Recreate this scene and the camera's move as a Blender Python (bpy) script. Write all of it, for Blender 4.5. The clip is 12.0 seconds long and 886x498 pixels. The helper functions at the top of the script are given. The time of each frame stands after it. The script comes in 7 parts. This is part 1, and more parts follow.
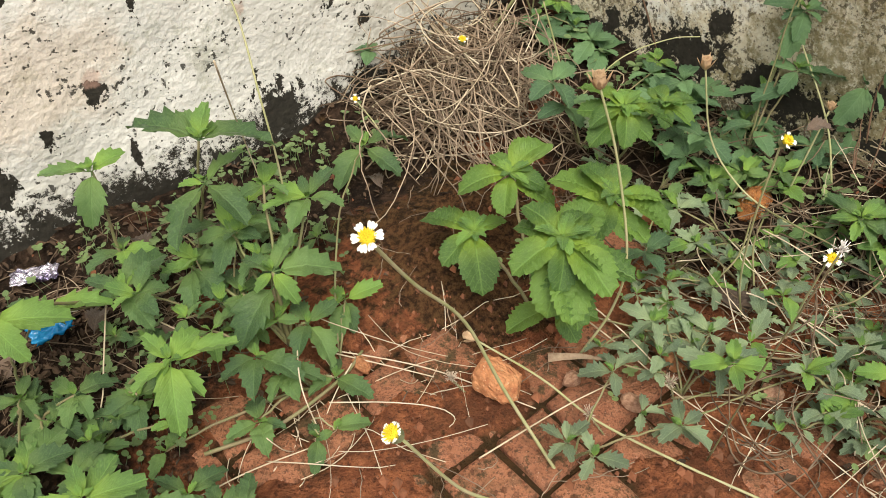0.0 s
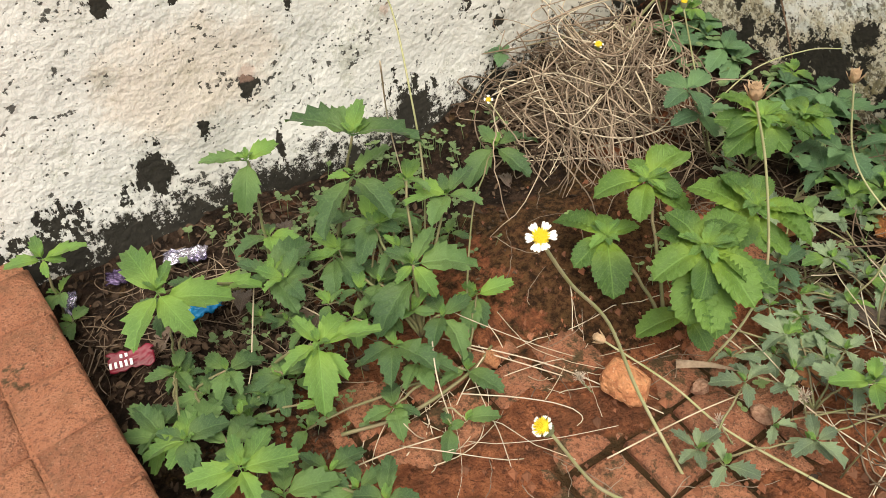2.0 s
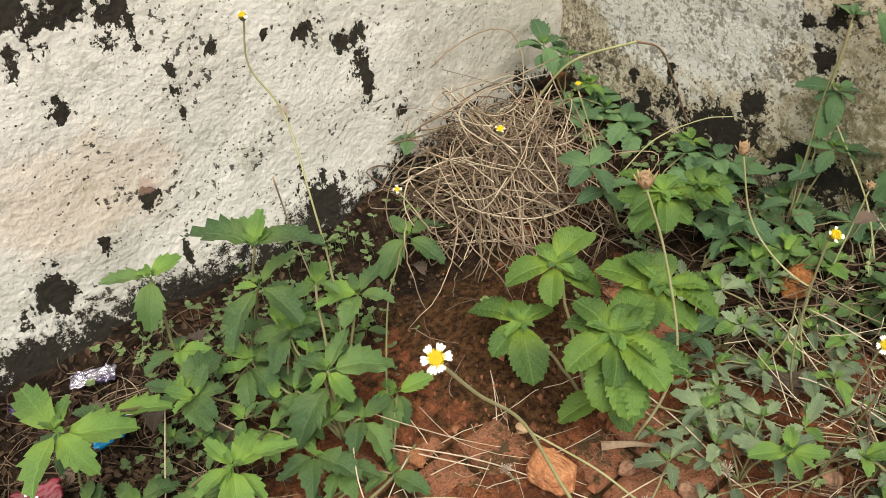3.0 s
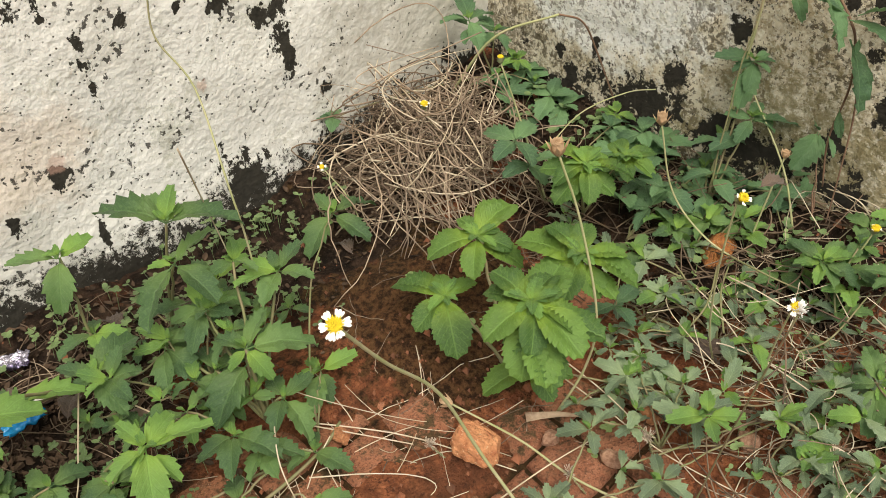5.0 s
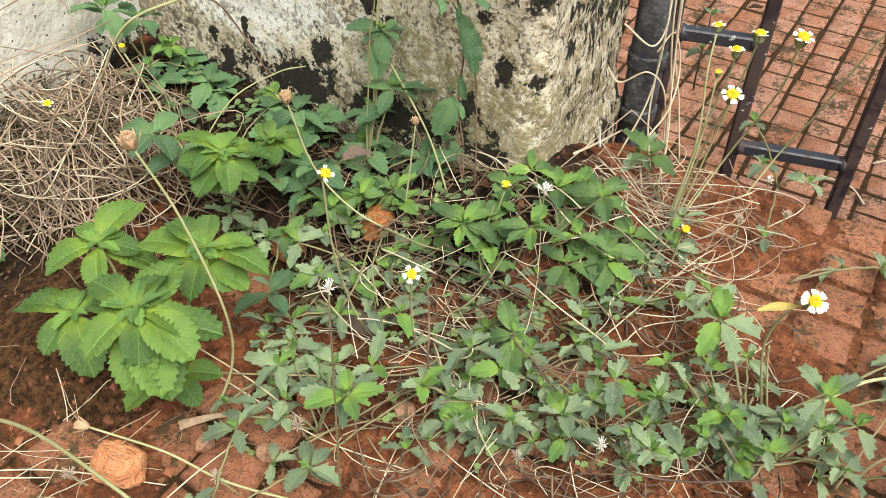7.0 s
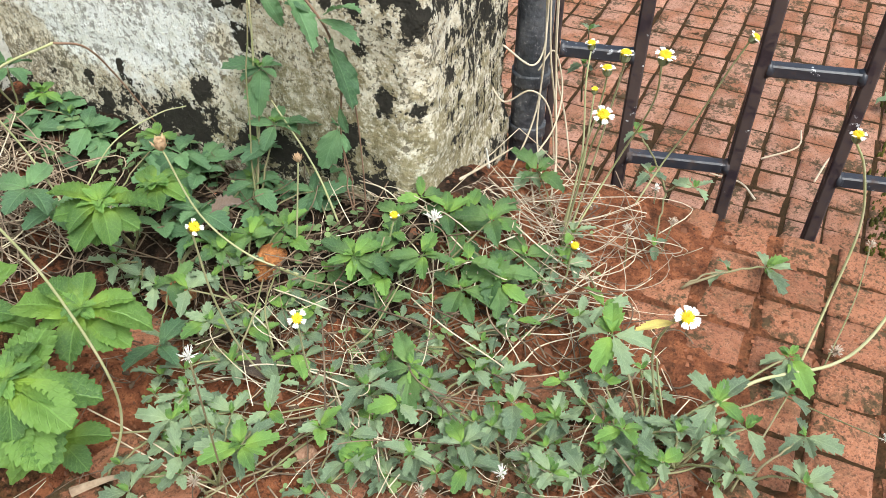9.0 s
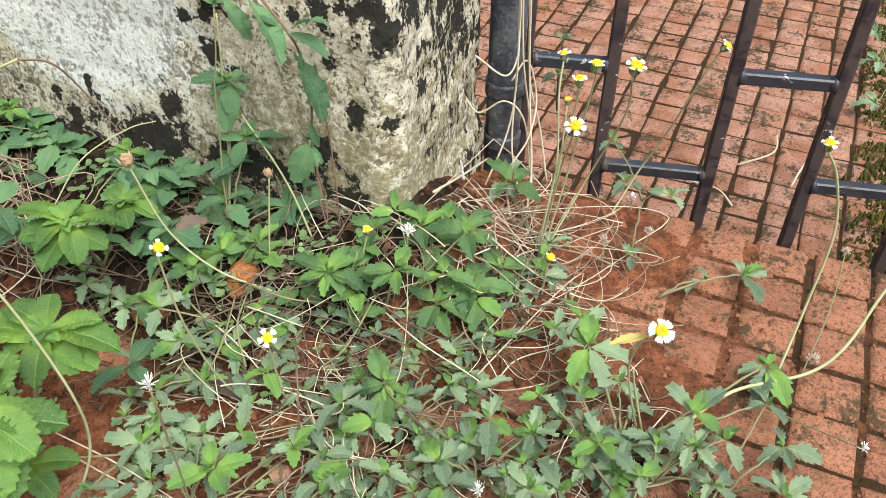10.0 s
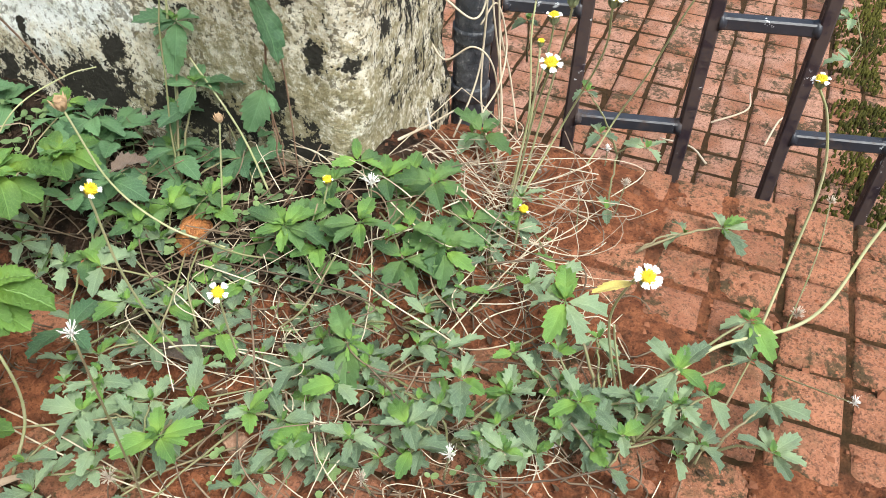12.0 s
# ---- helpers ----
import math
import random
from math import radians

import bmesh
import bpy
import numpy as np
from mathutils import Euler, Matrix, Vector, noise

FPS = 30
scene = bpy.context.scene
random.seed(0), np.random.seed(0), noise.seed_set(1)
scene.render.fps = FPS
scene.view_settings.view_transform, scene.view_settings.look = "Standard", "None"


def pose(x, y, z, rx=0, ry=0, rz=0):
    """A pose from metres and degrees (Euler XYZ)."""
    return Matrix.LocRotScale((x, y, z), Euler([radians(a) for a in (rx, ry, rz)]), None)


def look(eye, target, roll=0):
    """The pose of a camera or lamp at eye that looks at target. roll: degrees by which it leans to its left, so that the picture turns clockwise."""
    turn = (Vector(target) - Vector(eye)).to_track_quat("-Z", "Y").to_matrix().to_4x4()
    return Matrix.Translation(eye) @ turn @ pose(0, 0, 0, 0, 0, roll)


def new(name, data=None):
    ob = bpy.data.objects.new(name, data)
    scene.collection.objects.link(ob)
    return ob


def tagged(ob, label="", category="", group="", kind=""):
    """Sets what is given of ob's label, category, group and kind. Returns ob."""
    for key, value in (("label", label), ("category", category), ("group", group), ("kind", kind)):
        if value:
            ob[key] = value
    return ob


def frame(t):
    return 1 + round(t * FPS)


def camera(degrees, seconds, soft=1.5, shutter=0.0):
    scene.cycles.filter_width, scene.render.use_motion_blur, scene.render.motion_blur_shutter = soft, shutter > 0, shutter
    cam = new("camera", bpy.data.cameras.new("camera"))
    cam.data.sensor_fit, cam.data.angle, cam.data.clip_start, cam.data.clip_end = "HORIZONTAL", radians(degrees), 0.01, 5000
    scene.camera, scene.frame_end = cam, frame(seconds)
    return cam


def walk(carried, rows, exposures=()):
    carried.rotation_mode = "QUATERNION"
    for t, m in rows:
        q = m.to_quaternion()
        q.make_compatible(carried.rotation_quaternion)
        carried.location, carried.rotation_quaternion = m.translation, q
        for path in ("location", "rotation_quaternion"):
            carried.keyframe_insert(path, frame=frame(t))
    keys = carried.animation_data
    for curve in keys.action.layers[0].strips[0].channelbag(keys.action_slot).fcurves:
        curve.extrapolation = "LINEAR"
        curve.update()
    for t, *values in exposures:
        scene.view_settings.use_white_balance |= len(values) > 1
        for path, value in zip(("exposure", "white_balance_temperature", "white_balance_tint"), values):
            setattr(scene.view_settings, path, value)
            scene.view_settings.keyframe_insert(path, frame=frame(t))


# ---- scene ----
cam = camera(56.1, 12.0, 0.75)
METRES, EYE, TILT, LEAN, TURN = 0.45, 0.605, -43.0, 1.2, -40.0
ROWS = [
    (0.0, 0.0, 0.0, 0.0, 0.0, 0.0, 0.0),
    (0.5, -0.053, -0.0239, 0.0338, 1.53, 0.01, -0.78),
    (1.0, -0.1108, -0.0585, 0.0062, 5.13, 0.03, -3.0),
    (1.5, -0.1273, -0.059, -0.0064, 5.69, -0.14, -3.76),
    (2.0, -0.1107, -0.05, -0.002, 5.51, -0.27, -2.93),
    (2.5, -0.0746, -0.0419, 0.0557, 3.39, 2.06, 0.18),
    (3.0, -0.0495, -0.035, 0.082, 1.67, 3.69, 1.87),
    (3.2, -0.0399, -0.0343, 0.0904, 1.04, 3.47, 1.94),
    (4.8, -0.0119, -0.0176, 0.0535, -0.87, 2.98, 3.06),
    (5.0, 0.0159, -0.0155, 0.0495, -1.46, 2.78, 3.19),
    (5.5, 0.1088, -0.0087, 0.0493, -5.16, 2.33, 5.37),
    (6.0, 0.1952, 0.0032, 0.0475, -8.4, 1.58, 7.8),
    (6.5, 0.2858, 0.002, 0.031, -11.5, 0.58, 9.63),
    (7.0, 0.3629, -0.0051, 0.023, -14.54, -0.24, 11.09),
    (7.2, 0.3785, -0.0039, 0.0182, -15.56, -0.90, 11.58),
    (8.8, 0.4415, -0.0237, 0.0548, -19.19, -1.23, 15.08),
    (9.0, 0.454, -0.0243, 0.0532, -19.47, -0.85, 15.5),
    (9.5, 0.4717, -0.0206, 0.0498, -20.17, -0.73, 16.28),
    (10.0, 0.4833, -0.0149, 0.0616, -20.62, -0.71, 16.4),
    (10.5, 0.4804, -0.0114, 0.0549, -20.56, -0.01, 16.88),
    (11.0, 0.4782, -0.0059, 0.0407, -20.83, -0.39, 16.86),
    (11.5, 0.4831, 0.0018, 0.0349, -21.08, -0.97, 16.87),
    (12.0, 0.5073, 0.0975, 0.0137, -23.13, -3.09, 16.83),
]
walk(cam, [(t, pose(0, 0, EYE, TILT, LEAN, TURN) @ pose(METRES * x, METRES * y, METRES * z, 90 + pitch, roll, yaw)) for t, x, y, z, yaw, pitch, roll in ROWS],
     exposures=[(0.0, 0.0, 6750, 8), (2.5, 0.0, 6750, 8), (3.0, -0.15, 6800, 8), (5.0, -0.13, 6800, 8), (7.0, 0.36, 6500, 6), (9.0, 0.46, 5960, 5), (11.0, 0.43, 5960, 5), (12.0, 0.51, 5960, 5)])

# ---- light ----
sky_world = bpy.data.worlds.new("sky_world")
scene.world = sky_world
sky_world.use_nodes = True
sky_tree = sky_world.node_tree
sky_node = sky_tree.nodes.new("ShaderNodeTexSky")
sky_node.sky_type = "NISHITA"
sky_node.sun_disc = False
sky_node.sun_elevation = radians(62)
sky_node.sun_rotation = radians(200)
sky_node.dust_density = 4.0
sky_node.air_density = 1.3
sky_tree.links.new(sky_node.outputs["Color"], sky_tree.nodes["Background"].inputs["Color"])
sky_tree.nodes["Background"].inputs["Strength"].default_value = 0.10
sun_data = bpy.data.lights.new("sun", "SUN")
sun_data.energy, sun_data.angle, sun_data.color = 4.4, radians(42), (1.0, 0.94, 0.85)
sun = new("sun", sun_data)
sun.matrix_world = look((-0.9, -2.0, 4.4), (0.5, 0.3, 0.0))


# ---- node helpers ----
class Nodes:
    """Short hand for building one node material."""

    def __init__(self, name):
        self.mat = bpy.data.materials.new(name)
        self.mat.use_nodes = True
        self.tree = self.mat.node_tree
        self.bsdf = self.tree.nodes["Principled BSDF"]
        self.out = self.tree.nodes["Material Output"]

    def put(self, socket, value):
        if hasattr(value, "node"):
            self.tree.links.new(value, socket)
        else:
            socket.default_value = value

    def coord(self, kind="Object"):
        return self.tree.nodes.new("ShaderNodeTexCoord").outputs[kind]

    def chance(self):
        return self.tree.nodes.new("ShaderNodeObjectInfo").outputs["Random"]

    def island(self):
        return self.tree.nodes.new("ShaderNodeNewGeometry").outputs["Random Per Island"]

    def scaled(self, vec, s, off=(0, 0, 0)):
        n = self.tree.nodes.new("ShaderNodeMapping")
        self.put(n.inputs["Vector"], vec)
        n.inputs["Scale"].default_value = s
        self.put(n.inputs["Location"], off)
        return n.outputs[0]

    def noise(self, vec, scale, detail=4.0, rough=0.55, dist=0.0):
        n = self.tree.nodes.new("ShaderNodeTexNoise")
        self.put(n.inputs["Vector"], vec)
        n.inputs["Scale"].default_value, n.inputs["Detail"].default_value = scale, detail
        n.inputs["Roughness"].default_value, n.inputs["Distortion"].default_value = rough, dist
        return n.outputs[0]

    def cells(self, vec, scale, feature="F1"):
        n = self.tree.nodes.new("ShaderNodeTexVoronoi")
        n.feature = feature
        self.put(n.inputs["Vector"], vec)
        n.inputs["Scale"].default_value = scale
        return n.outputs["Distance"]

    def math(self, op, a, b=0.0, c=0.0, clamp=False):
        n = self.tree.nodes.new("ShaderNodeMath")
        n.operation, n.use_clamp = op, clamp
        for s, v in zip(n.inputs, (a, b, c)):
            self.put(s, v)
        return n.outputs[0]

    def step(self, value, lo, hi, a=0.0, b=1.0):
        n = self.tree.nodes.new("ShaderNodeMapRange")
        n.interpolation_type = "SMOOTHSTEP"
        for s, v in zip(n.inputs, (value, lo, hi, a, b)):
            self.put(s, v)
        return n.outputs[0]

    def mix(self, f, a, b, mode="MIX"):
        n = self.tree.nodes.new("ShaderNodeMix")
        n.data_type, n.blend_type = "RGBA", mode
        self.put(n.inputs[0], f)
        self.put(n.inputs[6], a if hasattr(a, "node") else (*a, 1))
        self.put(n.inputs[7], b if hasattr(b, "node") else (*b, 1))
        return n.outputs[2]

    def axis(self, vec, k):
        n = self.tree.nodes.new("ShaderNodeSeparateXYZ")
        self.put(n.inputs[0], vec)
        return n.outputs[k]

    def blob(self, vec, x, y, z, rx, ry, rz):
        """1 at the middle of an ellipsoid, 0 at its rim and below 0 outside."""
        n = self.tree.nodes.new("ShaderNodeVectorMath")
        n.operation = "LENGTH"
        self.put(n.inputs[0], self.scaled(vec, (1 / rx, 1 / ry, 1 / rz), (-x / rx, -y / ry, -z / rz)))
        return self.math("SUBTRACT", 1.0, n.outputs["Value"])

    def bump(self, height, strength=0.5, metres=0.002, under=None):
        n = self.tree.nodes.new("ShaderNodeBump")
        n.inputs["Strength"].default_value, n.inputs["Distance"].default_value = strength, metres
        self.put(n.inputs["Height"], height)
        if under is not None:
            self.put(n.inputs["Normal"], under)
        return n.outputs[0]

    def done(self, colour, rough=0.8, normal=None, spec=0.4, metal=0.0):
        b = self.bsdf
        self.put(b.inputs["Base Color"], colour if hasattr(colour, "node") else (*colour, 1))
        self.put(b.inputs["Roughness"], rough)
        self.put(b.inputs["Metallic"], metal)
        self.put(b.inputs["Specular IOR Level"], spec)
        if normal is not None:
            self.put(b.inputs["Normal"], normal)
        return self.mat


def wall_paint():
    n = Nodes("cream_limewash")
    c = n.coord()
    big, mid, fine = n.noise(c, 7, 5), n.noise(c, 45, 5, 0.6), n.noise(c, 220, 4, 0.6)
    col = n.mix(n.step(big, 0.35, 0.7), (0.765, 0.765, 0.725), (0.695, 0.688, 0.64))
    col = n.mix(n.step(mid, 0.5, 0.75, 0, 0.45), col, (0.83, 0.82, 0.77))
    # grey-green algae bloom
    algae = n.math("ADD", n.noise(c, 18, 6, 0.7), n.math("MULTIPLY", n.noise(c, 160, 4, 0.7), 0.5))
    col = n.mix(n.step(algae, 0.80, 0.96, 0, 0.55), col, (0.40, 0.41, 0.33))
    # rust-coloured weathering
    rust = n.math("ADD", n.blob(c, 0.12, 0.757, 0.20, 0.16, 0.2, 0.10), n.math("MULTIPLY", n.noise(c, 22, 6, 0.75), 1.25))
    col = n.mix(n.step(rust, 0.85, 1.30, 0, 0.30), col, (0.60, 0.40, 0.24))
    # dust-coloured bare plaster spots
    col = n.mix(n.step(n.noise(c, 70, 5, 0.7), 0.62, 0.70, 0, 0.55), col, (0.42, 0.36, 0.29))
    # grey bloom at the corner, which also paints the corner's shade into the wall
    bloom_shade = n.math("ADD", n.blob(c, 0.68, 0.757, 0.14, 0.32, 0.5, 0.26), n.math("MULTIPLY", n.math("SUBTRACT", n.noise(c, 55, 6, 0.75), 0.5), 2.0))
    col = n.mix(n.step(bloom_shade, 0.05, 0.9, 0, 0.75), col, (0.45, 0.43, 0.37))
    # pits
    lumpy = n.math("ADD", n.noise(c, 130, 4, 0.6), n.math("MULTIPLY", n.noise(c, 14, 4, 0.6), 0.45))
    pits = n.step(lumpy, 0.865, 0.91, 0, 0.9)
    pits = n.math("MAXIMUM", pits, n.math("MULTIPLY", n.step(n.cells(c, 150), 0.20, 0.10), n.step(n.noise(c, 25, 3, 0.6), 0.46, 0.56)))
    # speckled mould band low on the wall
    low = n.math("ADD", n.step(n.axis(c, 2), 0.15, 0.02, 0, 0.42), n.math("MULTIPLY", n.noise(c, 12, 4, 0.6), 0.5))
    band = n.step(n.math("ADD", low, n.math("MULTIPLY", n.noise(c, 95, 6, 0.85), 1.05)), 1.04, 1.11)
    pits = n.math("MAXIMUM", pits, band)
    # mould, in patches of their own shape, and one blob for a dark hole in the corner
    blobs = None
    for x, z, rx, rz in ((0.160, 0.374, 0.036, 0.016), (0.205, 0.360, 0.016, 0.015), (0.217, 0.345, 0.006, 0.012), (0.118, 0.392, 0.030, 0.018), (0.340, 0.293, 0.008, 0.007), (0.386, 0.281, 0.012, 0.009), (0.085, 0.366, 0.020, 0.012), (0.111, 0.346, 0.006, 0.016), (0.075, 0.339, 0.016, 0.010), (0.060, 0.327, 0.012, 0.014), (0.067, 0.301, 0.007, 0.012), (0.138, 0.346, 0.012, 0.010),
                         (0.133, 0.291, 0.009, 0.014), (0.190, 0.335, 0.009, 0.010), (0.215, 0.323, 0.007, 0.007), (0.282, 0.297, 0.006, 0.008), (0.238, 0.294, 0.006, 0.012), (0.236, 0.271, 0.008, 0.010),
                         (0.241, 0.247, 0.008, 0.020), (0.443, 0.252, 0.024, 0.012), (0.455, 0.210, 0.012, 0.030), (0.184, 0.172, 0.011, 0.010), (0.066, 0.114, 0.024, 0.026), (0.123, 0.143, 0.007, 0.015),
                         (0.198, 0.090, 0.005, 0.028), (0.230, 0.030, 0.06, 0.035), (-0.10, 0.056, 0.11, 0.054), (0.03, 0.036, 0.07, 0.028), (0.367, 0.062, 0.034, 0.046), (0.498, 0.138, 0.012, 0.012), (0.55, 0.02, 0.16, 0.055), (0.735, 0.055, 0.055, 0.050), (0.70, 0.105, 0.014, 0.012), (-0.17, 0.06, 0.09, 0.06)):
        b = n.blob(c, x, 0.757, z, rx, 0.5, rz)
        blobs = b if blobs is None else n.math("MAXIMUM", blobs, b)
    ragged = n.math("ADD", n.noise(n.scaled(c, (1, 1, 0.55)), 38, 6, 0.72), n.math("MULTIPLY", n.noise(c, 150, 3, 0.6), 0.35))
    mould = n.step(n.math("ADD", n.math("MAXIMUM", blobs, -1.1), n.math("MULTIPLY", n.math("SUBTRACT", ragged, 0.69), 6.0)), 0.05, 0.22)
    mould = n.math("MAXIMUM", mould, pits)
    dark = n.mix(n.noise(c, 120, 3), (0.012, 0.012, 0.010), (0.055, 0.05, 0.04))
    col = n.mix(mould, col, dark)
    # trowelled lumps about five millimetres across
    lumps = n.noise(c, 125, 3, 0.5)
    h = n.math("ADD", n.math("MULTIPLY", lumps, 1.0), n.math("ADD", n.math("MULTIPLY", mid, 0.5), n.math("MULTIPLY", fine, 0.12)))
    h = n.math("SUBTRACT", h, n.math("MULTIPLY", mould, 0.25))
    # pinkish stains
    stain = n.math("MAXIMUM", n.blob(c, 0.184, 0.757, 0.186, 0.014, 0.5, 0.012), n.blob(c, 0.346, 0.757, 0.204, 0.011, 0.5, 0.014))
    col = n.mix(n.step(n.math("ADD", stain, n.math("MULTIPLY", n.math("SUBTRACT", ragged, 0.69), 3.0)), 0.1, 0.6, 0, 0.5), col, (0.52, 0.33, 0.26))
    return n.done(col, 0.9, n.bump(h, 0.9, 0.0026), 0.2)


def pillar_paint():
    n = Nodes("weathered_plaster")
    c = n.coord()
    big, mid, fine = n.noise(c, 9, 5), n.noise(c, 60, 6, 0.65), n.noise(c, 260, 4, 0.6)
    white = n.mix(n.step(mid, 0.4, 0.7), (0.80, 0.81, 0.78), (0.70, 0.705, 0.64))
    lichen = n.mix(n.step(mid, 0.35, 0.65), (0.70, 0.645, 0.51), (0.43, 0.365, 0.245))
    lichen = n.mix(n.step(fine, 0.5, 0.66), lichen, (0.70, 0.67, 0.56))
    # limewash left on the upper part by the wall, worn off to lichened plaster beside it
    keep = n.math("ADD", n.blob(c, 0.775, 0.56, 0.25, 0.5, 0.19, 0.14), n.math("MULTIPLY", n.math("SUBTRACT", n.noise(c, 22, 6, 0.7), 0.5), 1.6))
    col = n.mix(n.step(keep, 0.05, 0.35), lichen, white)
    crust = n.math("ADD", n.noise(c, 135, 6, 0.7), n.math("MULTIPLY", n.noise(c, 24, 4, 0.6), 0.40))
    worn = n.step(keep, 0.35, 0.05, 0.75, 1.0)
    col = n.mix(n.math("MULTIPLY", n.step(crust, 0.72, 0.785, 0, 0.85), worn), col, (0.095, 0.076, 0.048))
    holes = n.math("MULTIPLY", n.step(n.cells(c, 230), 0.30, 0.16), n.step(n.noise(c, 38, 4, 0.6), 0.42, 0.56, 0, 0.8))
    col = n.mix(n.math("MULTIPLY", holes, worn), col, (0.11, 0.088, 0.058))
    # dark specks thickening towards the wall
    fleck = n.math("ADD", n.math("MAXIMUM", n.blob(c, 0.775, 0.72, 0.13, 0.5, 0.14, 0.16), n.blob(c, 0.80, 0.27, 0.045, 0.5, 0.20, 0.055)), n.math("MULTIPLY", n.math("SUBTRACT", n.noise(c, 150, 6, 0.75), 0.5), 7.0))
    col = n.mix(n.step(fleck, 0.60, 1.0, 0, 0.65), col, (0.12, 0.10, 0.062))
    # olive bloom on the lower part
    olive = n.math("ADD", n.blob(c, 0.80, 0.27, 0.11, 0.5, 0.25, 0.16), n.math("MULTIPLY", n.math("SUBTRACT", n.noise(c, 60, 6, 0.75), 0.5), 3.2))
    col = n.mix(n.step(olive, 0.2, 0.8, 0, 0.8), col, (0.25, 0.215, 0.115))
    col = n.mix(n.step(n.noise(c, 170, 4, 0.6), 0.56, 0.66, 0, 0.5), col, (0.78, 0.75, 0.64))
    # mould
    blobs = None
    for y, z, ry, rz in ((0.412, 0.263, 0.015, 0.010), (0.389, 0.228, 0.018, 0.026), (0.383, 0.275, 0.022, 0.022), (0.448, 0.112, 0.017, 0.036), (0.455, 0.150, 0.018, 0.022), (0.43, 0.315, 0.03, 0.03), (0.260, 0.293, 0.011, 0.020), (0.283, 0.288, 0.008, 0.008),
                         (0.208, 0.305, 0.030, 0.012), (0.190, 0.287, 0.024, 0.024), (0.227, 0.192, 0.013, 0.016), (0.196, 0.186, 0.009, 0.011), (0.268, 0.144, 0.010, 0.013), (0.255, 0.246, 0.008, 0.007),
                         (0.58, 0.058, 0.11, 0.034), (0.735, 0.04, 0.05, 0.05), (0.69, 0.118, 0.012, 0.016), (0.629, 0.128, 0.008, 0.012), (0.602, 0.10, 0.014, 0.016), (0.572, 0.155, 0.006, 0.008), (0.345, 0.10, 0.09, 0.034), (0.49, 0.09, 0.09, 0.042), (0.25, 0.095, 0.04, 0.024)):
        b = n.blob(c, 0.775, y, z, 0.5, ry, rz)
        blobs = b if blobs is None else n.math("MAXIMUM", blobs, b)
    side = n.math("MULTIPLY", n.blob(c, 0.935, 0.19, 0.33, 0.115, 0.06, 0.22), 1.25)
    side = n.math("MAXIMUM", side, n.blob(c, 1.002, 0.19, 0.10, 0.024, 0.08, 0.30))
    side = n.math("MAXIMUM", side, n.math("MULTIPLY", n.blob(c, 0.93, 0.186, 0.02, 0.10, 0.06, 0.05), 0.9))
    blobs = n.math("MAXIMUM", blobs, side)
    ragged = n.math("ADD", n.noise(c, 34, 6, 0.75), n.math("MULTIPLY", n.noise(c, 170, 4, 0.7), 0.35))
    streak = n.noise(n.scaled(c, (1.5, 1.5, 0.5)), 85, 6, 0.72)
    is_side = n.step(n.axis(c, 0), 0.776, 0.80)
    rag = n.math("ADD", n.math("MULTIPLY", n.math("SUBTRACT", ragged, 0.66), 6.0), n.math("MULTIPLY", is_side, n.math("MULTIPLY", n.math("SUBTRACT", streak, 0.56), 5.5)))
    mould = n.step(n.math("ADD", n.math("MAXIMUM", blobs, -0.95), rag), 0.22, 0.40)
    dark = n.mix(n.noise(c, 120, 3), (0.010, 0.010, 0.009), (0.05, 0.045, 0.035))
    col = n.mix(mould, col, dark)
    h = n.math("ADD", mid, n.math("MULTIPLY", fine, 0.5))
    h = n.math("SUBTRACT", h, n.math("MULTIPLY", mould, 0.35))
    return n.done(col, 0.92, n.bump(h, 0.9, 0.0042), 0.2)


def brick_clay(name, moss, seedoff=0.0, pale=0.0, dirt=0.75):
    """Red clay tile with grit, dark stains and moss that spreads over the whole floor."""
    n = Nodes(name)
    geo = n.tree.nodes.new("ShaderNodeNewGeometry").outputs["Position"]
    c = n.scaled(geo, (1, 1, 1), (seedoff, seedoff, 0))
    r = n.chance()
    mid, fine = n.noise(c, 60, 6, 0.7), n.noise(c, 400, 4, 0.6)
    col = n.mix(r, (0.40, 0.172, 0.094), (0.29, 0.118, 0.066))
    col = n.mix(n.step(mid, 0.4, 0.75, 0, 0.7), col, (0.43, 0.205, 0.122))
    col = n.mix(n.step(n.noise(c, 16, 4), 0.38, 0.62, 0, pale), col, (0.50, 0.275, 0.195))
    col = n.mix(n.step(fine, 0.54, 0.66, 0, 0.8), col, (0.12, 0.052, 0.032))
    col = n.mix(n.step(n.noise(c, 130, 5, 0.7), 0.55, 0.68, 0, dirt), col, (0.13, 0.062, 0.038))
    col = n.mix(n.step(n.noise(c, 240, 5, 0.7), 0.53, 0.62, 0, dirt * 0.75), col, (0.10, 0.048, 0.030))
    col = n.mix(n.step(n.noise(c, 34, 6, 0.75), 0.48, 0.66, 0, dirt * 0.7), col, (0.15, 0.085, 0.045))
    col = n.mix(n.step(n.noise(c, 700, 2), 0.66, 0.74, 0, 0.6), col, (0.62, 0.42, 0.32))
    m = n.step(n.math("ADD", n.noise(c, 15, 6, 0.7), n.math("MULTIPLY", n.noise(c, 110, 4, 0.7), 0.6)), 0.97 - moss, 1.09 - moss)
    col = n.mix(n.math("MULTIPLY", m, 0.85), col, n.mix(n.noise(c, 150, 3), (0.022, 0.019, 0.010), (0.070, 0.060, 0.024)))
    h = n.math("ADD", mid, n.math("MULTIPLY", fine, 0.5))
    return n.done(col, 0.85, n.bump(h, 0.9, 0.006), 0.25)


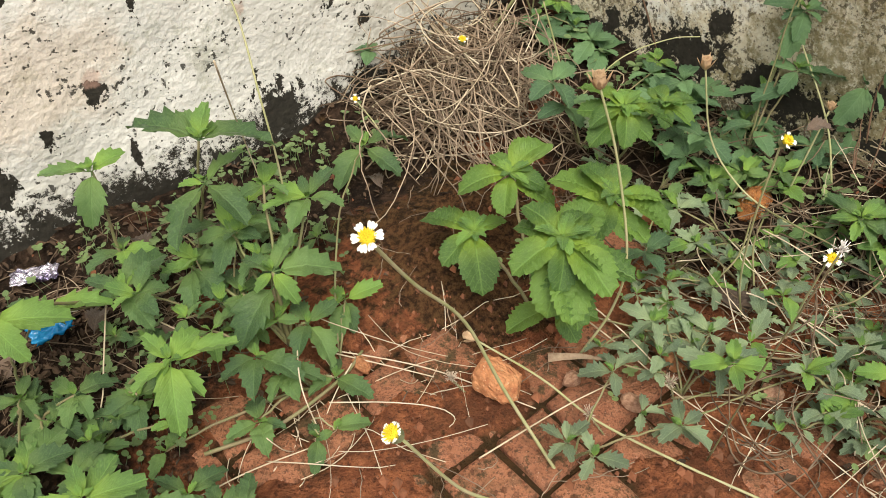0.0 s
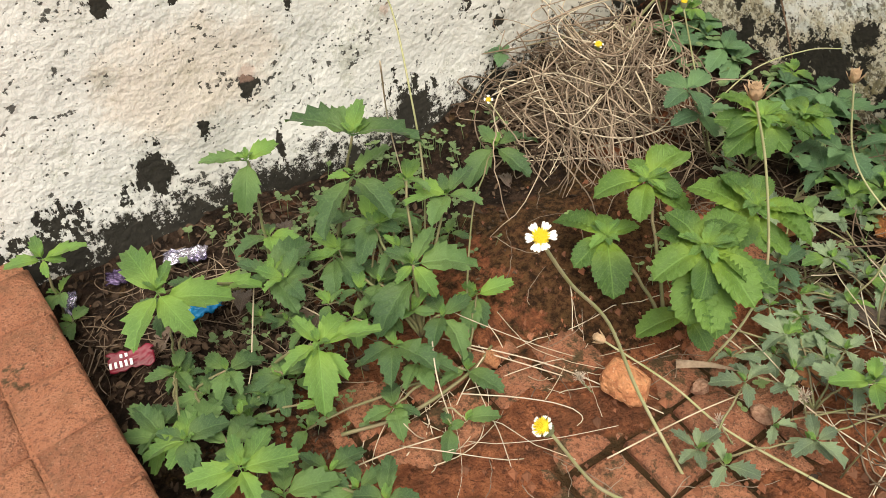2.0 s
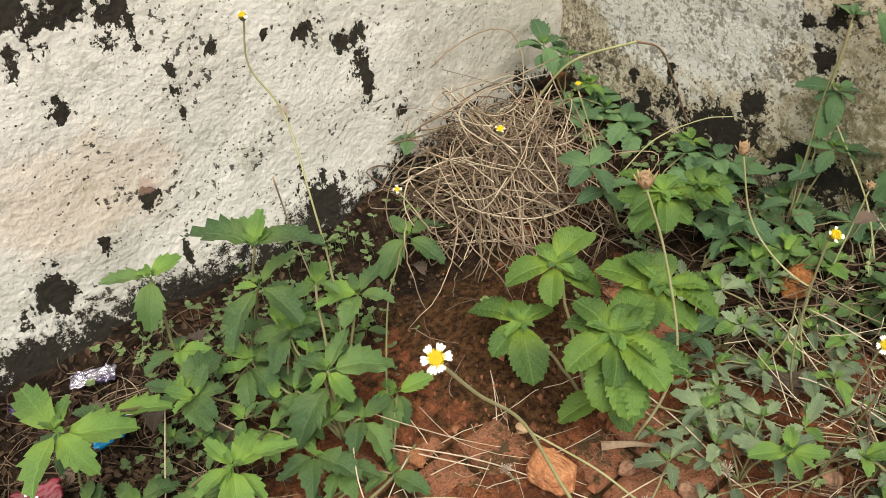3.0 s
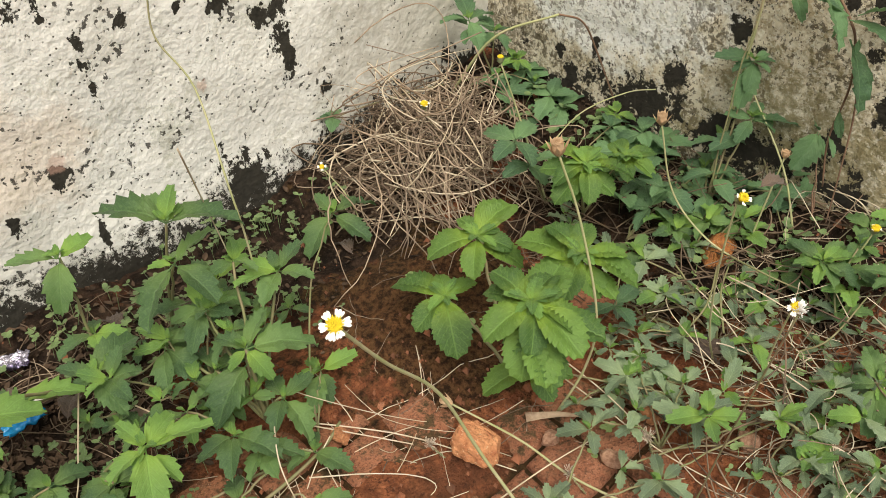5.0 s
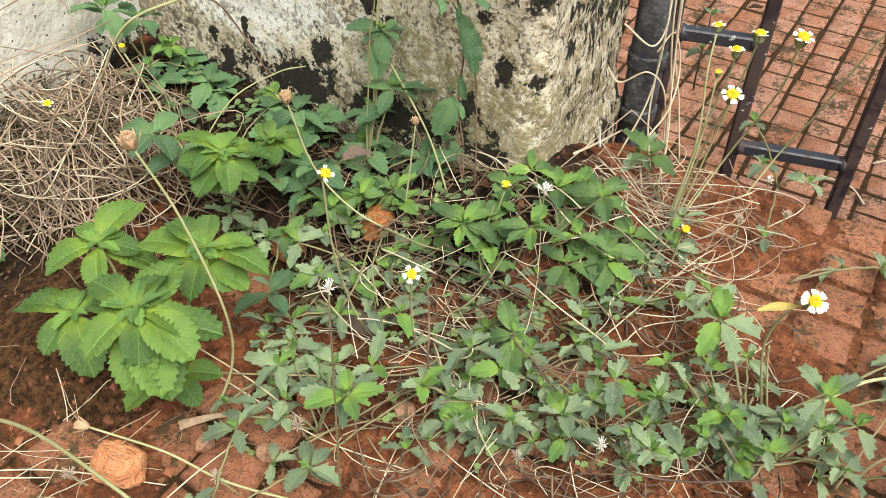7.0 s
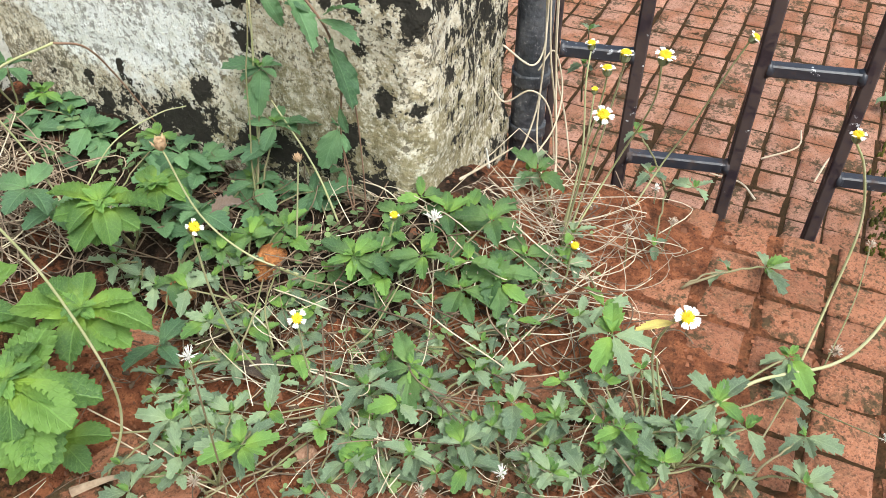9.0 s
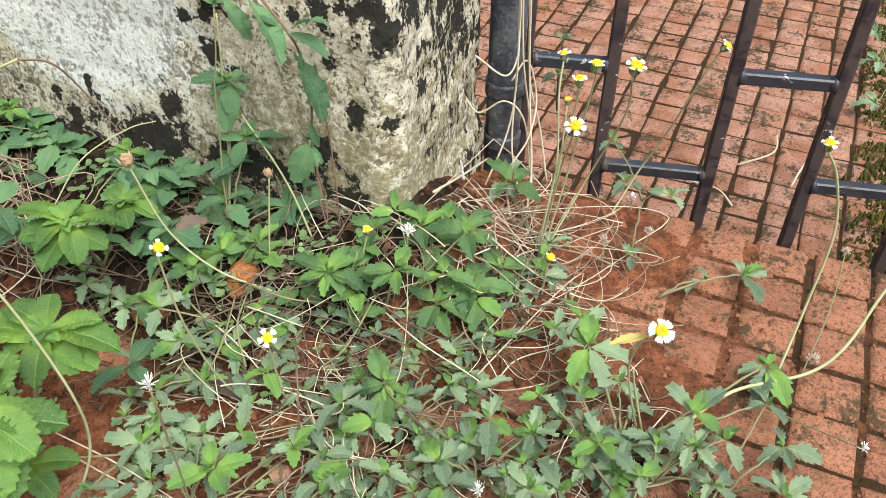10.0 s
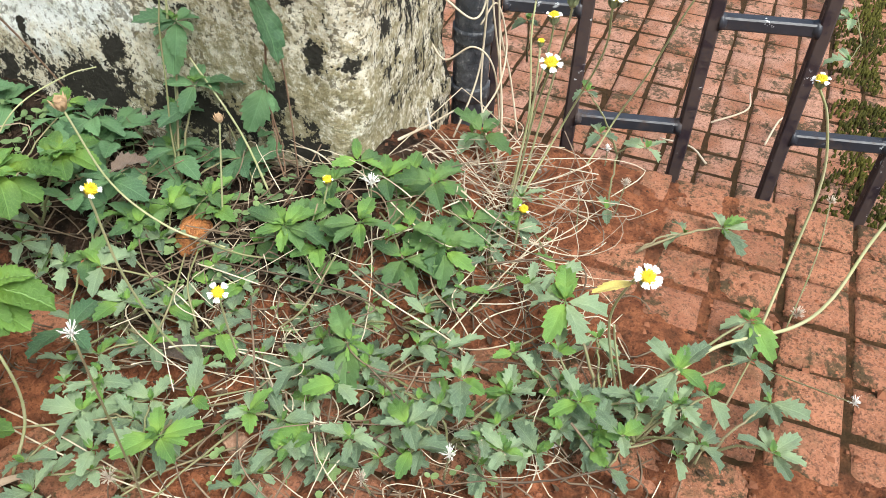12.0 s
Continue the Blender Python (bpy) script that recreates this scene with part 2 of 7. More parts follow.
def soil_earth():
    """Red laterite that turns to dark leaf mould towards the foot of the cream wall; by the pillar the dark also paints
    shade under leaves.
    """
    n = Nodes("laterite_soil")
    c = n.coord()
    mid, fine = n.noise(c, 55, 6, 0.7), n.noise(c, 350, 4, 0.65)
    red = n.mix(n.step(mid, 0.35, 0.7), (0.25, 0.088, 0.042), (0.55, 0.205, 0.095))
    red = n.mix(n.step(fine, 0.56, 0.70, 0, 0.7), red, (0.12, 0.045, 0.026))
    clod = n.noise(c, 140, 6, 0.75)
    red = n.mix(n.step(clod, 0.50, 0.64, 0, 0.75), red, (0.075, 0.032, 0.020))
    red = n.mix(n.step(n.noise(c, 17, 6, 0.7), 0.46, 0.60, 0, 0.6), red, (0.11, 0.050, 0.027))
    humus = n.mix(n.step(mid, 0.4, 0.68), (0.020, 0.013, 0.009), (0.085, 0.052, 0.034))
    humus = n.mix(n.step(fine, 0.62, 0.70, 0, 0.6), humus, (0.22, 0.17, 0.12))
    blob = n.math("MAXIMUM", n.blob(c, 0.0, 0.68, 0.0, 0.26, 0.30, 1.0), n.blob(c, 0.45, 0.76, 0.0, 0.45, 0.26, 1.0))
    blob = n.math("MAXIMUM", blob, n.blob(c, 0.45, 0.62, 0.0, 0.08, 0.09, 1.0))
    # pillar foot: leaf mould, spread wider to paint shade between the leaves
    blob = n.math("MAXIMUM", blob, n.blob(c, 0.76, 0.42, 0.0, 0.24, 0.36, 1.0))
    humus_shade = n.step(n.math("ADD", blob, n.math("MULTIPLY", n.math("SUBTRACT", n.noise(c, 20, 6, 0.7), 0.5), 1.5)), 0.05, 0.35)
    col = n.mix(humus_shade, red, humus)
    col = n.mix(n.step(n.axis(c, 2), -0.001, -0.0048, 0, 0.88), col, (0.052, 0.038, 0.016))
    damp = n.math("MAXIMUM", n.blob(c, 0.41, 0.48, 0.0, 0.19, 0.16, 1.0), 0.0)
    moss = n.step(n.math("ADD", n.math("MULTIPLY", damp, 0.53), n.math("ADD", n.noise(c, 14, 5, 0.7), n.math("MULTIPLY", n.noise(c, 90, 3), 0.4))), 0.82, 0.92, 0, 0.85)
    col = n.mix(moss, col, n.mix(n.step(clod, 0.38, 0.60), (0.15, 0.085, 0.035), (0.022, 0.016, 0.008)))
    h = n.math("ADD", n.math("SUBTRACT", mid, clod), n.math("MULTIPLY", fine, 0.6))
    return n.done(col, 0.95, n.bump(h, 1.0, 0.011), 0.15)


def leaf_green(name, young, old, dull=0.0, veins=0.5, glow=0.0, down=0.12):
    """Downy leaf skin with a pale midrib and side veins laid out in the leaf's own UV, yellower towards its stalk by glow, each leaf a little different."""
    n = Nodes(name)
    uv, c, r = n.coord("UV"), n.coord(), n.chance()
    u, v = n.axis(uv, 0), n.axis(uv, 1)
    au = n.math("ABSOLUTE", n.math("SUBTRACT", u, 0.5))
    col = n.mix(n.step(r, 0.0, 0.85), young, tuple(k * 0.66 for k in old))
    col = n.mix(n.step(n.noise(c, 2.2, 3, 0.5), 0.38, 0.68, 0, 0.35), col, tuple(k * 0.66 for k in old))
    col = n.mix(n.step(v, 0.65, 0.0, 0, glow), col, (young[0] * 1.6, young[1] * 1.3, young[2] * 0.7))
    col = n.mix(n.step(n.noise(c, 26, 5, 0.7), 0.46, 0.66, 0, 0.30), col, tuple(min(1, k * 1.3 + 0.015) for k in young))
    col = n.mix(n.step(n.noise(c, 34, 3), 0.69, 0.74, 0, 0.5), col, (0.15, 0.12, 0.05))
    side = n.math("SINE", n.math("MULTIPLY", n.math("SUBTRACT", v, n.math("MULTIPLY", au, 0.75)), 44.0))
    lines = n.math("MULTIPLY", n.step(side, 0.80, 0.98), n.step(au, 0.47, 0.30))
    rib = n.step(au, 0.030, 0.010)
    vein = n.math("MAXIMUM", n.math("MULTIPLY", lines, 0.38), n.math("MULTIPLY", rib, 0.75))
    col = n.mix(n.math("MULTIPLY", vein, veins), col, tuple(min(1, k * 1.5 + 0.04) for k in young))
    h = n.math("ADD", n.math("MULTIPLY", side, 0.06), n.math("MULTIPLY", n.noise(c, 22, 5, 0.7), 1.7))
    h = n.math("SUBTRACT", h, n.math("MULTIPLY", vein, 1.6))
    nor = n.bump(h, 0.6, 0.0012)
    n.done(col, n.step(n.noise(c, 12, 3), 0.3, 0.7, 0.38 + dull, 0.56 + dull), nor, 0.5)
    n.bsdf.inputs["Sheen Weight"].default_value = down
    t = n.tree.nodes.new("ShaderNodeBsdfTranslucent")
    n.put(t.inputs["Color"], n.mix(0.5, col, tuple(min(1, k * 2.0) for k in young)))
    m = n.tree.nodes.new("ShaderNodeMixShader")
    m.inputs[0].default_value = 0.22
    n.put(m.inputs[1], n.bsdf.outputs[0])
    n.put(m.inputs[2], t.outputs[0])
    n.put(n.out.inputs["Surface"], m.outputs[0])
    return n.mat


def grained(name, a, b, scale=60, rough=0.7, spec=0.3, bump=0.4, metres=0.001, metal=0.0, speck=None, chance=False):
    n = Nodes(name)
    c = n.coord()
    f = n.step(n.noise(c, scale, 6, 0.65), 0.35, 0.68)
    if chance:
        f = n.math("ADD", n.math("MULTIPLY", f, 0.5), n.math("MULTIPLY", n.island(), 0.5))
    col = n.mix(f, a, b)
    if speck:
        col = n.mix(n.step(n.noise(c, scale * 4, 3, 0.6), 0.60, 0.68, 0, 0.8), col, speck)
    return n.done(col, rough, n.bump(n.noise(c, scale * 3, 4, 0.6), bump, metres), spec, metal)


def iron_paint(name, wear, warm=1.0):
    n = Nodes(name)
    c = n.coord()
    rust = n.step(n.math("ADD", n.noise(c, 26, 6, 0.7), n.math("MULTIPLY", n.noise(c, 160, 3), 0.3)), 0.66 - wear, 0.82 - wear)
    col = n.mix(n.noise(c, 30, 4), (0.014, 0.014 / warm, 0.019 / warm), (0.046, 0.048 / warm, 0.060 / warm))
    col = n.mix(n.math("MULTIPLY", rust, 0.7), col, (0.075, 0.048, 0.038))
    chips = n.math("MULTIPLY", n.step(n.noise(c, 150, 4, 0.6), 0.60, 0.64), n.step(n.noise(c, 22, 3), 0.56, 0.62))
    col = n.mix(chips, col, (0.55, 0.56, 0.58))
    return n.done(col, n.step(rust, 0, 1, 0.42, 0.8), n.bump(n.noise(c, 200, 4), 0.5, 0.001), 0.5)


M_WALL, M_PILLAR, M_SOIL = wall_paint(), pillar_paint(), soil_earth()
M_TILE, M_TILE_FAR, M_TILE_STEP = brick_clay("clay_tile", 0.155, 0.0, 0.0, 0.88), brick_clay("clay_tile_worn", 0.165, 3.0, 0.8, 0.7), brick_clay("clay_tile_step", 0.06, 7.0, 0.0, 0.66)
M_IRON, M_IRON_RUST = iron_paint("chipped_black_paint", 0.0), iron_paint("rusting_black_paint", 0.12, 1.5)
M_LEAF_COARSE = leaf_green("coarse_leaf", (0.138, 0.248, 0.074), (0.070, 0.155, 0.058), 0.02, 0.28, 0.3, 0.04)
M_LEAF_TIP = leaf_green("coarse_tip_leaf", (0.185, 0.340, 0.070), (0.125, 0.262, 0.066), 0.02, 0.4, 0.5, 0.03)
M_LEAF_BRIGHT = leaf_green("bright_leaf", (0.160, 0.290, 0.052), (0.088, 0.195, 0.046), 0.0, 0.45, 0.8, 0.0)
M_LEAF_MAT = leaf_green("mat_leaf", (0.285, 0.385, 0.215), (0.140, 0.220, 0.130), 0.0, 0.35, 0.15, 0.10)
M_LEAF_VINE = leaf_green("vine_leaf", (0.140, 0.265, 0.110), (0.082, 0.182, 0.086), 0.02, 0.4, 0.15, 0.04)
M_LEAF_DRY = leaf_green("dead_leaf", (0.20, 0.14, 0.10), (0.12, 0.085, 0.065), 0.2, 0.3)
M_LEAF_YELLOW = leaf_green("yellowed_leaf", (0.86, 0.68, 0.17), (1.0, 0.80, 0.22), 0.1, 0.15)
M_STEM = grained("green_stem", (0.20, 0.215, 0.095), (0.25, 0.20, 0.12), 40, 0.6)
M_STALK = grained("pale_stalk", (0.36, 0.38, 0.18), (0.46, 0.43, 0.26), 40, 0.6)
M_HAIR = grained("pale_hair", (0.55, 0.56, 0.42), (0.45, 0.46, 0.33), 40, 0.6)
M_BROWN_STEM = grained("brown_stem", (0.16, 0.095, 0.06), (0.24, 0.15, 0.10), 50, 0.8)
M_STRAW = grained("straw", (0.48, 0.375, 0.27), (0.09, 0.058, 0.042), 25, 0.75, chance=True)
M_STRAW_OLD = grained("old_straw", (0.27, 0.195, 0.13), (0.05, 0.034, 0.024), 25, 0.8, chance=True)
M_STRAW_PALE = grained("pale_straw", (0.72, 0.63, 0.49), (0.46, 0.37, 0.25), 25, 0.7, chance=True)
M_PETAL = grained("white_petal", (0.86, 0.86, 0.82), (0.78, 0.78, 0.70), 30, 0.6)
M_DISC = grained("yellow_floret", (0.90, 0.75, 0.05), (0.80, 0.58, 0.03), 300, 0.7)
M_CALYX = grained("green_bract", (0.20, 0.24, 0.11), (0.28, 0.28, 0.16), 120, 0.7)
M_DRYHEAD = grained("dry_bract", (0.62, 0.45, 0.28), (0.46, 0.30, 0.18), 150, 0.8)
M_FLUFF = grained("seed_fluff", (0.88, 0.86, 0.82), (0.76, 0.72, 0.66), 60, 0.8)
M_FLUFF_DRY = grained("withered_fluff", (0.62, 0.53, 0.43), (0.40, 0.32, 0.24), 60, 0.85)
M_ROCK = grained("ochre_rock", (0.74, 0.35, 0.165), (0.48, 0.185, 0.085), 2.4, 0.75, 0.3, 1.0, 0.006, speck=(0.78, 0.52, 0.31))
M_ROCK_RED = grained("red_rock", (0.68, 0.28, 0.09), (0.40, 0.145, 0.055), 3.2, 0.8, 0.3, 1.0, 0.008, speck=(0.82, 0.52, 0.27))
M_PEBBLE = grained("dull_pebble", (0.46, 0.28, 0.19), (0.26, 0.14, 0.09), 2.5, 0.85, 0.2, 0.8, 0.002)
M_WOOD = grained("weathered_wood", (0.44, 0.33, 0.23), (0.26, 0.18, 0.12), 80, 0.85)
M_MOSS = grained("yellow_moss", (0.105, 0.098, 0.020), (0.022, 0.024, 0.010), 14, 0.95, 0.1, 1.0, 0.004, chance=True)
M_BLUE = grained("blue_foil", (0.010, 0.30, 0.62), (0.008, 0.20, 0.50), 20, 0.22, 0.6)
M_RED = grained("crimson_foil", (0.19, 0.005, 0.024), (0.10, 0.003, 0.012), 20, 0.45, 0.4)
M_SILVER = grained("silver_foil", (0.62, 0.60, 0.70), (0.10, 0.08, 0.16), 60, 0.22, 0.6, 0.9, 0.002, 0.8)
M_VIOLET = grained("violet_foil", (0.14, 0.10, 0.20), (0.025, 0.014, 0.035), 60, 0.2, 0.6, 0.9, 0.002, 0.6)
M_PRINT = grained("white_print", (0.80, 0.79, 0.80), (0.72, 0.70, 0.72), 40, 0.5)
M_LITTER = grained("leaf_litter", (0.125, 0.082, 0.053), (0.018, 0.012, 0.009), 30, 0.9, 0.2, chance=True)
M_POST = grained("worn_post_paint", (0.030, 0.033, 0.040), (0.115, 0.118, 0.128), 38, 0.45, 0.5, 0.9, 0.003, speck=(0.24, 0.23, 0.23))


# ---- mesh helpers ----
class Buf:
    """Vertices, faces and UVs of one mesh in the making."""

    def __init__(self):
        self.v, self.f, self.uv = [], [], {}

    def add(self, verts, faces, uvs=None):
        k = len(self.v)
        self.v += [tuple(p) for p in verts]
        self.f += [tuple(i + k for i in q) for q in faces]
        if uvs:
            self.uv.update({k + i: p for i, p in enumerate(uvs)})

    def tube(self, pts, r0, r1, n=6, flat=1.0):
        pts = [Vector(p) for p in pts]
        verts, faces, side = [], [], None
        for i, p in enumerate(pts):
            d = (pts[min(i + 1, len(pts) - 1)] - pts[max(i - 1, 0)]).normalized()
            if side is None:
                side = d.orthogonal().normalized()
            side = (side - d * side.dot(d)).normalized()
            up = d.cross(side)
            r = r0 + (r1 - r0) * i / (len(pts) - 1)
            for k in range(n):
                a = 2 * math.pi * k / n
                verts.append(p + side * (r * math.cos(a)) + up * (r * flat * math.sin(a)))
        for i in range(len(pts) - 1):
            for k in range(n):
                a, b = i * n + k, i * n + (k + 1) % n
                faces.append((a, b, b + n, a + n))
        faces.append(tuple(range(n))[::-1])
        faces.append(tuple(range((len(pts) - 1) * n, len(pts) * n)))
        self.add(verts, faces)

    def mesh(self, name, mat, smooth=True):
        me = bpy.data.meshes.new(name)
        me.from_pydata(self.v, [], self.f)
        if self.uv:
            layer = me.uv_layers.new(name="leaf")
            for loop in me.loops:
                layer.data[loop.index].uv = self.uv.get(loop.vertex_index, (0.5, 0.5))
        me.materials.append(mat)
        if smooth:
            me.polygons.foreach_set("use_smooth", [True] * len(me.polygons))
        me.update()
        return me


def part(name, data, parent, label="", m=None):
    ob = new(name, data)
    ob.parent = parent
    if m is not None:
        ob.matrix_basis = m
    if label:
        ob["label"] = label
    return ob


def thing(name, label, category, group="", at=(0, 0, 0), data=None, kind=""):
    ob = new(name, data)
    ob.location = at
    if data is None:
        ob.empty_display_size = 0.01
    return tagged(ob, label, category, group, kind)


def curve_pts(a, b, sag=(0, 0, 0), steps=10, wobble=0.0, rng=random):
    """Points on a bent line from a to b; sag is how far its middle is pulled aside."""
    a, b = Vector(a), Vector(b)
    ctrl = (a + b) / 2 + Vector(sag) * 2
    out = []
    for i in range(steps + 1):
        t = i / steps
        p = a * (1 - t) ** 2 + ctrl * (2 * t * (1 - t)) + b * t * t
        if wobble and 0 < i < steps:
            p += Vector((rng.uniform(-1, 1), rng.uniform(-1, 1), rng.uniform(-0.6, 0.6))) * wobble
        out.append(p)
    return out


def bent(points, steps=6):
    """A smooth line through a few points."""
    p = [Vector(q) for q in points]
    p = [2 * p[0] - p[1]] + p + [2 * p[-1] - p[-2]]
    out = []
    for i in range(1, len(p) - 2):
        for k in range(steps):
            t = k / steps
            out.append(0.5 * (2 * p[i] + (p[i + 1] - p[i - 1]) * t + (2 * p[i - 1] - 5 * p[i] + 4 * p[i + 1] - p[i + 2]) * t * t
                              + (3 * p[i] - p[i - 1] - 3 * p[i + 1] + p[i + 2]) * t ** 3))
    return out + [p[-2]]


def box(buf, x0, x1, y0, y1, z0, z1):
    buf.add([(x, y, z) for z in (z0, z1) for y in (y0, y1) for x in (x0, x1)],
            [(0, 2, 3, 1), (4, 5, 7, 6), (0, 1, 5, 4), (2, 6, 7, 3), (0, 4, 6, 2), (1, 3, 7, 5)])


def rough(p, scale, amount, lacun=3):
    return noise.fractal(Vector(p) * scale, 1.0, 2.0, lacun) * amount


# ---- the setting ----
def sheet(name, us, vs, place, mat):
    b = Buf()
    b.v = [place(u, v) for v in vs for u in us]
    w = len(us)
    b.f = [(j * w + i, j * w + i + 1, (j + 1) * w + i + 1, (j + 1) * w + i) for j in range(len(vs) - 1) for i in range(w - 1)]
    return b.mesh(name, mat)


def span(a, b, step):
    n = max(1, round((b - a) / step))
    return [a + (b - a) * i / n for i in range(n + 1)]


WALL_Y, FACE_X = 0.757, 0.775


def wall_mesh():
    """Cream wall: a closed block whose face swells and dips a little and thickens at its foot."""
    b = Buf()
    us, vs = span(-1.6, 0.9, 0.012), span(-0.1, 0.62, 0.012) + [1.9]
    w = len(us)

    def face(x, z):
        bulge = rough((x, 0, z), 9, 0.0035) + rough((x, 3, z), 40, 0.0018)
        return (x, WALL_Y - bulge - 0.006 * max(0.0, 1 - max(0.0, z - 0.03) / 0.08), z)

    b.v = [face(x, z) for z in vs for x in us]
    b.f = [(j * w + i, j * w + i + 1, (j + 1) * w + i + 1, (j + 1) * w + i) for j in range(len(vs) - 1) for i in range(w - 1)]
    box(b, -1.6, 0.9, WALL_Y + 0.012, 0.98, -0.1, 1.9)
    return b.mesh("wall_north", M_WALL)


def pillar_mesh():
    """Gate pillar with a rounded arris, its worn plaster uneven."""
    b = Buf()
    line, r, side_y = [], 0.032, 0.186
    for y in span(WALL_Y + 0.05, side_y + r, 0.012):
        line.append((FACE_X, y, -1, 0))
    for k in range(1, 12):
        a = math.pi / 2 * k / 12
        line.append((FACE_X + r - r * math.cos(a), side_y + r - r * math.sin(a), -math.cos(a), -math.sin(a)))
    for x in span(FACE_X + r, 0.997, 0.012):
        line.append((x, side_y, 0, -1))
    line += [(1.005, 0.192, 0.7, -0.7), (1.009, 0.205, 1, 0), (1.009, 0.30, 1, 0), (1.009, WALL_Y + 0.05, 1, 0)]
    vs, w = span(-0.25, 0.60, 0.012) + [2.1], len(line)
    for z in vs:
        for x, y, nx, ny in line:
            d = rough((x, y, z), 11, 0.005) + rough((x + 5, y, z), 45, 0.0028) + 0.008 * max(0.0, 1 - max(0.0, z - 0.02) / 0.10)
            b.v.append((x + nx * d, y + ny * d, z))
    b.f = [(j * w + i, j * w + i + 1, (j + 1) * w + i + 1, (j + 1) * w + i) for j in range(len(vs) - 1) for i in range(w - 1)]
    b.f.append(tuple(range((len(vs) - 1) * w, len(vs) * w)))
    return b.mesh("gate_pillar", M_PILLAR)


def smooth01(t):
    t = min(1.0, max(0.0, t))
    return t * t * (3 - 2 * t)


def soil_z(x, y):
    """Height of the earth over the brick floor: banked against the walls, thin or none out on the tiles."""
    h = -0.0056 - 0.0008 * smooth01((0.40 - y) / 0.06) * smooth01((0.50 - x) / 0.06) + 0.0034 * smooth01((x - 0.60) / 0.2)
    h += 0.036 * smooth01(1 - (WALL_Y - y) / 0.34) * smooth01((1.0 - x) / 0.2)
    h += 0.055 * smooth01(1 - (FACE_X - x) / 0.22) * smooth01((y - 0.02) / 0.22) * smooth01((1.05 - x) / 0.2)
    h += 0.006 * smooth01((0.20 - x) / 0.20) * smooth01((y - 0.33) / 0.15)
    h += 0.020 * smooth01(1 - math.hypot(x - 0.42, y - 0.52) / 0.20)
    mat_zone = smooth01((0.84 - x) / 0.12) * smooth01((x - 0.30) / 0.15) * smooth01((y + 0.20) / 0.20)
    h += 0.013 * mat_zone * smooth01(0.5 + 2.6 * noise.noise(Vector((x * 7, y * 7, 0.3))))
    h += 0.009 * smooth01(0.22 + 2.0 * noise.noise(Vector((x * 10 + 4, y * 10, 1.3)))) * smooth01((0.80 - x) / 0.12 + smooth01((y - 0.02) / 0.1)) * smooth01((1.0 - x) / 0.1)
    # spill of earth round the pillar's arris towards the gate post
    h += 0.042 * smooth01(1 - math.hypot((x - 0.81) / 0.17, (y - 0.165) / 0.13))
    h += 0.013 * smooth01(1.15 - math.hypot((x - 0.93) / 0.13, (y - 0.03) / 0.14))
    calm = 1 - 0.6 * max(smooth01((x - 0.66) / 0.12) * smooth01((0.10 - y) / 0.10), smooth01((0.40 - y) / 0.06) * smooth01((0.50 - x) / 0.06))
    h += calm * (rough((x, y, 0), 26, 0.0046) + rough((x, y, 2), 95, 0.0030))
    # out on the bare tiles only the joints are filled
    bare = smooth01((x - 0.60) / 0.10) * smooth01((-0.13 - y) / 0.10)
    h += bare * (-0.0042 + rough((x, y, 5), 60, 0.0022) - h)
    return h


STEP_X, LOW_Z = 1.012, -0.20
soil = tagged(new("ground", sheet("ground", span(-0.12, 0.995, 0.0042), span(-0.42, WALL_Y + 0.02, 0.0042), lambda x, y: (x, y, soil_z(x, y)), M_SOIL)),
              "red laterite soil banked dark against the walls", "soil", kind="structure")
wall = tagged(new("wall_north", wall_mesh()), "cream limewashed wall with black mould at its foot", "wall", kind="structure")
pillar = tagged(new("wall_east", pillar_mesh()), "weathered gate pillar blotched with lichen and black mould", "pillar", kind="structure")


def yard(u, v):
    return (u, v, LOW_Z - 0.0032 + rough((u, v, 7), 3, 0.0012))


outer = [-400, -80, -20, -6] + span(-3, 4, 0.25) + [8, 20, 80, 400]
tagged(new("ground", sheet("ground", outer, outer, yard, M_SOIL)), "bare red earth around the brick paving", "soil", kind="structure")
base_buf = Buf()
box(base_buf, -1.6, STEP_X - 0.012, -1.6, WALL_Y + 0.02, LOW_Z - 0.03, -0.022)
tagged(new("floor", base_buf.mesh("floor", M_SOIL, False)), "raised earth bed under the brick landing", "landing", kind="structure")


def tile_mesh(rng, lx, ly, h, mat):
    """One worn clay tile with chamfered, uneven rim; its top lies at z = 0."""
    b = Buf()
    ring = lambda inset, z, j: [((sx * (lx / 2 - inset)) + rng.uniform(-j, j), sy * (ly / 2 - inset) + rng.uniform(-j, j), z + rng.uniform(-j, j) * 0.5)
                                for sx, sy in ((-1, -1), (0, -1), (1, -1), (1, 0), (1, 1), (0, 1), (-1, 1), (-1, 0))]
    b.add(ring(0.0, -h, 0) + ring(0.0, -0.005, 0.0012) + ring(0.0022, -0.0012, 0.0009) + ring(0.008, 0, 0.001) + [(0, 0, rng.uniform(-0.001, 0.001))],
          [(r * 8 + k, r * 8 + (k + 1) % 8, r * 8 + 8 + (k + 1) % 8, r * 8 + 8 + k) for r in range(3) for k in range(8)] + [(24 + k, 24 + (k + 1) % 8, 32) for k in range(8)])
    return b.mesh("tile", mat)


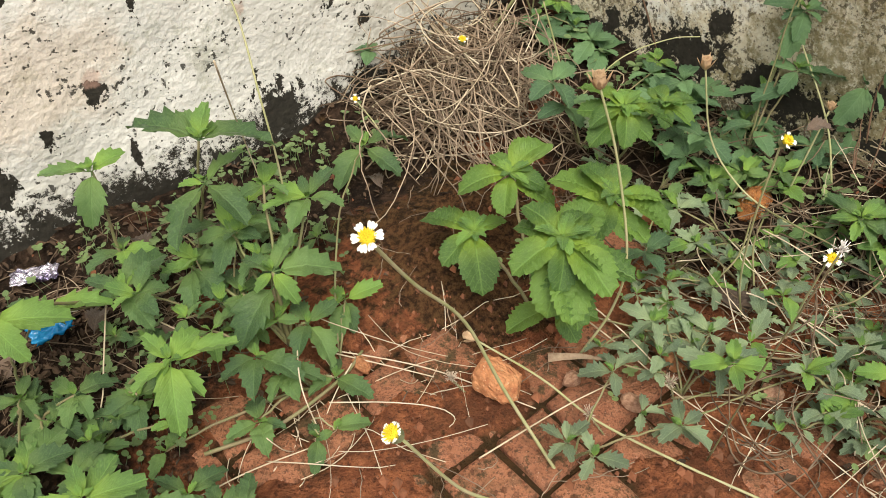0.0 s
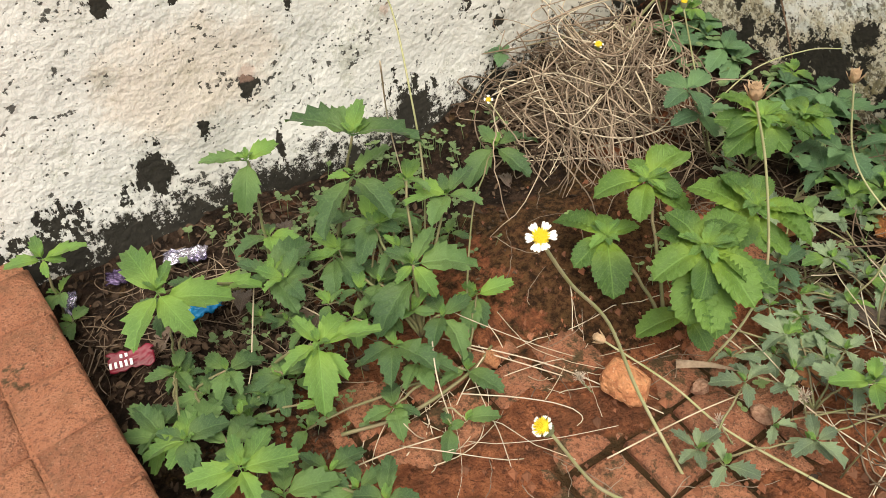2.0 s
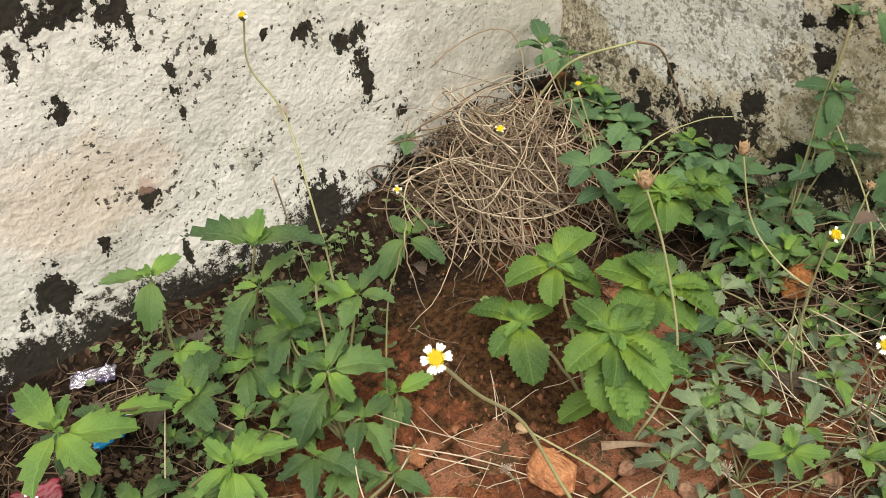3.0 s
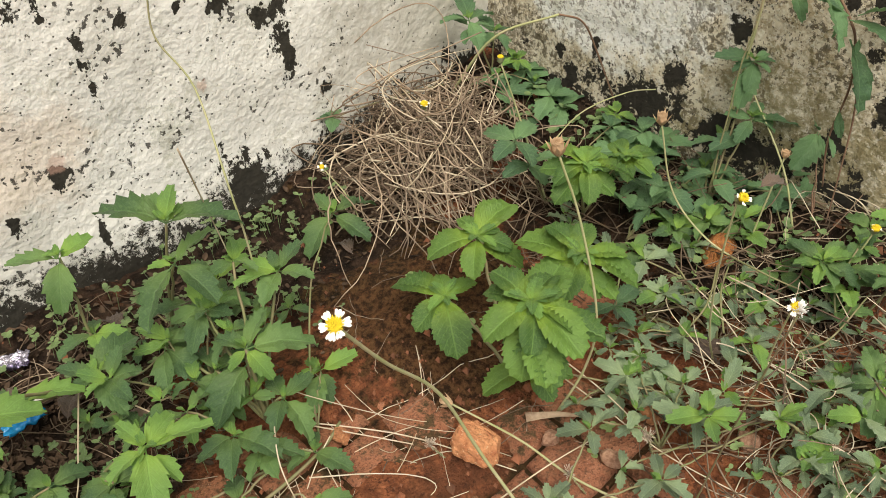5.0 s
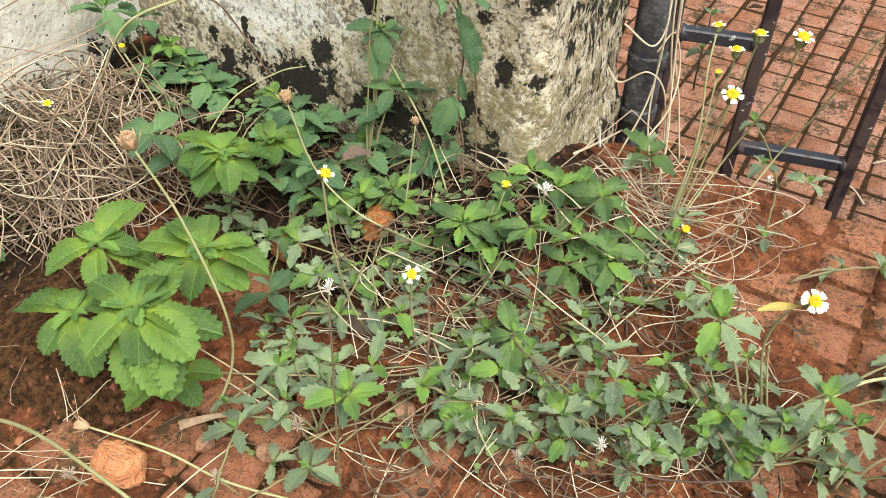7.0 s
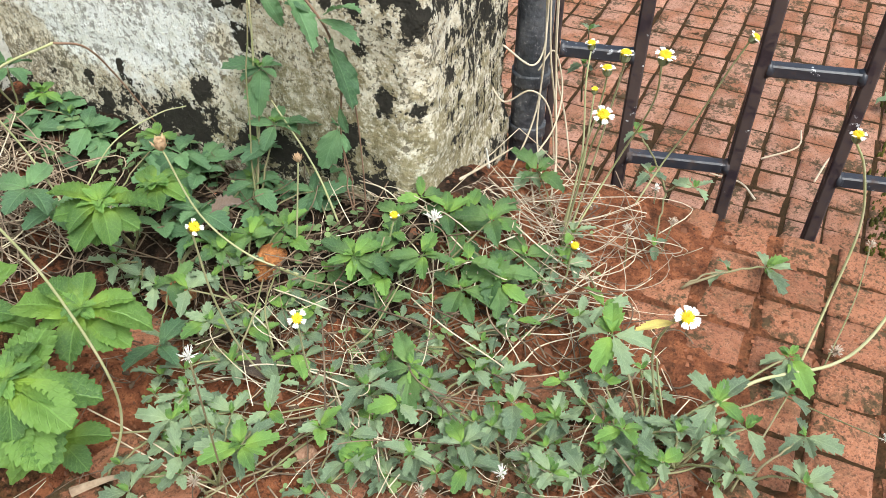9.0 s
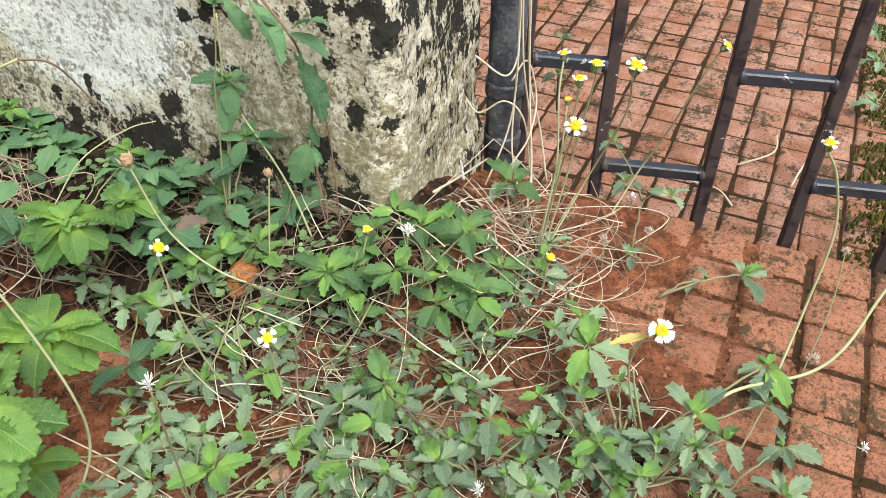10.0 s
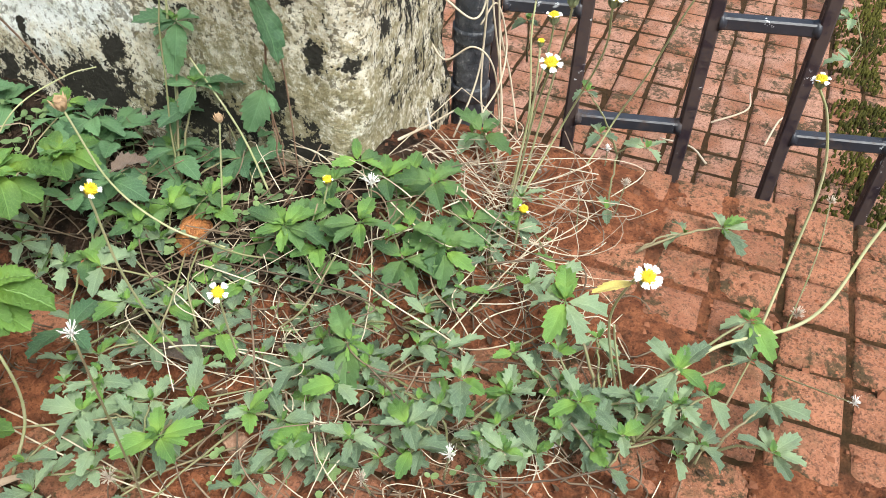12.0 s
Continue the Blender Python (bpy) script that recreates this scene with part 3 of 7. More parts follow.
def pave(owner, name, mat, px, py, x0, x1, y0, y1, ox, oy, z, gap, sink, near, seed, turn=0.0, label=""):
    """Tiles on a grid under owner: those inside the stretch near = (x0, x1, y0, y1) as single pieces, the rest joined."""
    rng = random.Random(seed)
    kinds = [tile_mesh(rng, px - gap, py - gap, 0.03, mat) for _ in range(6)]
    rest = Buf()
    for i in range(math.ceil((x0 - ox) / px), math.floor((x1 - ox) / px) + 1):
        for j in range(math.ceil((y0 - oy) / py), math.floor((y1 - oy) / py) + 1):
            cx, cy = ox + (i + 0.5) * px, oy + (j + 0.5) * py
            if cx + px / 2 > x1 + 0.001 or cy + py / 2 > y1 + 0.001:
                continue
            m = pose(cx + rng.uniform(-0.0012, 0.0012), cy + rng.uniform(-0.0012, 0.0012), z + rng.uniform(-sink, sink * 0.4), rng.uniform(-1.2, 1.2), rng.uniform(-1.2, 1.2), rng.uniform(-0.9, 0.9))
            me = rng.choice(kinds)
            if near[0] < cx < near[1] and near[2] < cy < near[3]:
                part(name, me, owner, m=m)
            else:
                rest.add([m @ v.co for v in me.vertices], [tuple(p.vertices) for p in me.polygons])
    if rest.v:
        tagged(part(name + "_field", rest.mesh(name + "_field", mat), owner), kind="stuff")


def iron_gate():
    """Welded square-bar gate that stands a little open, hung on a round post."""
    post = thing("gate_post", "round iron gate post in worn black paint", "gate post", at=(1.019, 0.160, LOW_Z))
    b = Buf()
    b.tube([(0, 0, -0.05), (0, 0, 0.2), (0, 0, 1.3)], 0.0215, 0.0215, 20)
    part("pole", b.mesh("pole", M_POST), post)
    for z in (0.245, 0.318):
        b = Buf()
        b.tube([(0, 0, z - 0.009), (0, 0, z - 0.005), (0, 0, z + 0.005), (0, 0, z + 0.009)], 0.0238, 0.0238, 20)
        part("collar", b.mesh("collar", M_POST), post)
    gate = thing("iron_gate", "black-painted iron bar gate standing slightly open", "gate", at=(1.034, 0.137, 0))
    turn = math.atan2(-0.342, 0.086)
    d = Vector((math.cos(turn), math.sin(turn), 0))
    side = Vector((-d.y, d.x, 0))

    def bar(name, s0, s1, z0, z1, w, paint=M_IRON):
        q = Buf()
        a, c = (d * s0 + Vector((0, 0, z0))), (d * s1 + Vector((0, 0, z1)))
        along = (c - a).normalized()
        across = side
        third = along.cross(across)
        ring = []
        for e in (a, c):
            for u, v in ((-1, -0.75), (-0.75, -1), (0.75, -1), (1, -0.75), (1, 0.75), (0.75, 1), (-0.75, 1), (-1, 0.75)):
                ring.append(e + across * (u * w) + third * (v * w))
        q.add(ring, [(k, (k + 1) % 8, 8 + (k + 1) % 8, 8 + k) for k in range(8)] + [tuple(range(8))[::-1], tuple(range(8, 16))])
        return part(name, q.mesh(name, paint, False), gate)

    stops = (0.0, 0.098, 0.236, 0.354, 0.478, 0.600, 0.722, 0.844)
    for s in stops:
        bar("bar", s, s, -0.12, 1.05, 0.0078 if s else 0.0045, M_IRON_RUST)
    for z in (0.012, 0.152, 0.62, 1.04):
        for k, (s0, s1) in enumerate(zip(stops[:-1], stops[1:])):
            # rails step up and down from bay to bay
            if k % 2 != (z in (0.012, 0.62)):
                continue
            rail = bar("rail", s0 + 0.0084, s1 - 0.0084, z, z, 0.0076)
            for s in (s0 + 0.0095, s1 - 0.0095):
                q = Buf()
                e = 0.004 if s < (s0 + s1) / 2 else -0.004
                q.tube([d * (s - e) + Vector((0, 0, z)), d * s + Vector((0, 0, z)), d * (s + e) + Vector((0, 0, z))], 0.0118, 0.0088, 10)
                part("weld", q.mesh("weld", M_IRON), rail)
    for z in (0.35, 0.85):
        q = Buf()
        q.tube([(-0.005, 0.018, z - 0.03), (-0.005, 0.018, z + 0.03)], 0.009, 0.009, 10)
        box(q, -0.008, 0.004, -0.002, 0.02, z - 0.012, z + 0.012)
        part("hinge", q.mesh("hinge", M_IRON), gate)
    return gate


iron_gate()


# ---- leaves, stems, flowers ----
def leaf_mesh(name, mat, seed, width, teeth, depth, peak=0.45, full=0.9, start=0.2, lobe=0.0, fold=0.22, curl=0.30, wavy=0.02, petiole=0.07, quilt=0.05):
    """A leaf one metre long from its stalk along +y, face up: forward-pointing teeth from start to the tip, widest at peak, the blade quilted between its side veins."""
    rng = random.Random(seed)
    b = Buf()
    power = math.log(0.5) / math.log(peak)
    pitch = (0.94 - start) / teeth
    marks = [(0.0, 0, 0), (start * 0.5, 0, 0)]
    for k in range(teeth):
        d = depth * rng.uniform(0.75, 1.25) * (1 + lobe * (1 - k / teeth) ** 2)
        marks += [(start + pitch * k, -0.7 * d, -1), (start + pitch * (k + 0.55), d, 1)]
    marks += [(0.955, -0.1, 0), (1.0, 0, 0)]
    drift = rng.uniform(-0.06, 0.06)
    verts, uvs, faces = [], [], []
    for v, d, ridge in marks:
        prof = max(0.012, math.sin(math.pi * min(1.0, max(0.0, v)) ** power) ** full) if 0 < v < 1 else 0.012
        z = 0.10 * v - curl * v * v + rng.uniform(-wavy, wavy) * 0.5
        ja, jb = rng.uniform(-wavy, wavy), rng.uniform(-wavy, wavy)
        for s in (-1.0, -0.68, -0.34, 0.0, 0.34, 0.68, 1.0):
            e = abs(s)
            w = width * prof * e * (1 + (d * rng.uniform(0.85, 1.15) if e == 1 else 0.25 * d * e))
            y = v + pitch * (0.55 if ridge > 0 else 0.0) * e ** 2 + 0.10 * width * e * prof
            up = fold * w + 0.20 * width * prof * (1 - abs(e - 0.5) * 2) + (ja if s < 0 else jb) * e + quilt * width * prof * ridge * e * (1 - e) * 3
            verts.append((math.copysign(w, s) + drift * v * v, petiole + (1 - petiole) * min(y, 1.0 if e else v), z + up))
            uvs.append((0.5 + math.copysign(w, s) * 0.5 / width, v))
    for i in range(len(marks) - 1):
        for k in range(6):
            q = i * 7 + k
            faces.append((q, q + 1, q + 8, q + 7))
    b.add(verts, faces, uvs)
    b.tube([(0, 0, 0), (0, petiole * 0.6, 0.002), (0, petiole + 0.05, 0.004)], 0.014, 0.010, 5)
    return b.mesh(name, mat)


LEAVES = {}
LEAVES["coarse"] = [leaf_mesh("leaf", M_LEAF_COARSE, s, 0.235 + 0.025 * (s % 3), 4 + s % 2, 0.095, 0.42, 0.84, 0.22, 0.35, 0.30, 0.24 + 0.16 * (s % 3), 0.045, 0.10, 0.10) for s in range(6)]
LEAVES["tip"] = [leaf_mesh("leaf", M_LEAF_TIP, 10 + s, 0.235 + 0.02 * (s % 3), 4, 0.10, 0.42, 0.88, 0.2, 0.35, 0.34, 0.18 + 0.14 * (s % 3), 0.03, 0.08, 0.10) for s in range(5)]
LEAVES["bright"] = [leaf_mesh("leaf", M_LEAF_BRIGHT, 20 + s, 0.300 + 0.025 * (s % 3), 8, 0.06, 0.54, 0.62, 0.24, 0.0, 0.24, 0.30 + 0.12 * (s % 3), 0.020, 0.05, 0.17) for s in range(6)]
LEAVES["lobed"] = [leaf_mesh("leaf", M_LEAF_MAT, 40 + s, 0.195 + 0.025 * (s % 3), 3 + s % 2, 0.20, 0.50, 0.80, 0.22, 0.7, 0.45, 0.15 + 0.25 * (s % 3), 0.045, 0.07, 0.08) for s in range(6)] + [leaf_mesh("leaf", M_LEAF_MAT, 50 + s, 0.21 + 0.02 * (s % 3), 4, 0.13, 0.45, 0.85, 0.2, 0.3, 0.38, 0.2 + 0.2 * (s % 3), 0.04, 0.10, 0.08) for s in range(4)]
LEAVES["vine"] = [leaf_mesh("leaf", M_LEAF_VINE, 60 + s, 0.27 + 0.02 * (s % 3), 5, 0.11, 0.45, 0.85, 0.2, 0.2, 0.25, 0.30 + 0.1 * (s % 3)) for s in range(5)]
LEAVES["smooth"] = [leaf_mesh("leaf", M_LEAF_VINE, 80 + s, 0.17, 6, 0.015, 0.5, 0.9, 0.2, 0.0, 0.30, 0.35) for s in range(3)]
LEAVES["dry"] = [leaf_mesh("leaf", M_LEAF_DRY, 100 + s, 0.24, 5, 0.10, 0.45, 0.9, 0.2, 0.2, 0.55, 0.7, 0.06) for s in range(4)]


def leaf_at(parent, kind, at, az, size, lift, rng, spin=0.0, label=""):
    """One leaf under parent: az is its heading on the compass (degrees from +x), lift its angle above the level."""
    m = Matrix.Translation(at) @ pose(0, 0, 0, 0, 0, az - 90) @ pose(0, 0, 0, lift, spin, 0) @ Matrix.Diagonal((size * rng.uniform(0.92, 1.08), size, size, 1))
    return part("leaf", rng.choice(LEAVES[kind]), parent, label, m)


def stem_part(parent, pts, r0, r1, mat=None, name="stem", n=7, hairs=0, rng=random):
    b = Buf()
    b.tube(pts, r0, r1, n)
    ob = part(name, b.mesh(name, mat or M_STEM), parent)
    fuzz = Buf()
    for _ in range(hairs):
        i = rng.randrange(len(pts) - 1)
        p = Vector(pts[i]).lerp(Vector(pts[i + 1]), rng.random())
        d = Vector((rng.gauss(0, 1), rng.gauss(0, 1), rng.gauss(0, 1))).normalized()
        fuzz.tube([p, p + d * (r0 + rng.uniform(0.0008, 0.0022))], 0.00012, 0.00005, 3)
    if hairs:
        tagged(part("hairs", fuzz.mesh("hairs", M_HAIR), ob), kind="stuff")
    return ob


def weed(name, label, category, base, group=""):
    """The root of a plant, at its base; sprig() adds its stems and leaves."""
    return thing(name, label, category, group, base)


def sprig(root, kind, place, sag, leaves, size=1.0, seed=0, stem_r=0.0014, mat=None):
    """A stem from the root to a place, with leaves given as (heading, length in cm, lift, drop down the stem in cm)."""
    rng = random.Random(seed)
    tip = Vector(place) - root.location
    pts = curve_pts((0, 0, -0.004), tip, sag, 10, 0.0012, rng)
    stem_part(root, pts, stem_r * 1.0, stem_r * 0.65, mat, hairs=40, rng=rng)
    for row in leaves:
        az, cm, lift, drop = tuple(row) + (12, 0)[len(row) - 2:]
        k = max(0.0, 1 - drop * 0.01 / max(0.01, (pts[-1] - pts[0]).length)) * 10
        i = min(9, int(k))
        at = pts[i].lerp(pts[i + 1], k - i)
        young = drop == 0 and (kind == "coarse" and place[2] > 0.05 and rng.random() < (0.6 if lift > 18 else 0.25) or kind == "lobed" and place[2] > 0.03 and rng.random() < 0.2)
        leaf_at(root, "tip" if young else kind, at, az + rng.uniform(-4, 4), cm * 0.01 * size * (0.86 if kind == "coarse" else 0.84 if kind == "lobed" else 1.0), lift + rng.uniform(-5, 5), rng, rng.uniform(-22, 22))
    for k in range(2):
        leaf_at(root, "tip" if kind in ("coarse", "lobed") else kind, pts[-1], rng.uniform(0, 360), 0.012 * size, rng.uniform(45, 70), rng)


def whorl(root, kind, place, leaves, seed=0, stem_r=0.0014, sag=(0, 0, 0.008), young="tip"):
    """A stem from the root to a node and the leaves round it, as (heading, length in cm, lift, drop down the stem in cm), with a bud of tiny leaves in the middle."""
    rng = random.Random(seed)
    tip = Vector(place) - root.location
    pts = curve_pts((0, 0, -0.004), tip, sag, 10, 0.0012, rng)
    stem_part(root, pts, stem_r * 1.25, stem_r * 0.8, hairs=40, rng=rng)
    for az, cm, lift, *drop in leaves:
        at = pts[-1] - Vector((0, 0, 0.01 * (drop[0] if drop else 0)))
        leaf_at(root, young if not drop and cm < 4.4 and kind != "bright" else kind, at, az, cm * (0.0095 if kind == "lobed" else 0.0091 if kind == "bright" else 0.0095), lift, rng, rng.uniform(-16, 16))
    for k in range(15 if kind == "bright" else 4):
        leaf_at(root, "tip", pts[-1] + Vector((0, 0, 0.003)), rng.uniform(0, 360), rng.uniform(0.009, 0.024 if kind == "bright" else 0.014), rng.uniform(0, 40) if kind == "bright" else rng.uniform(25, 65), rng)


def rosettes(root, kind, corners, count, heights, lengths, size, seed):
    """Low sprigs strewn over a four-cornered patch of ground."""
    rng = random.Random(seed)
    a, b, c, d = (Vector((*q, 0)) for q in corners)
    for k in range(count):
        u, v = rng.random(), rng.random()
        p = a.lerp(b, u).lerp(d.lerp(c, u), v)
        a0, n = rng.uniform(0, 360), rng.randint(3, 5)
        sprig(root, kind, (p.x, p.y, rng.uniform(*heights)), (0, 0, 0.008),
              [(a0 + 360 / n * i + rng.uniform(-20, 20), rng.uniform(*lengths), rng.uniform(-12, 40)) for i in range(n)], size, seed * 31 + k, 0.0013)


def petal_mesh(seed):
    """White ray floret with three blunt lobes, one metre long along +y."""
    rng = random.Random(seed)
    b = Buf()
    outline = [(0.25, 0.0), (0.42, 0.3), (0.54, 0.62), (0.56, 0.85), (0.40, 1.0), (0.24, 0.86), (0.10, 1.04), (-0.10, 1.04), (-0.24, 0.86), (-0.40, 1.0), (-0.56, 0.85), (-0.54, 0.62), (-0.42, 0.3), (-0.25, 0.0)]
    verts = [(x + rng.uniform(-.02, .02), y, 0.12 * math.sin(y * 2.6) - 0.10 * x * x + rng.uniform(-.02, .02)) for x, y in outline]
    mids = [(0, y, 0.12 * math.sin(y * 2.6) + 0.03) for y in (0.0, 0.35, 0.65, 0.86)]
    n = len(verts)
    b.add(verts + mids, [(0, 1, n + 1, n), (1, 2, n + 2, n + 1), (2, 3, n + 3, n + 2), (3, 4, 5, n + 3), (5, 6, 7, n + 3), (7, 8, n + 3), (8, 9, 10, n + 3), (10, 11, n + 2, n + 3), (11, 12, n + 1, n + 2), (12, 13, n, n + 1)])
    return b.mesh("petal", M_PETAL)


PETALS = [petal_mesh(s) for s in range(4)]


def calyx_mesh(mat, ragged=0.0, seed=0):
    """The cup of bracts under a flower head, mouth at z = 0."""
    rng = random.Random(seed)
    b = Buf()
    prof = [(0.12, -1.05), (0.34, -0.95), (0.48, -0.6), (0.50, -0.25), (0.46, 0.0)]
    n = 10
    b.add([(r * math.cos(2 * math.pi * k / n), r * math.sin(2 * math.pi * k / n), z) for r, z in prof for k in range(n)],
          [(i * n + k, i * n + (k + 1) % n, (i + 1) * n + (k + 1) % n, (i + 1) * n + k) for i in range(4) for k in range(n)])
    for k in range(9):
        a = 2 * math.pi * k / 9 + rng.uniform(-.2, .2)
        d, s = Vector((math.cos(a), math.sin(a), 0)), Vector((-math.sin(a), math.cos(a), 0))
        out = 0.10 + ragged * rng.uniform(0.4, 1.2)
        b.add([d * 0.50 - s * 0.15 + Vector((0, 0, -0.7)), d * 0.50 + s * 0.15 + Vector((0, 0, -0.7)), d * (0.55 + out * .4) + s * 0.15 + Vector((0, 0, -0.2)), d * (0.5 + out) + Vector((0, 0, 0.18 + 0.15 * ragged)), d * (0.55 + out * .4) - s * 0.15 + Vector((0, 0, -0.2))], [(0, 1, 2, 3, 4)])
    return b.mesh("calyx", mat)


def disc_mesh(mat, tall=0.35, seed=0):
    """Dome of small tube florets."""
    b = Buf()
    for k in range(46):
        t = (k + 0.5) / 46
        r, a = math.sqrt(t) * 0.5, k * 2.39996
        p = Vector((r * math.cos(a), r * math.sin(a), tall * (1 - t * 0.8)))
        d = Vector((p.x * 0.9, p.y * 0.9, 0.55)).normalized()
        b.tube([p - d * 0.25, p, p + d * 0.07], 0.055, 0.03, 5)
    b.tube([(0, 0, -0.12), (0, 0, tall * 0.55)], 0.47, 0.30, 12)
    return b.mesh("disc", mat)


CALYX, CALYX_DRY, DISC, DISC_DRY = calyx_mesh(M_CALYX), calyx_mesh(M_DRYHEAD, 0.5, 3), disc_mesh(M_DISC), disc_mesh(M_DRYHEAD, 0.45)


def fluff_mesh(seed, mat):
    """Open seed head: a star of pale bristles."""
    rng = random.Random(seed)
    b = Buf()
    for k in range(44):
        a, e = rng.uniform(0, 2 * math.pi), rng.uniform(0.0, 1.35)
        d = Vector((math.cos(a) * math.cos(e) * 0.9, math.sin(a) * math.cos(e) * 0.9 + 0.25, math.sin(e) * 0.9 + 0.1))
        b.tube([d * 0.1, d * 0.5 + Vector((0, 0, 0.05)), d * rng.uniform(0.7, 1.15)], 0.022, 0.045, 3)
    b.tube([(0, 0, -0.1), (0, 0, 0.1), (0, 0, 0.2)], 0.16, 0.10, 7)
    return b.mesh("seed_tuft", mat)


FLUFF = [fluff_mesh(s, M_FLUFF) for s in range(3)]
FLUFF_DRY = [fluff_mesh(s + 5, M_FLUFF_DRY) for s in range(3)]


def flower_head(parent, at, facing, wide, rng, petals=6, dry=False, long_=0.56):
    """Head of width wide at a place, opening towards facing."""
    q = Vector(facing).to_track_quat("Z", "Y").to_matrix().to_4x4()
    s = wide * (0.5 if petals else 0.8)
    head = part("flower_head", CALYX_DRY if dry else CALYX, parent, "dried tan flower head" if dry else "", Matrix.Translation(at) @ q @ Matrix.Scale(s, 4))
    part("disc", DISC_DRY if dry else DISC, head, "", Matrix.Translation((0, 0, 0.02)) @ Matrix.Scale(1.0 if dry or not petals else 1.18, 4))
    a0 = rng.uniform(0, 60)
    for k in range(petals):
        part("petal", rng.choice(PETALS), head, "", pose(0, 0, 0.06, 0, 0, a0 + 360 / petals * k + rng.uniform(-9, 9)) @ Matrix.Translation((0, 0.44, 0)) @ pose(0, 0, 0, rng.uniform(-16, 26), rng.uniform(-14, 14), 0) @ Matrix.Scale(long_ * rng.uniform(0.9, 1.12), 4))
    return head


def stalk_flower(label, points, wide, facing, petals=6, dry=False, r=0.0009, seed=0, mat=None, group="daisies on long stalks", tuft=False, long_=0.56):
    """A flower on its own long leafless stalk, given by a few points from the foot up."""
    rng = random.Random(seed)
    root = thing("daisy", label, "flower", group, points[0])
    o = Vector(points[0])
    line = [p - o for p in bent(points, 7)]
    stem_part(root, line, r * 1.3, r, mat or M_STALK, "stalk", hairs=70, rng=rng)
    if tuft:
        part("seed_tuft", (FLUFF_DRY if label.startswith("withered") else FLUFF)[seed % 3], root, "withered brown seed tuft" if label.startswith("withered") else "white feathery seed tuft", Matrix.Translation(line[-1]) @ Vector(facing).to_track_quat("Z", "Y").to_matrix().to_4x4() @ Matrix.Scale(wide / 2, 4))
    else:
        f = Vector(facing).normalized()
        flower_head(root, line[-1] + f * wide * (0.5 if petals else 0.8) * 0.9, facing, wide, rng, petals, dry, long_)
    return root


# ---- the weeds ----
plant = weed("weed", "tall hairy weed with broad toothed leaves at its top", "weed", (0.193, 0.628, 0.035), "tall weeds by the cream wall")
whorl(plant, "coarse", (0.202, 0.569, 0.205), [(122, 6.7, 18), (-22, 6.2, 7), (36, 3.6, 42), (77, 4.0, 22, 0.2), (15, 3.0, 13)], 0, 0.0014)
whorl(plant, "coarse", (0.2, 0.578, 0.155), [(-165, 6.2, -16), (4, 5.1, 19), (-71, 5.3, -14), (147, 2.4, 9)], 1, 0.0014)
plant = weed("weed", "tall weed with narrow toothed leaves in front of the wall", "weed", (0.123, 0.637, 0.03), "tall weeds by the cream wall")
whorl(plant, "coarse", (0.13, 0.651, 0.162), [(152, 4.7, 11), (7, 3.5, 21), (-120, 5.0, -33), (108, 1.7, 24), (15, 2.0, 14)], 17, 0.0014)
sprig(plant, "coarse", (0.129, 0.641, 0.075), (0, 0, 0.008), [(-177, 4.2), (-43, 3.6), (-107, 3.2), (66, 2.5)], 1, 18, 0.0014)
plant = weed("weed", "trailing weed with bright toothed tip leaves over dark litter", "weed", (0.099, 0.598, 0.06), "tall weeds by the cream wall")
whorl(plant, "tip", (0.0, 0.529, 0.166), [(90, 5.2, 33), (-146, 5.1, -10), (-85, 4.5, -18), (41, 3.1, 24), (-22, 5.7, -1, 0.8), (99, 2.8, 19)], 34, 0.0014)
whorl(plant, "coarse", (0.103, 0.574, 0.09), [(129, 3.7, 17, 0.1), (26, 5.4, 19), (-88, 4.6, -12), (174, 2.6, 2, 0.1), (44, 3.3, 18)], 35)
sprig(plant, "coarse", (0.042, 0.585, 0.1), (0, 0, 0.008), [(-19, 6.2, 0), (134, 4, 5), (-71, 2.6)], 1, 36, 0.0014)
plant = weed("weed", "hairy-stemmed weed with coarsely toothed green leaves", "weed", (0.057, 0.525, 0.03), "tall weeds by the cream wall")
whorl(plant, "tip", (0.096, 0.464, 0.1), [(106, 3.5, 22), (-21, 5.8, 5), (-113, 5.8, -19), (-177, 3.8, -1), (26, 3.8, 15), (-151, 2.1, -3), (-70, 3.3, -9, 1)], 51, 0.0014)
sprig(plant, "coarse", (0.068, 0.493, 0.05), (0, 0, 0.008), [(-114, 4, 0), (177, 3.6), (-3, 4), (80, 3)], 1, 52, 0.0014)
plant = weed("weed", "low weed with bright green toothed tip leaves beside the brick step", "weed", (-0.038, 0.451, 0.02), "tall weeds by the cream wall")
whorl(plant, "tip", (-0.005, 0.4, 0.09), [(79, 2.8, 28), (-21, 4.7, 2), (167, 4.3, 7), (-90, 3.4, -10), (141, 1.9, 11), (34, 4.3, 17, 1), (-168, 3.1, 0, 1)], 68, 0.0014)
whorl(plant, "coarse", (-0.042, 0.482, 0.062), [(-5, 3.3, 5), (104, 4.2, 21, 0.1), (-80, 2.8, -9), (146, 3.8, 15, 0.1), (-131, 3.2, -10)], 69, 0.0014)
plant = weed("weed", "small weed with toothed leaves at the brick step's edge", "weed", (-0.072, 0.693, 0.035), "tall weeds by the cream wall")
whorl(plant, "tip", (-0.066, 0.693, 0.115), [(81, 2.7, 38), (-7, 4.3, 3), (169, 3.5, 10), (-106, 2.0, -25), (-28, 2.0, -4)], 85, 0.0014)
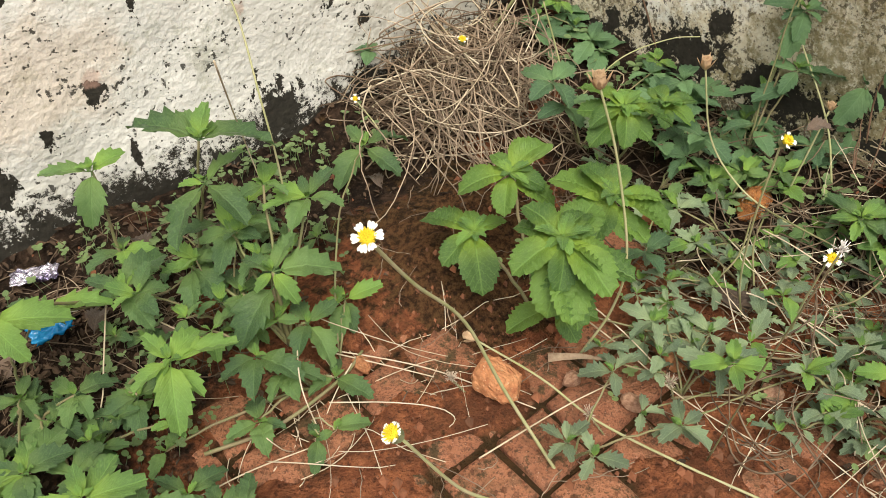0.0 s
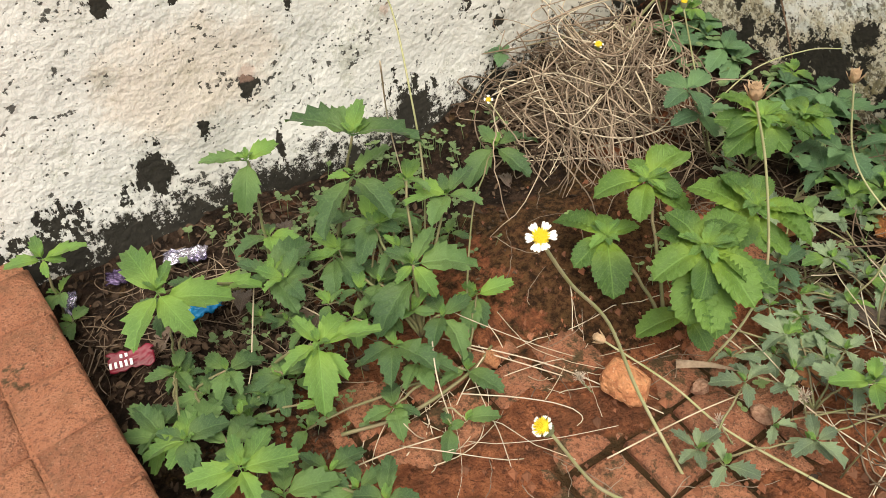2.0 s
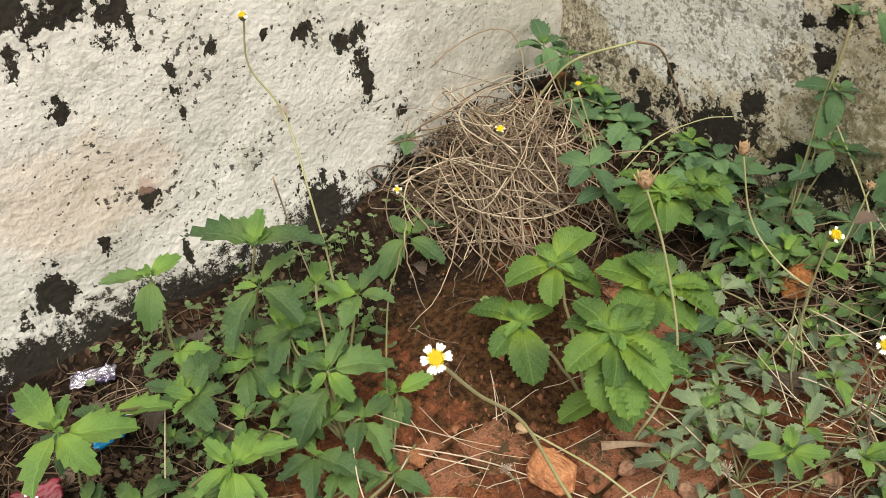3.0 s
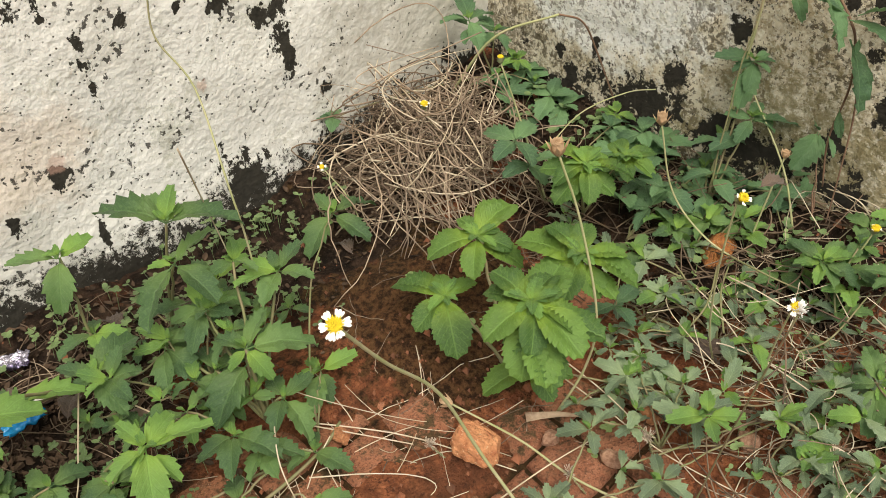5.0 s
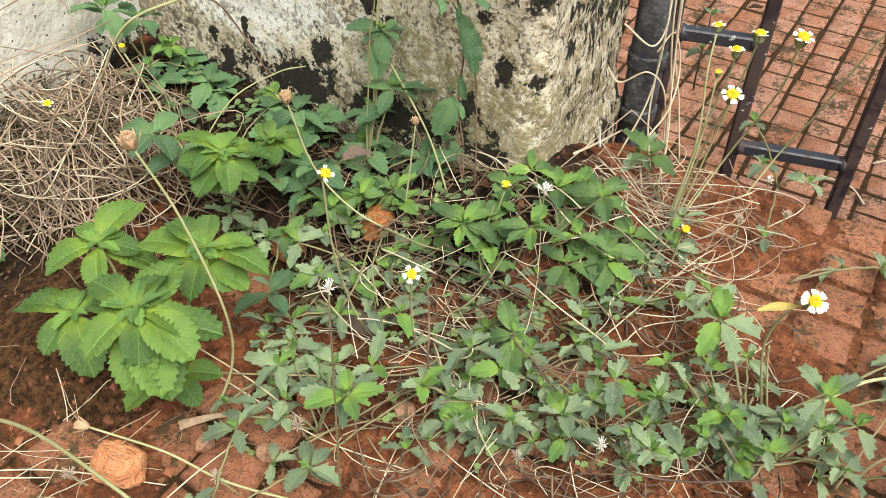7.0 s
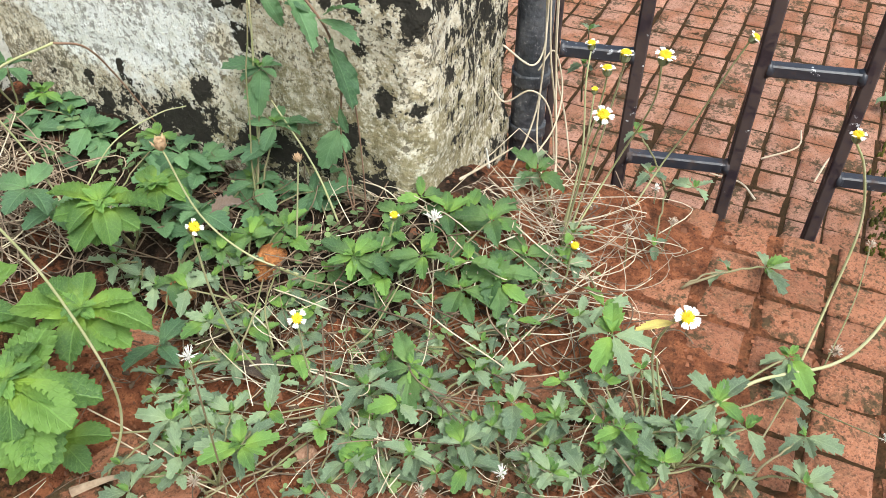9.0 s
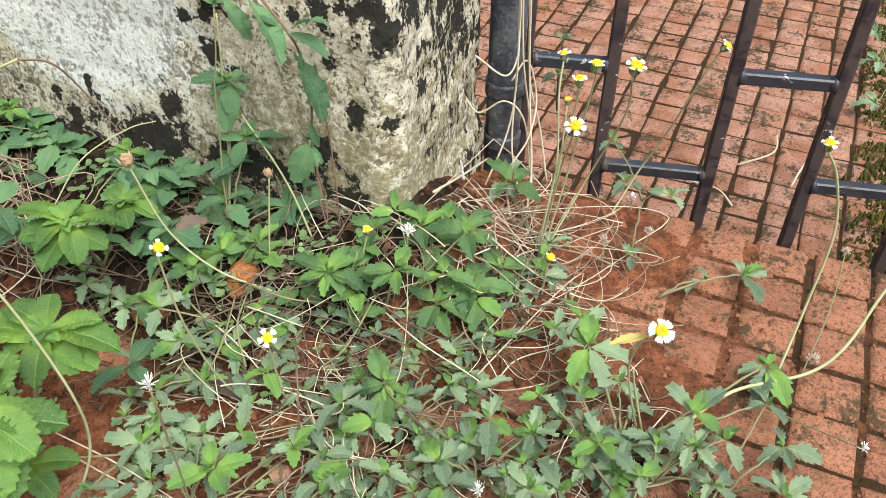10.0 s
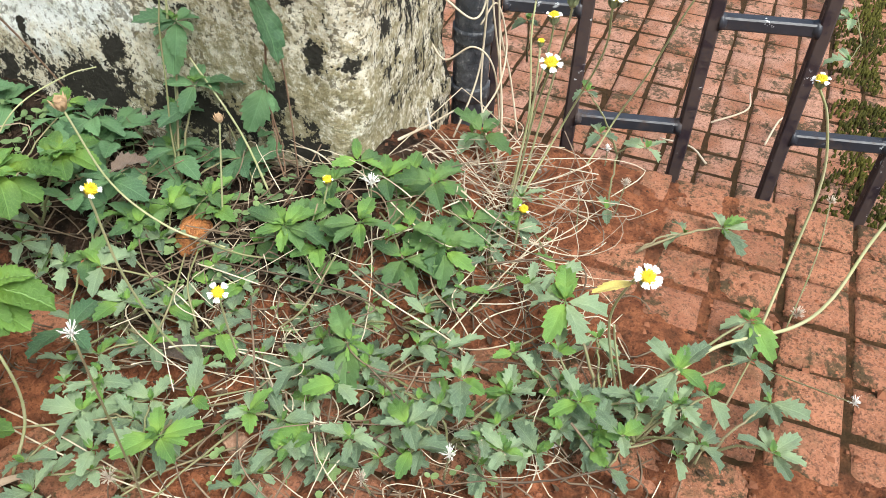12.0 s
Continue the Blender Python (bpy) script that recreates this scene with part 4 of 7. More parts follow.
sprig(plant, "coarse", (-0.066, 0.694, 0.07), (0, 0, 0.008), [(-135, 3.4), (-91, 3.2), (45, 2.6)], 1, 86, 0.0014)
sprig(plant, "coarse", (-0.067, 0.672, 0.05), (0, 0, 0.008), [(-100, 3.2), (-151, 2.6), (37, 2.5)], 1, 87, 0.0014)
plant = weed("weed", "hairy-stemmed weed with coarsely toothed green leaves", "weed", (-0.022, 0.539, 0.02), "tall weeds by the cream wall")
sprig(plant, "coarse", (-0.027, 0.457, 0.078), (0, 0, 0.008), [(39, 5, 15), (-143, 3.2), (-100, 3.6), (134, 3)], 1, 102, 0.0014)
sprig(plant, "coarse", (-0.042, 0.496, 0.06), (0, 0, 0.008), [(109, 4.2), (37, 3), (-135, 3.4)], 1, 103, 0.0014)
sprig(plant, "coarse", (0.028, 0.52, 0.06), (0, 0, 0.008), [(-3, 4), (109, 3.4), (-128, 3.2), (-82, 3)], 1, 104, 0.0014)
sprig(plant, "coarse", (0.005, 0.515, 0.05), (0, 0, 0.008), [(177, 3.4), (-71, 3.6), (52, 3)], 1, 105, 0.0014)
sprig(plant, "coarse", (0.028, 0.486, 0.04), (0, 0, 0.008), [(-135, 3.6), (9, 3.4), (98, 2.6)], 1, 106, 0.0014)
sprig(plant, "coarse", (-0.008, 0.555, 0.05), (0, 0, 0.008), [(59, 3), (177, 3.2), (-82, 3)], 1, 107, 0.0014)
plant = weed("weed", "large many-stemmed weed with toothed leaves and thick hairy stems", "weed", (0.207, 0.49, 0.015), "tall weeds by the cream wall")
whorl(plant, "coarse", (0.209, 0.495, 0.102), [(-24, 6.2, 8), (103, 1.6, 22), (-169, 2.4, -13), (-87, 3.6, -21), (109, 3.4, 20, 0.1), (21, 4.6, 22), (-163, 6.5, -15, 1.5)], 119, 0.0019)
sprig(plant, "coarse", (0.246, 0.56, 0.14), (0, 0, 0.0), [(66, 2.6, 40), (177, 3, 10), (-71, 3), (37, 3.4, 20)], 1, 120, 0.0019)
sprig(plant, "coarse", (0.209, 0.569, 0.1), (0, 0, 0.008), [(52, 4.2, 50), (-131, 5, -10), (-59, 3.4), (163, 3.4)], 1, 121, 0.0019)
sprig(plant, "coarse", (0.166, 0.572, 0.08), (0, 0, 0.008), [(-127, 5.4, -15), (156, 3.2), (-3, 3.6), (-82, 5, -10)], 1, 122, 0.0019)
sprig(plant, "coarse", (0.278, 0.541, 0.12), (0, 0, 0.008), [(15, 4.4, 20), (177, 5.2), (-71, 4.8), (-143, 5), (62, 2.6, 40), (121, 4)], 1, 123, 0.0019)
sprig(plant, "coarse", (0.19, 0.532, 0.06), (0, 0, 0.008), [(-100, 5.4, -10), (-143, 3.6), (-3, 4), (80, 4)], 1, 124, 0.0019)
sprig(plant, "coarse", (0.219, 0.469, 0.05), (0, 0, 0.008), [(-82, 5, -15), (-135, 4), (9, 4.2), (80, 3.6)], 1, 125, 0.0019)
sprig(plant, "coarse", (0.212, 0.597, 0.09), (0, 0, 0.008), [(177, 5), (-59, 5.5), (-121, 4)], 1, 126, 0.0019)
sprig(plant, "coarse", (0.244, 0.606, 0.09), (0, 0, 0.008), [(9, 5), (109, 5), (-107, 4)], 1, 127, 0.0019)
plant = weed("weed", "slender weed with pale stem and few toothed leaves", "weed", (0.235, 0.448, 0.004), "tall weeds by the cream wall")
whorl(plant, "coarse", (0.404, 0.634, 0.066), [(88, 3.6, 26, 0.1), (-13, 5.0, 16), (-77, 5.5, -17), (-169, 5.6, -17), (37, 2.1, 26)], 136, 0.001, (-0.02, -0.005, 0.03))
whorl(plant, "coarse", (0.269, 0.483, 0.036), [(-17, 4.1, 11), (161, 2.8, 1), (-141, 4.2, -17, 0.1), (-111, 3.2, -15, 0.1), (92, 2.2, 16)], 137, 0.001)
plant = weed("weed", "hairy-stemmed weed with coarsely toothed green leaves", "weed", (0.2, 0.442, 0.004), "tall weeds by the cream wall")
sprig(plant, "coarse", (0.139, 0.427, 0.02), (0, 0, 0.008), [(-111, 4.2), (177, 3.6), (73, 3.4), (-66, 3)], 1, 153, 0.0016)
sprig(plant, "coarse", (0.214, 0.424, 0.02), (0, 0, 0.008), [(-74, 5), (177, 3), (45, 2.4)], 1, 154, 0.0016)
sprig(plant, "coarse", (0.065, 0.452, 0.02), (0, 0, 0.008), [(-143, 3), (37, 2.4)], 1, 155, 0.0016)
sprig(plant, "coarse", (0.165, 0.465, 0.05), (0, 0, 0.008), [(-66, 5.6), (177, 4), (-128, 4.6), (66, 3)], 1, 156, 0.0016)
sprig(plant, "coarse", (0.147, 0.509, 0.06), (0, 0, 0.008), [(177, 4.4), (9, 4.6), (-114, 4.2)], 1, 157, 0.0016)
sprig(plant, "coarse", (0.181, 0.45, 0.03), (0, 0, 0.008), [(-100, 4), (-46, 4), (-151, 3.6)], 1, 158, 0.0016)
plant = weed("weed", "hairy-stemmed weed with coarsely toothed green leaves", "weed", (0.04, 0.409, 0.006), "tall weeds by the cream wall")
sprig(plant, "coarse", (0.059, 0.397, 0.03), (0, 0, 0.008), [(9, 4), (121, 3.6), (-135, 3.4), (-82, 3)], 1, 170, 0.0014)
sprig(plant, "coarse", (0.07, 0.369, 0.03), (0, 0, 0.008), [(-3, 3.6), (177, 4.2), (73, 3)], 1, 171, 0.0014)
sprig(plant, "coarse", (0.018, 0.393, 0.04), (0, 0, 0.008), [(-17, 5), (66, 4), (177, 4)], 1, 172, 0.0014)
sprig(plant, "coarse", (0.079, 0.337, 0.05), (0, 0, 0.008), [(52, 4.4), (-31, 3), (134, 3)], 1, 173, 0.0014)
plant = weed("weed", "hairy-stemmed weed with coarsely toothed green leaves", "weed", (-0.005, 0.578, 0.03), "tall weeds by the cream wall")
sprig(plant, "coarse", (0.007, 0.557, 0.12), (0, 0, 0.008), [(-11, 4.5), (44, 3.6), (141, 5), (-122, 4.6)], 0.78, 187, 0.0014)
sprig(plant, "coarse", (0.031, 0.572, 0.11), (0, 0, 0.008), [(-53, 4.2), (101, 4)], 0.78, 188, 0.0014)
sprig(plant, "coarse", (-0.03, 0.456, 0.08), (0, 0, 0.008), [(1, 5.2), (58, 4.6), (169, 5), (-107, 4)], 0.78, 189, 0.0014)
sprig(plant, "coarse", (-0.002, 0.44, 0.07), (0, 0, 0.008), [(30, 4.8), (-24, 5), (127, 4), (-122, 4)], 0.78, 190, 0.0014)
plant = weed("weed", "yellowing old weed leaves on a trailing stem", "weed", (0.18, 0.412, 0.004))
sprig(plant, "coarse", (0.168, 0.382, 0.018), (0, 0, 0.008), [(-125, 3.4, -10), (80, 2)], 1, 204, 0.0009, M_STALK)
sprig(plant, "coarse", (0.184, 0.382, 0.014), (0, 0, 0.008), [(-17, 3.6), (177, 2)], 1, 205, 0.0009, M_STALK)
plant = weed("leafy_shrub", "bright green leafy shrub with several whorls of scalloped leaves", "shrub", (0.415, 0.37, 0.0))
whorl(plant, "bright", (0.372, 0.313, 0.167), [(12, 4.0, 22), (92, 4.7, 22), (169, 5.1, -4), (105, 4.5, 18, 0.6), (-125, 4.4, -14), (-145, 5.5, -21, 1.2), (-91, 6.3, -10), (-64, 5.1, -3), (-60, 6.7, -1, 1.4),
                                              (-119, 6.2, -21, 1.6), (-16, 3.0, 15), (-106, 6.1, -19, 2.2), (-168, 3.9, -14, 1.4), (54, 2.3, 25), (-170, 2.0, 10), (18, 6.2, 23, 1.5)], 221, 0.0019)
whorl(plant, "bright", (0.40, 0.335, 0.05), [(156, 5.1, 3), (-50, 4.2, 4), (-106, 4.0, -5)], 222, 0.0014)
whorl(plant, "bright", (0.430, 0.432, 0.131), [(146, 5.2, 5), (13, 6.1, 24), (80, 3.2, 26), (-58, 3.7, -3), (-149, 4.3, -15), (-56, 4.9, -2, 1), (8, 2.1, 13)], 223, 0.0017)
whorl(plant, "bright", (0.388, 0.435, 0.081), [(111, 5.7, 19), (56, 3.0, 27), (-175, 4.5, -7), (-124, 6.3, -15), (-13, 3.9, 13), (177, 1.7, 20)], 224, 0.0017)
whorl(plant, "bright", (0.463, 0.337, 0.145), [(82, 4.9, 24), (30, 3.9, 27), (101, 6.7, 18, 1), (-60, 5.8, 0), (-41, 4.5, 8), (-161, 4.6, -14), (-112, 3.8, -14, 0.8), (140, 4.2, 4, 0.5), (-86, 4.5, -8, 1.5)], 225, 0.0017)
plant = weed("leafy_shrub", "bright green leafy shrub seedling behind the larger one", "shrub", (0.628, 0.462, 0.03))
whorl(plant, "bright", (0.580, 0.427, 0.140), [(105, 5.6, 22), (157, 3.9, 0), (19, 3.3, 27), (-50, 5.6, 0), (-120, 4.2, -19), (177, 4.5, -8, 1), (-79, 3.9, -11, 1), (120, 4.9, 16, 1.2), (-166, 3.0, -13, 1.5), (-11, 3.8, 10, 0.5)], 238, 0.0016)
whorl(plant, "bright", (0.648, 0.425, 0.115), [(-20, 4.0, 10), (-75, 3.8, 0), (60, 3.4, 25), (160, 3.0, 5), (-140, 3.0, -10)], 239, 0.0013)
plant = weed("weed", "dark green weed under the dry grass with a long bud stalk", "weed", (0.61, 0.502, 0.04))
sprig(plant, "vine", (0.581, 0.525, 0.125), (0, 0, 0.008), [(99, 4.2), (-110, 4.6), (-175, 3.4), (10, 4), (49, 2.4)], 1, 255, 0.0011)
sprig(plant, "vine", (0.588, 0.507, 0.1), (0, 0, 0.008), [(-117, 4), (167, 3.4), (-27, 4)], 1, 256, 0.0011)
sprig(plant, "vine", (0.72, 0.5, 0.09), (0, 0, 0.008), [(49, 3), (167, 3), (-92, 3.6), (-13, 2.6)], 1, 257, 0.0011)
plant = weed("weed", "weed sprouting high in the corner behind dry grass", "weed", (0.719, 0.695, 0.09))
whorl(plant, "vine", (0.683, 0.698, 0.176), [(172, 4.4, 22), (70, 4.2, 48), (5, 4.4, 6), (-105, 4.0, -30), (-40, 3.2, 0, 0.6), (125, 3.0, 30, 0.6), (-150, 2.8, -10, 1.0)], 272, 0.0011, young="vine")
whorl(plant, "vine", (0.722, 0.692, 0.148), [(5, 3.4, 0), (85, 3.2, 40), (-170, 3.2, -5), (-80, 2.8, -20), (-30, 2.6, -10, 0.8), (140, 2.6, 15, 0.5)], 273, 0.0010, young="vine")
whorl(plant, "vine", (0.738, 0.668, 0.112), [(-81, 2.4, -10), (170, 2.6, 10), (15, 2.4, 15), (80, 2.2, 30), (-140, 2.0, 0)], 274, 0.0009)
whorl(plant, "vine", (0.705, 0.672, 0.098), [(-120, 2.2, 10), (150, 2.4, 5), (-30, 2.2, 5), (60, 2.0, 30)], 276, 0.0009, young="vine")
whorl(plant, "vine", (0.742, 0.640, 0.085), [(-100, 2.4, 0), (-20, 2.0, 10), (160, 2.2, 10), (80, 1.8, 30)], 277, 0.0009, young="vine")
sprig(plant, "vine", (0.497, 0.746, 0.1), (0, 0, 0.008), [(49, 3.2), (-131, 3), (139, 2.6)], 1, 275, 0.0009)
plant = weed("climbing_weed", "tall thin weed climbing up the mouldy pillar", "weed", (0.712, 0.356, 0.05))
sprig(plant, "vine", (0.767, 0.367, 0.285), (-0.004, 0.002, 0), [(74, 2.4, 20), (-25, 2.4, 20), (142, 3.4, 0, 19.6), (-106, 3.6, 0, 20.5), (-38, 3, 10, 20), (-166, 3.8, -5, 22.5), (-126, 3.6, -5, 23), (100, 3, 5, 23)], 1, 289, 0.0011)
whorl(plant, "vine", (0.766, 0.363, 0.205), [(116, 4.2, 14), (-60, 2.2, 20), (-143, 3.4, -32), (-162, 4.6, -36, 0.4), (-107, 2.4, 5), (154, 2.6, -4), (-20, 2.0, 40)], 290, 0.0011, young="vine")
whorl(plant, "vine", (0.752, 0.345, 0.15), [(115, 3.0, 14), (-45, 2.4, 9), (-52, 5.6, 5, 0.2), (18, 2.7, 33), (-66, 2.8, -2), (-172, 3.2, -25), (149, 4.6, -5, 2.0)], 292, 0.0011, young="vine")
sprig(plant, "vine", (0.748, 0.303, 0.08), (0, 0, 0.008), [(107, 3.2), (12, 2.8, 40), (-58, 4), (-177, 4.2, -5), (-134, 3.4)], 0.84, 291, 0.0011)
whorl(plant, "vine", (0.752, 0.376, 0.112), [(130, 3.4, -5), (-50, 3.0, 0), (-150, 2.6, -15)], 293, 0.0010, young="vine")
whorl(plant, "vine", (0.745, 0.384, 0.072), [(100, 3.0, 10), (-80, 2.8, 0), (-160, 3.2, -10), (20, 2.4, 30)], 294, 0.0010, young="vine")
stem_part(plant, [p - plant.location for p in bent([(0.742, 0.375, 0.067), (0.752, 0.37, 0.13), (0.762, 0.37, 0.199), (0.766, 0.368, 0.242), (0.767, 0.366, 0.277)], 6)], 0.0015, 0.0010, M_STALK, hairs=40, rng=random.Random(295))
plant = weed("weed", "small bright weed at the mouldy foot of the pillar", "weed", (0.748, 0.514, 0.04))
whorl(plant, "vine", (0.750, 0.514, 0.088), [(120, 2.6, 20), (40, 2.2, 35), (-60, 2.6, 0), (-140, 2.8, -10), (170, 2.4, 10)], 296, 0.0010)
plant = weed("hanging_weed", "drooping weed with long smooth leaves beside the pillar", "weed", (0.74, 0.249, 0.05))
sprig(plant, "vine", (0.777, 0.284, 0.15), (0, 0, 0.008), [(-156, 4.4, -40), (17, 3, 20), (-106, 2.6, -40)], 1, 306, 0.0009, M_BROWN_STEM)
sprig(plant, "vine", (0.786, 0.277, 0.1), (0, 0, 0.008), [(-163, 3, -30), (24, 2.6, 10), (142, 2.4)], 1, 307, 0.0009, M_BROWN_STEM)
plant = weed("creeping_weed", "bushy creeping weed with toothed leaves below the pillar", "weed", (0.683, 0.16, 0.02), "creeping weeds on the bricks")
whorl(plant, "coarse", (0.688, 0.142, 0.099), [(4, 3.0, 23), (-82, 3.4, -1, 0.1), (-164, 2.6, -18), (119, 3.3, 6, 0.1), (153, 3.2, -5, 0.2), (-63, 1.7, 6)], 323, 0.0013)
whorl(plant, "coarse", (0.665, 0.205, 0.09), [(88, 4.0, 18, 0.1), (-7, 2.7, 25), (136, 2.8, 2), (-77, 4.2, -1, 0.1), (-163, 2.7, -17), (-36, 3.7, 13)], 324, 0.0013)
sprig(plant, "coarse", (0.762, 0.103, 0.1), (0, 0, 0.008), [(-25, 4.4), (93, 5), (-145, 4.2), (-106, 3)], 0.92, 325, 0.0013)
sprig(plant, "coarse", (0.719, 0.108, 0.08), (0, 0, 0.008), [(-94, 4.4), (142, 3.4), (24, 3)], 0.92, 326, 0.0013)
whorl(plant, "coarse", (0.722, 0.075, 0.06), [(-44, 2.6, 14), (28, 4.1, 24, 0.1), (-110, 3.6, -6), (135, 2.5, -2), (-159, 3.4, -12, 0.1), (83, 4.6, 15, 0.3)], 327, 0.0013)
sprig(plant, "coarse", (0.714, 0.192, 0.09), (0, 0, 0.008), [(31, 3.6), (175, 3.6), (-117, 3), (-38, 3)], 0.92, 328, 0.0013)
sprig(plant, "coarse", (0.672, 0.177, 0.07), (0, 0, 0.008), [(-149, 4), (142, 3.6), (-38, 3.6)], 0.92, 329, 0.0013)
plant = weed("creeping_weed", "creeping weed with dull green deeply lobed leaves", "weed", (0.57, 0.18, 0.012), "creeping weeds on the bricks")
whorl(plant, "coarse", (0.589, 0.105, 0.06), [(42, 3.9, 30, 0.1), (-166, 5.3, -18), (-87, 1.8, -2), (126, 3.0, 4, 0.1), (-73, 1.0, 4), (-147, 2.2, -12)], 340, 0.0013)
sprig(plant, "lobed", (0.575, 0.15, 0.03), (0, 0, 0.008), [(142, 3.4), (-134, 3), (3, 3)], 0.86, 341, 0.0013)
sprig(plant, "lobed", (0.547, 0.153, 0.02), (0, 0, 0.008), [(-170, 3), (-38, 3.4), (74, 2.6)], 0.86, 342, 0.0013)
plant = weed("creeping_weed", "creeping weed with toothed leaves beside a white daisy", "weed", (0.654, -0.094, 0.01), "creeping weeds on the bricks")
whorl(plant, "lobed", (0.694, -0.046, 0.07), [(13, 3.6, 28), (-77, 3.8, 7, 0.1), (176, 4.2, -11), (100, 3.0, 6, 0.1), (-140, 4.4, -13), (54, 2.1, 17)], 357, 0.0013)
sprig(plant, "lobed", (0.701, -0.078, 0.03), (0, 0, 0.008), [(-117, 3.4), (142, 3.4), (3, 2.6)], 0.86, 358, 0.0013)
sprig(plant, "lobed", (0.688, -0.094, 0.02), (0, 0, 0.008), [(-106, 3), (-170, 3), (24, 3)], 0.86, 359, 0.0013)
plant = weed("creeping_weed", "creeping weed trailing over the brick paving", "weed", (0.636, -0.099, 0.01), "creeping weeds on the bricks")
whorl(plant, "lobed", (0.675, -0.148, 0.05), [(55, 3.6, 13, 0.1), (-30, 4.0, 17, 0.1), (-108, 2.8, 3), (164, 4.1, -6, 0.1), (-7, 2.5, 22), (-29, 2.4, 13)], 374, 0.0013)
sprig(plant, "lobed", (0.646, -0.11, 0.02), (0, 0, 0.008), [(74, 3), (-149, 3.6), (-25, 2.8)], 0.86, 375, 0.0013)
whorl(plant, "lobed", (0.786, -0.202, 0.02), [(112, 2.7, 2, 0.1), (50, 1.5, 16), (-146, 4.2, -1), (-103, 1.6, 5), (175, 4.6, -3)], 376, 0.0013)
sprig(plant, "lobed", (0.739, -0.208, 0.02), (0, 0, 0.008), [(129, 3), (31, 3.4), (-134, 3.4)], 0.86, 377, 0.0013)
plant = weed("creeping_weed", "thin creeping weed laid across the brick paving", "weed", (0.854, -0.084, 0.008), "creeping weeds on the bricks")
whorl(plant, "lobed", (0.908, -0.16, 0.02), [(-44, 3.3, 13), (-148, 4.7, 4), (29, 2.8, 14, 0.1), (-64, 3.0, 10, 0.1), (-148, 1.7, 6)], 391, 0.0013)
sprig(plant, "lobed", (0.887, -0.125, 0.018), (0, 0, 0.008), [(31, 3), (142, 3.4)], 0.86, 392, 0.0013)
plant = weed("creeping_weed", "creeping weed with pale green toothed tip leaves", "weed", (0.508, 0.213, 0.01), "creeping weeds on the bricks")
whorl(plant, "tip", (0.45, 0.186, 0.07), [(34, 2.4, 24), (-50, 3.3, 4), (142, 3.8, 5), (-131, 2.3, -9), (151, 1.0, 5), (-84, 2.3, -4)], 408, 0.0013)
sprig(plant, "lobed", (0.502, 0.199, 0.045), (0, 0, 0.008), [(23, 4.6, 50), (155, 3), (-106, 3)], 0.86, 409, 0.0013)
sprig(plant, "lobed", (0.489, 0.249, 0.03), (0, 0, 0.008), [(31, 3.4), (142, 4), (-117, 3.4), (-38, 3.6)], 0.86, 410, 0.0013)
plant = weed("creeping_weed", "creeping weed trailing over the brick paving", "weed", (0.641, -0.191, 0.008), "creeping weeds on the bricks")
sprig(plant, "lobed", (0.688, -0.226, 0.03), (0, 0, 0.008), [(-94, 4.4), (142, 3.6), (31, 2.8), (-156, 3)], 0.86, 425, 0.0013)
sprig(plant, "lobed", (0.639, -0.232, 0.03), (0, 0, 0.008), [(-38, 4), (24, 3.4), (100, 4), (-142, 3.4), (-106, 3.6)], 0.86, 426, 0.0013)
sprig(plant, "lobed", (0.652, -0.165, 0.02), (0, 0, 0.008), [(142, 3), (-106, 3.4), (17, 3)], 0.86, 427, 0.0013)
sprig(plant, "lobed", (0.615, -0.165, 0.02), (0, 0, 0.008), [(-170, 3), (3, 3)], 0.86, 428, 0.0013)
plant = weed("creeping_weed", "creeping weed with dull green deeply lobed leaves", "weed", (0.612, -0.028, 0.008), "creeping weeds on the bricks")
sprig(plant, "lobed", (0.598, 0.011, 0.05), (0, 0, 0.008), [(-161, 4.6), (3, 3.6), (-117, 3.6), (114, 3.4), (46, 2.6)], 0.86, 442, 0.0013)
sprig(plant, "lobed", (0.581, -0.027, 0.03), (0, 0, 0.008), [(142, 3.6), (-25, 4), (-134, 3.8), (31, 3)], 0.86, 443, 0.0013)
sprig(plant, "lobed", (0.636, -0.072, 0.02), (0, 0, 0.008), [(31, 3.4), (-38, 3.4), (142, 3.4), (-134, 3)], 0.86, 444, 0.0013)
sprig(plant, "lobed", (0.593, -0.093, 0.03), (0, 0, 0.008), [(86, 3.6), (3, 3.4), (-156, 4), (-106, 3)], 0.86, 445, 0.0013)
plant = weed("creeping_weed", "creeping weed with dull green deeply lobed leaves", "weed", (0.623, 0.237, 0.012), "creeping weeds on the bricks")
sprig(plant, "lobed", (0.557, 0.207, 0.06), (0, 0, 0.008), [(-25, 3), (142, 3.4), (-134, 4), (24, 3)], 0.86, 459, 0.0013)
sprig(plant, "lobed", (0.582, 0.345, 0.06), (0, 0, 0.008), [(74, 4), (-38, 4.4), (-156, 3.6), (24, 3)], 0.86, 460, 0.0013)
sprig(plant, "lobed", (0.588, 0.268, 0.04), (0, 0, 0.008), [(3, 3.2), (142, 3), (-117, 3)], 0.86, 461, 0.0013)
sprig(plant, "lobed", (0.616, 0.261, 0.04), (0, 0, 0.008), [(-38, 3.2), (74, 3), (-142, 3)], 0.86, 462, 0.0013)
plant = weed("creeping_weed", "creeping weed with bright toothed tip leaves", "weed", (0.443, 0.217, 0.006), "creeping weeds on the bricks")
sprig(plant, "lobed", (0.459, 0.203, 0.045), (0, 0, 0.008), [(122, 5.2), (-29, 5.6), (-135, 3.8, 10), (27, 3.4, 30), (-92, 3)], 0.8, 476, 0.0012)
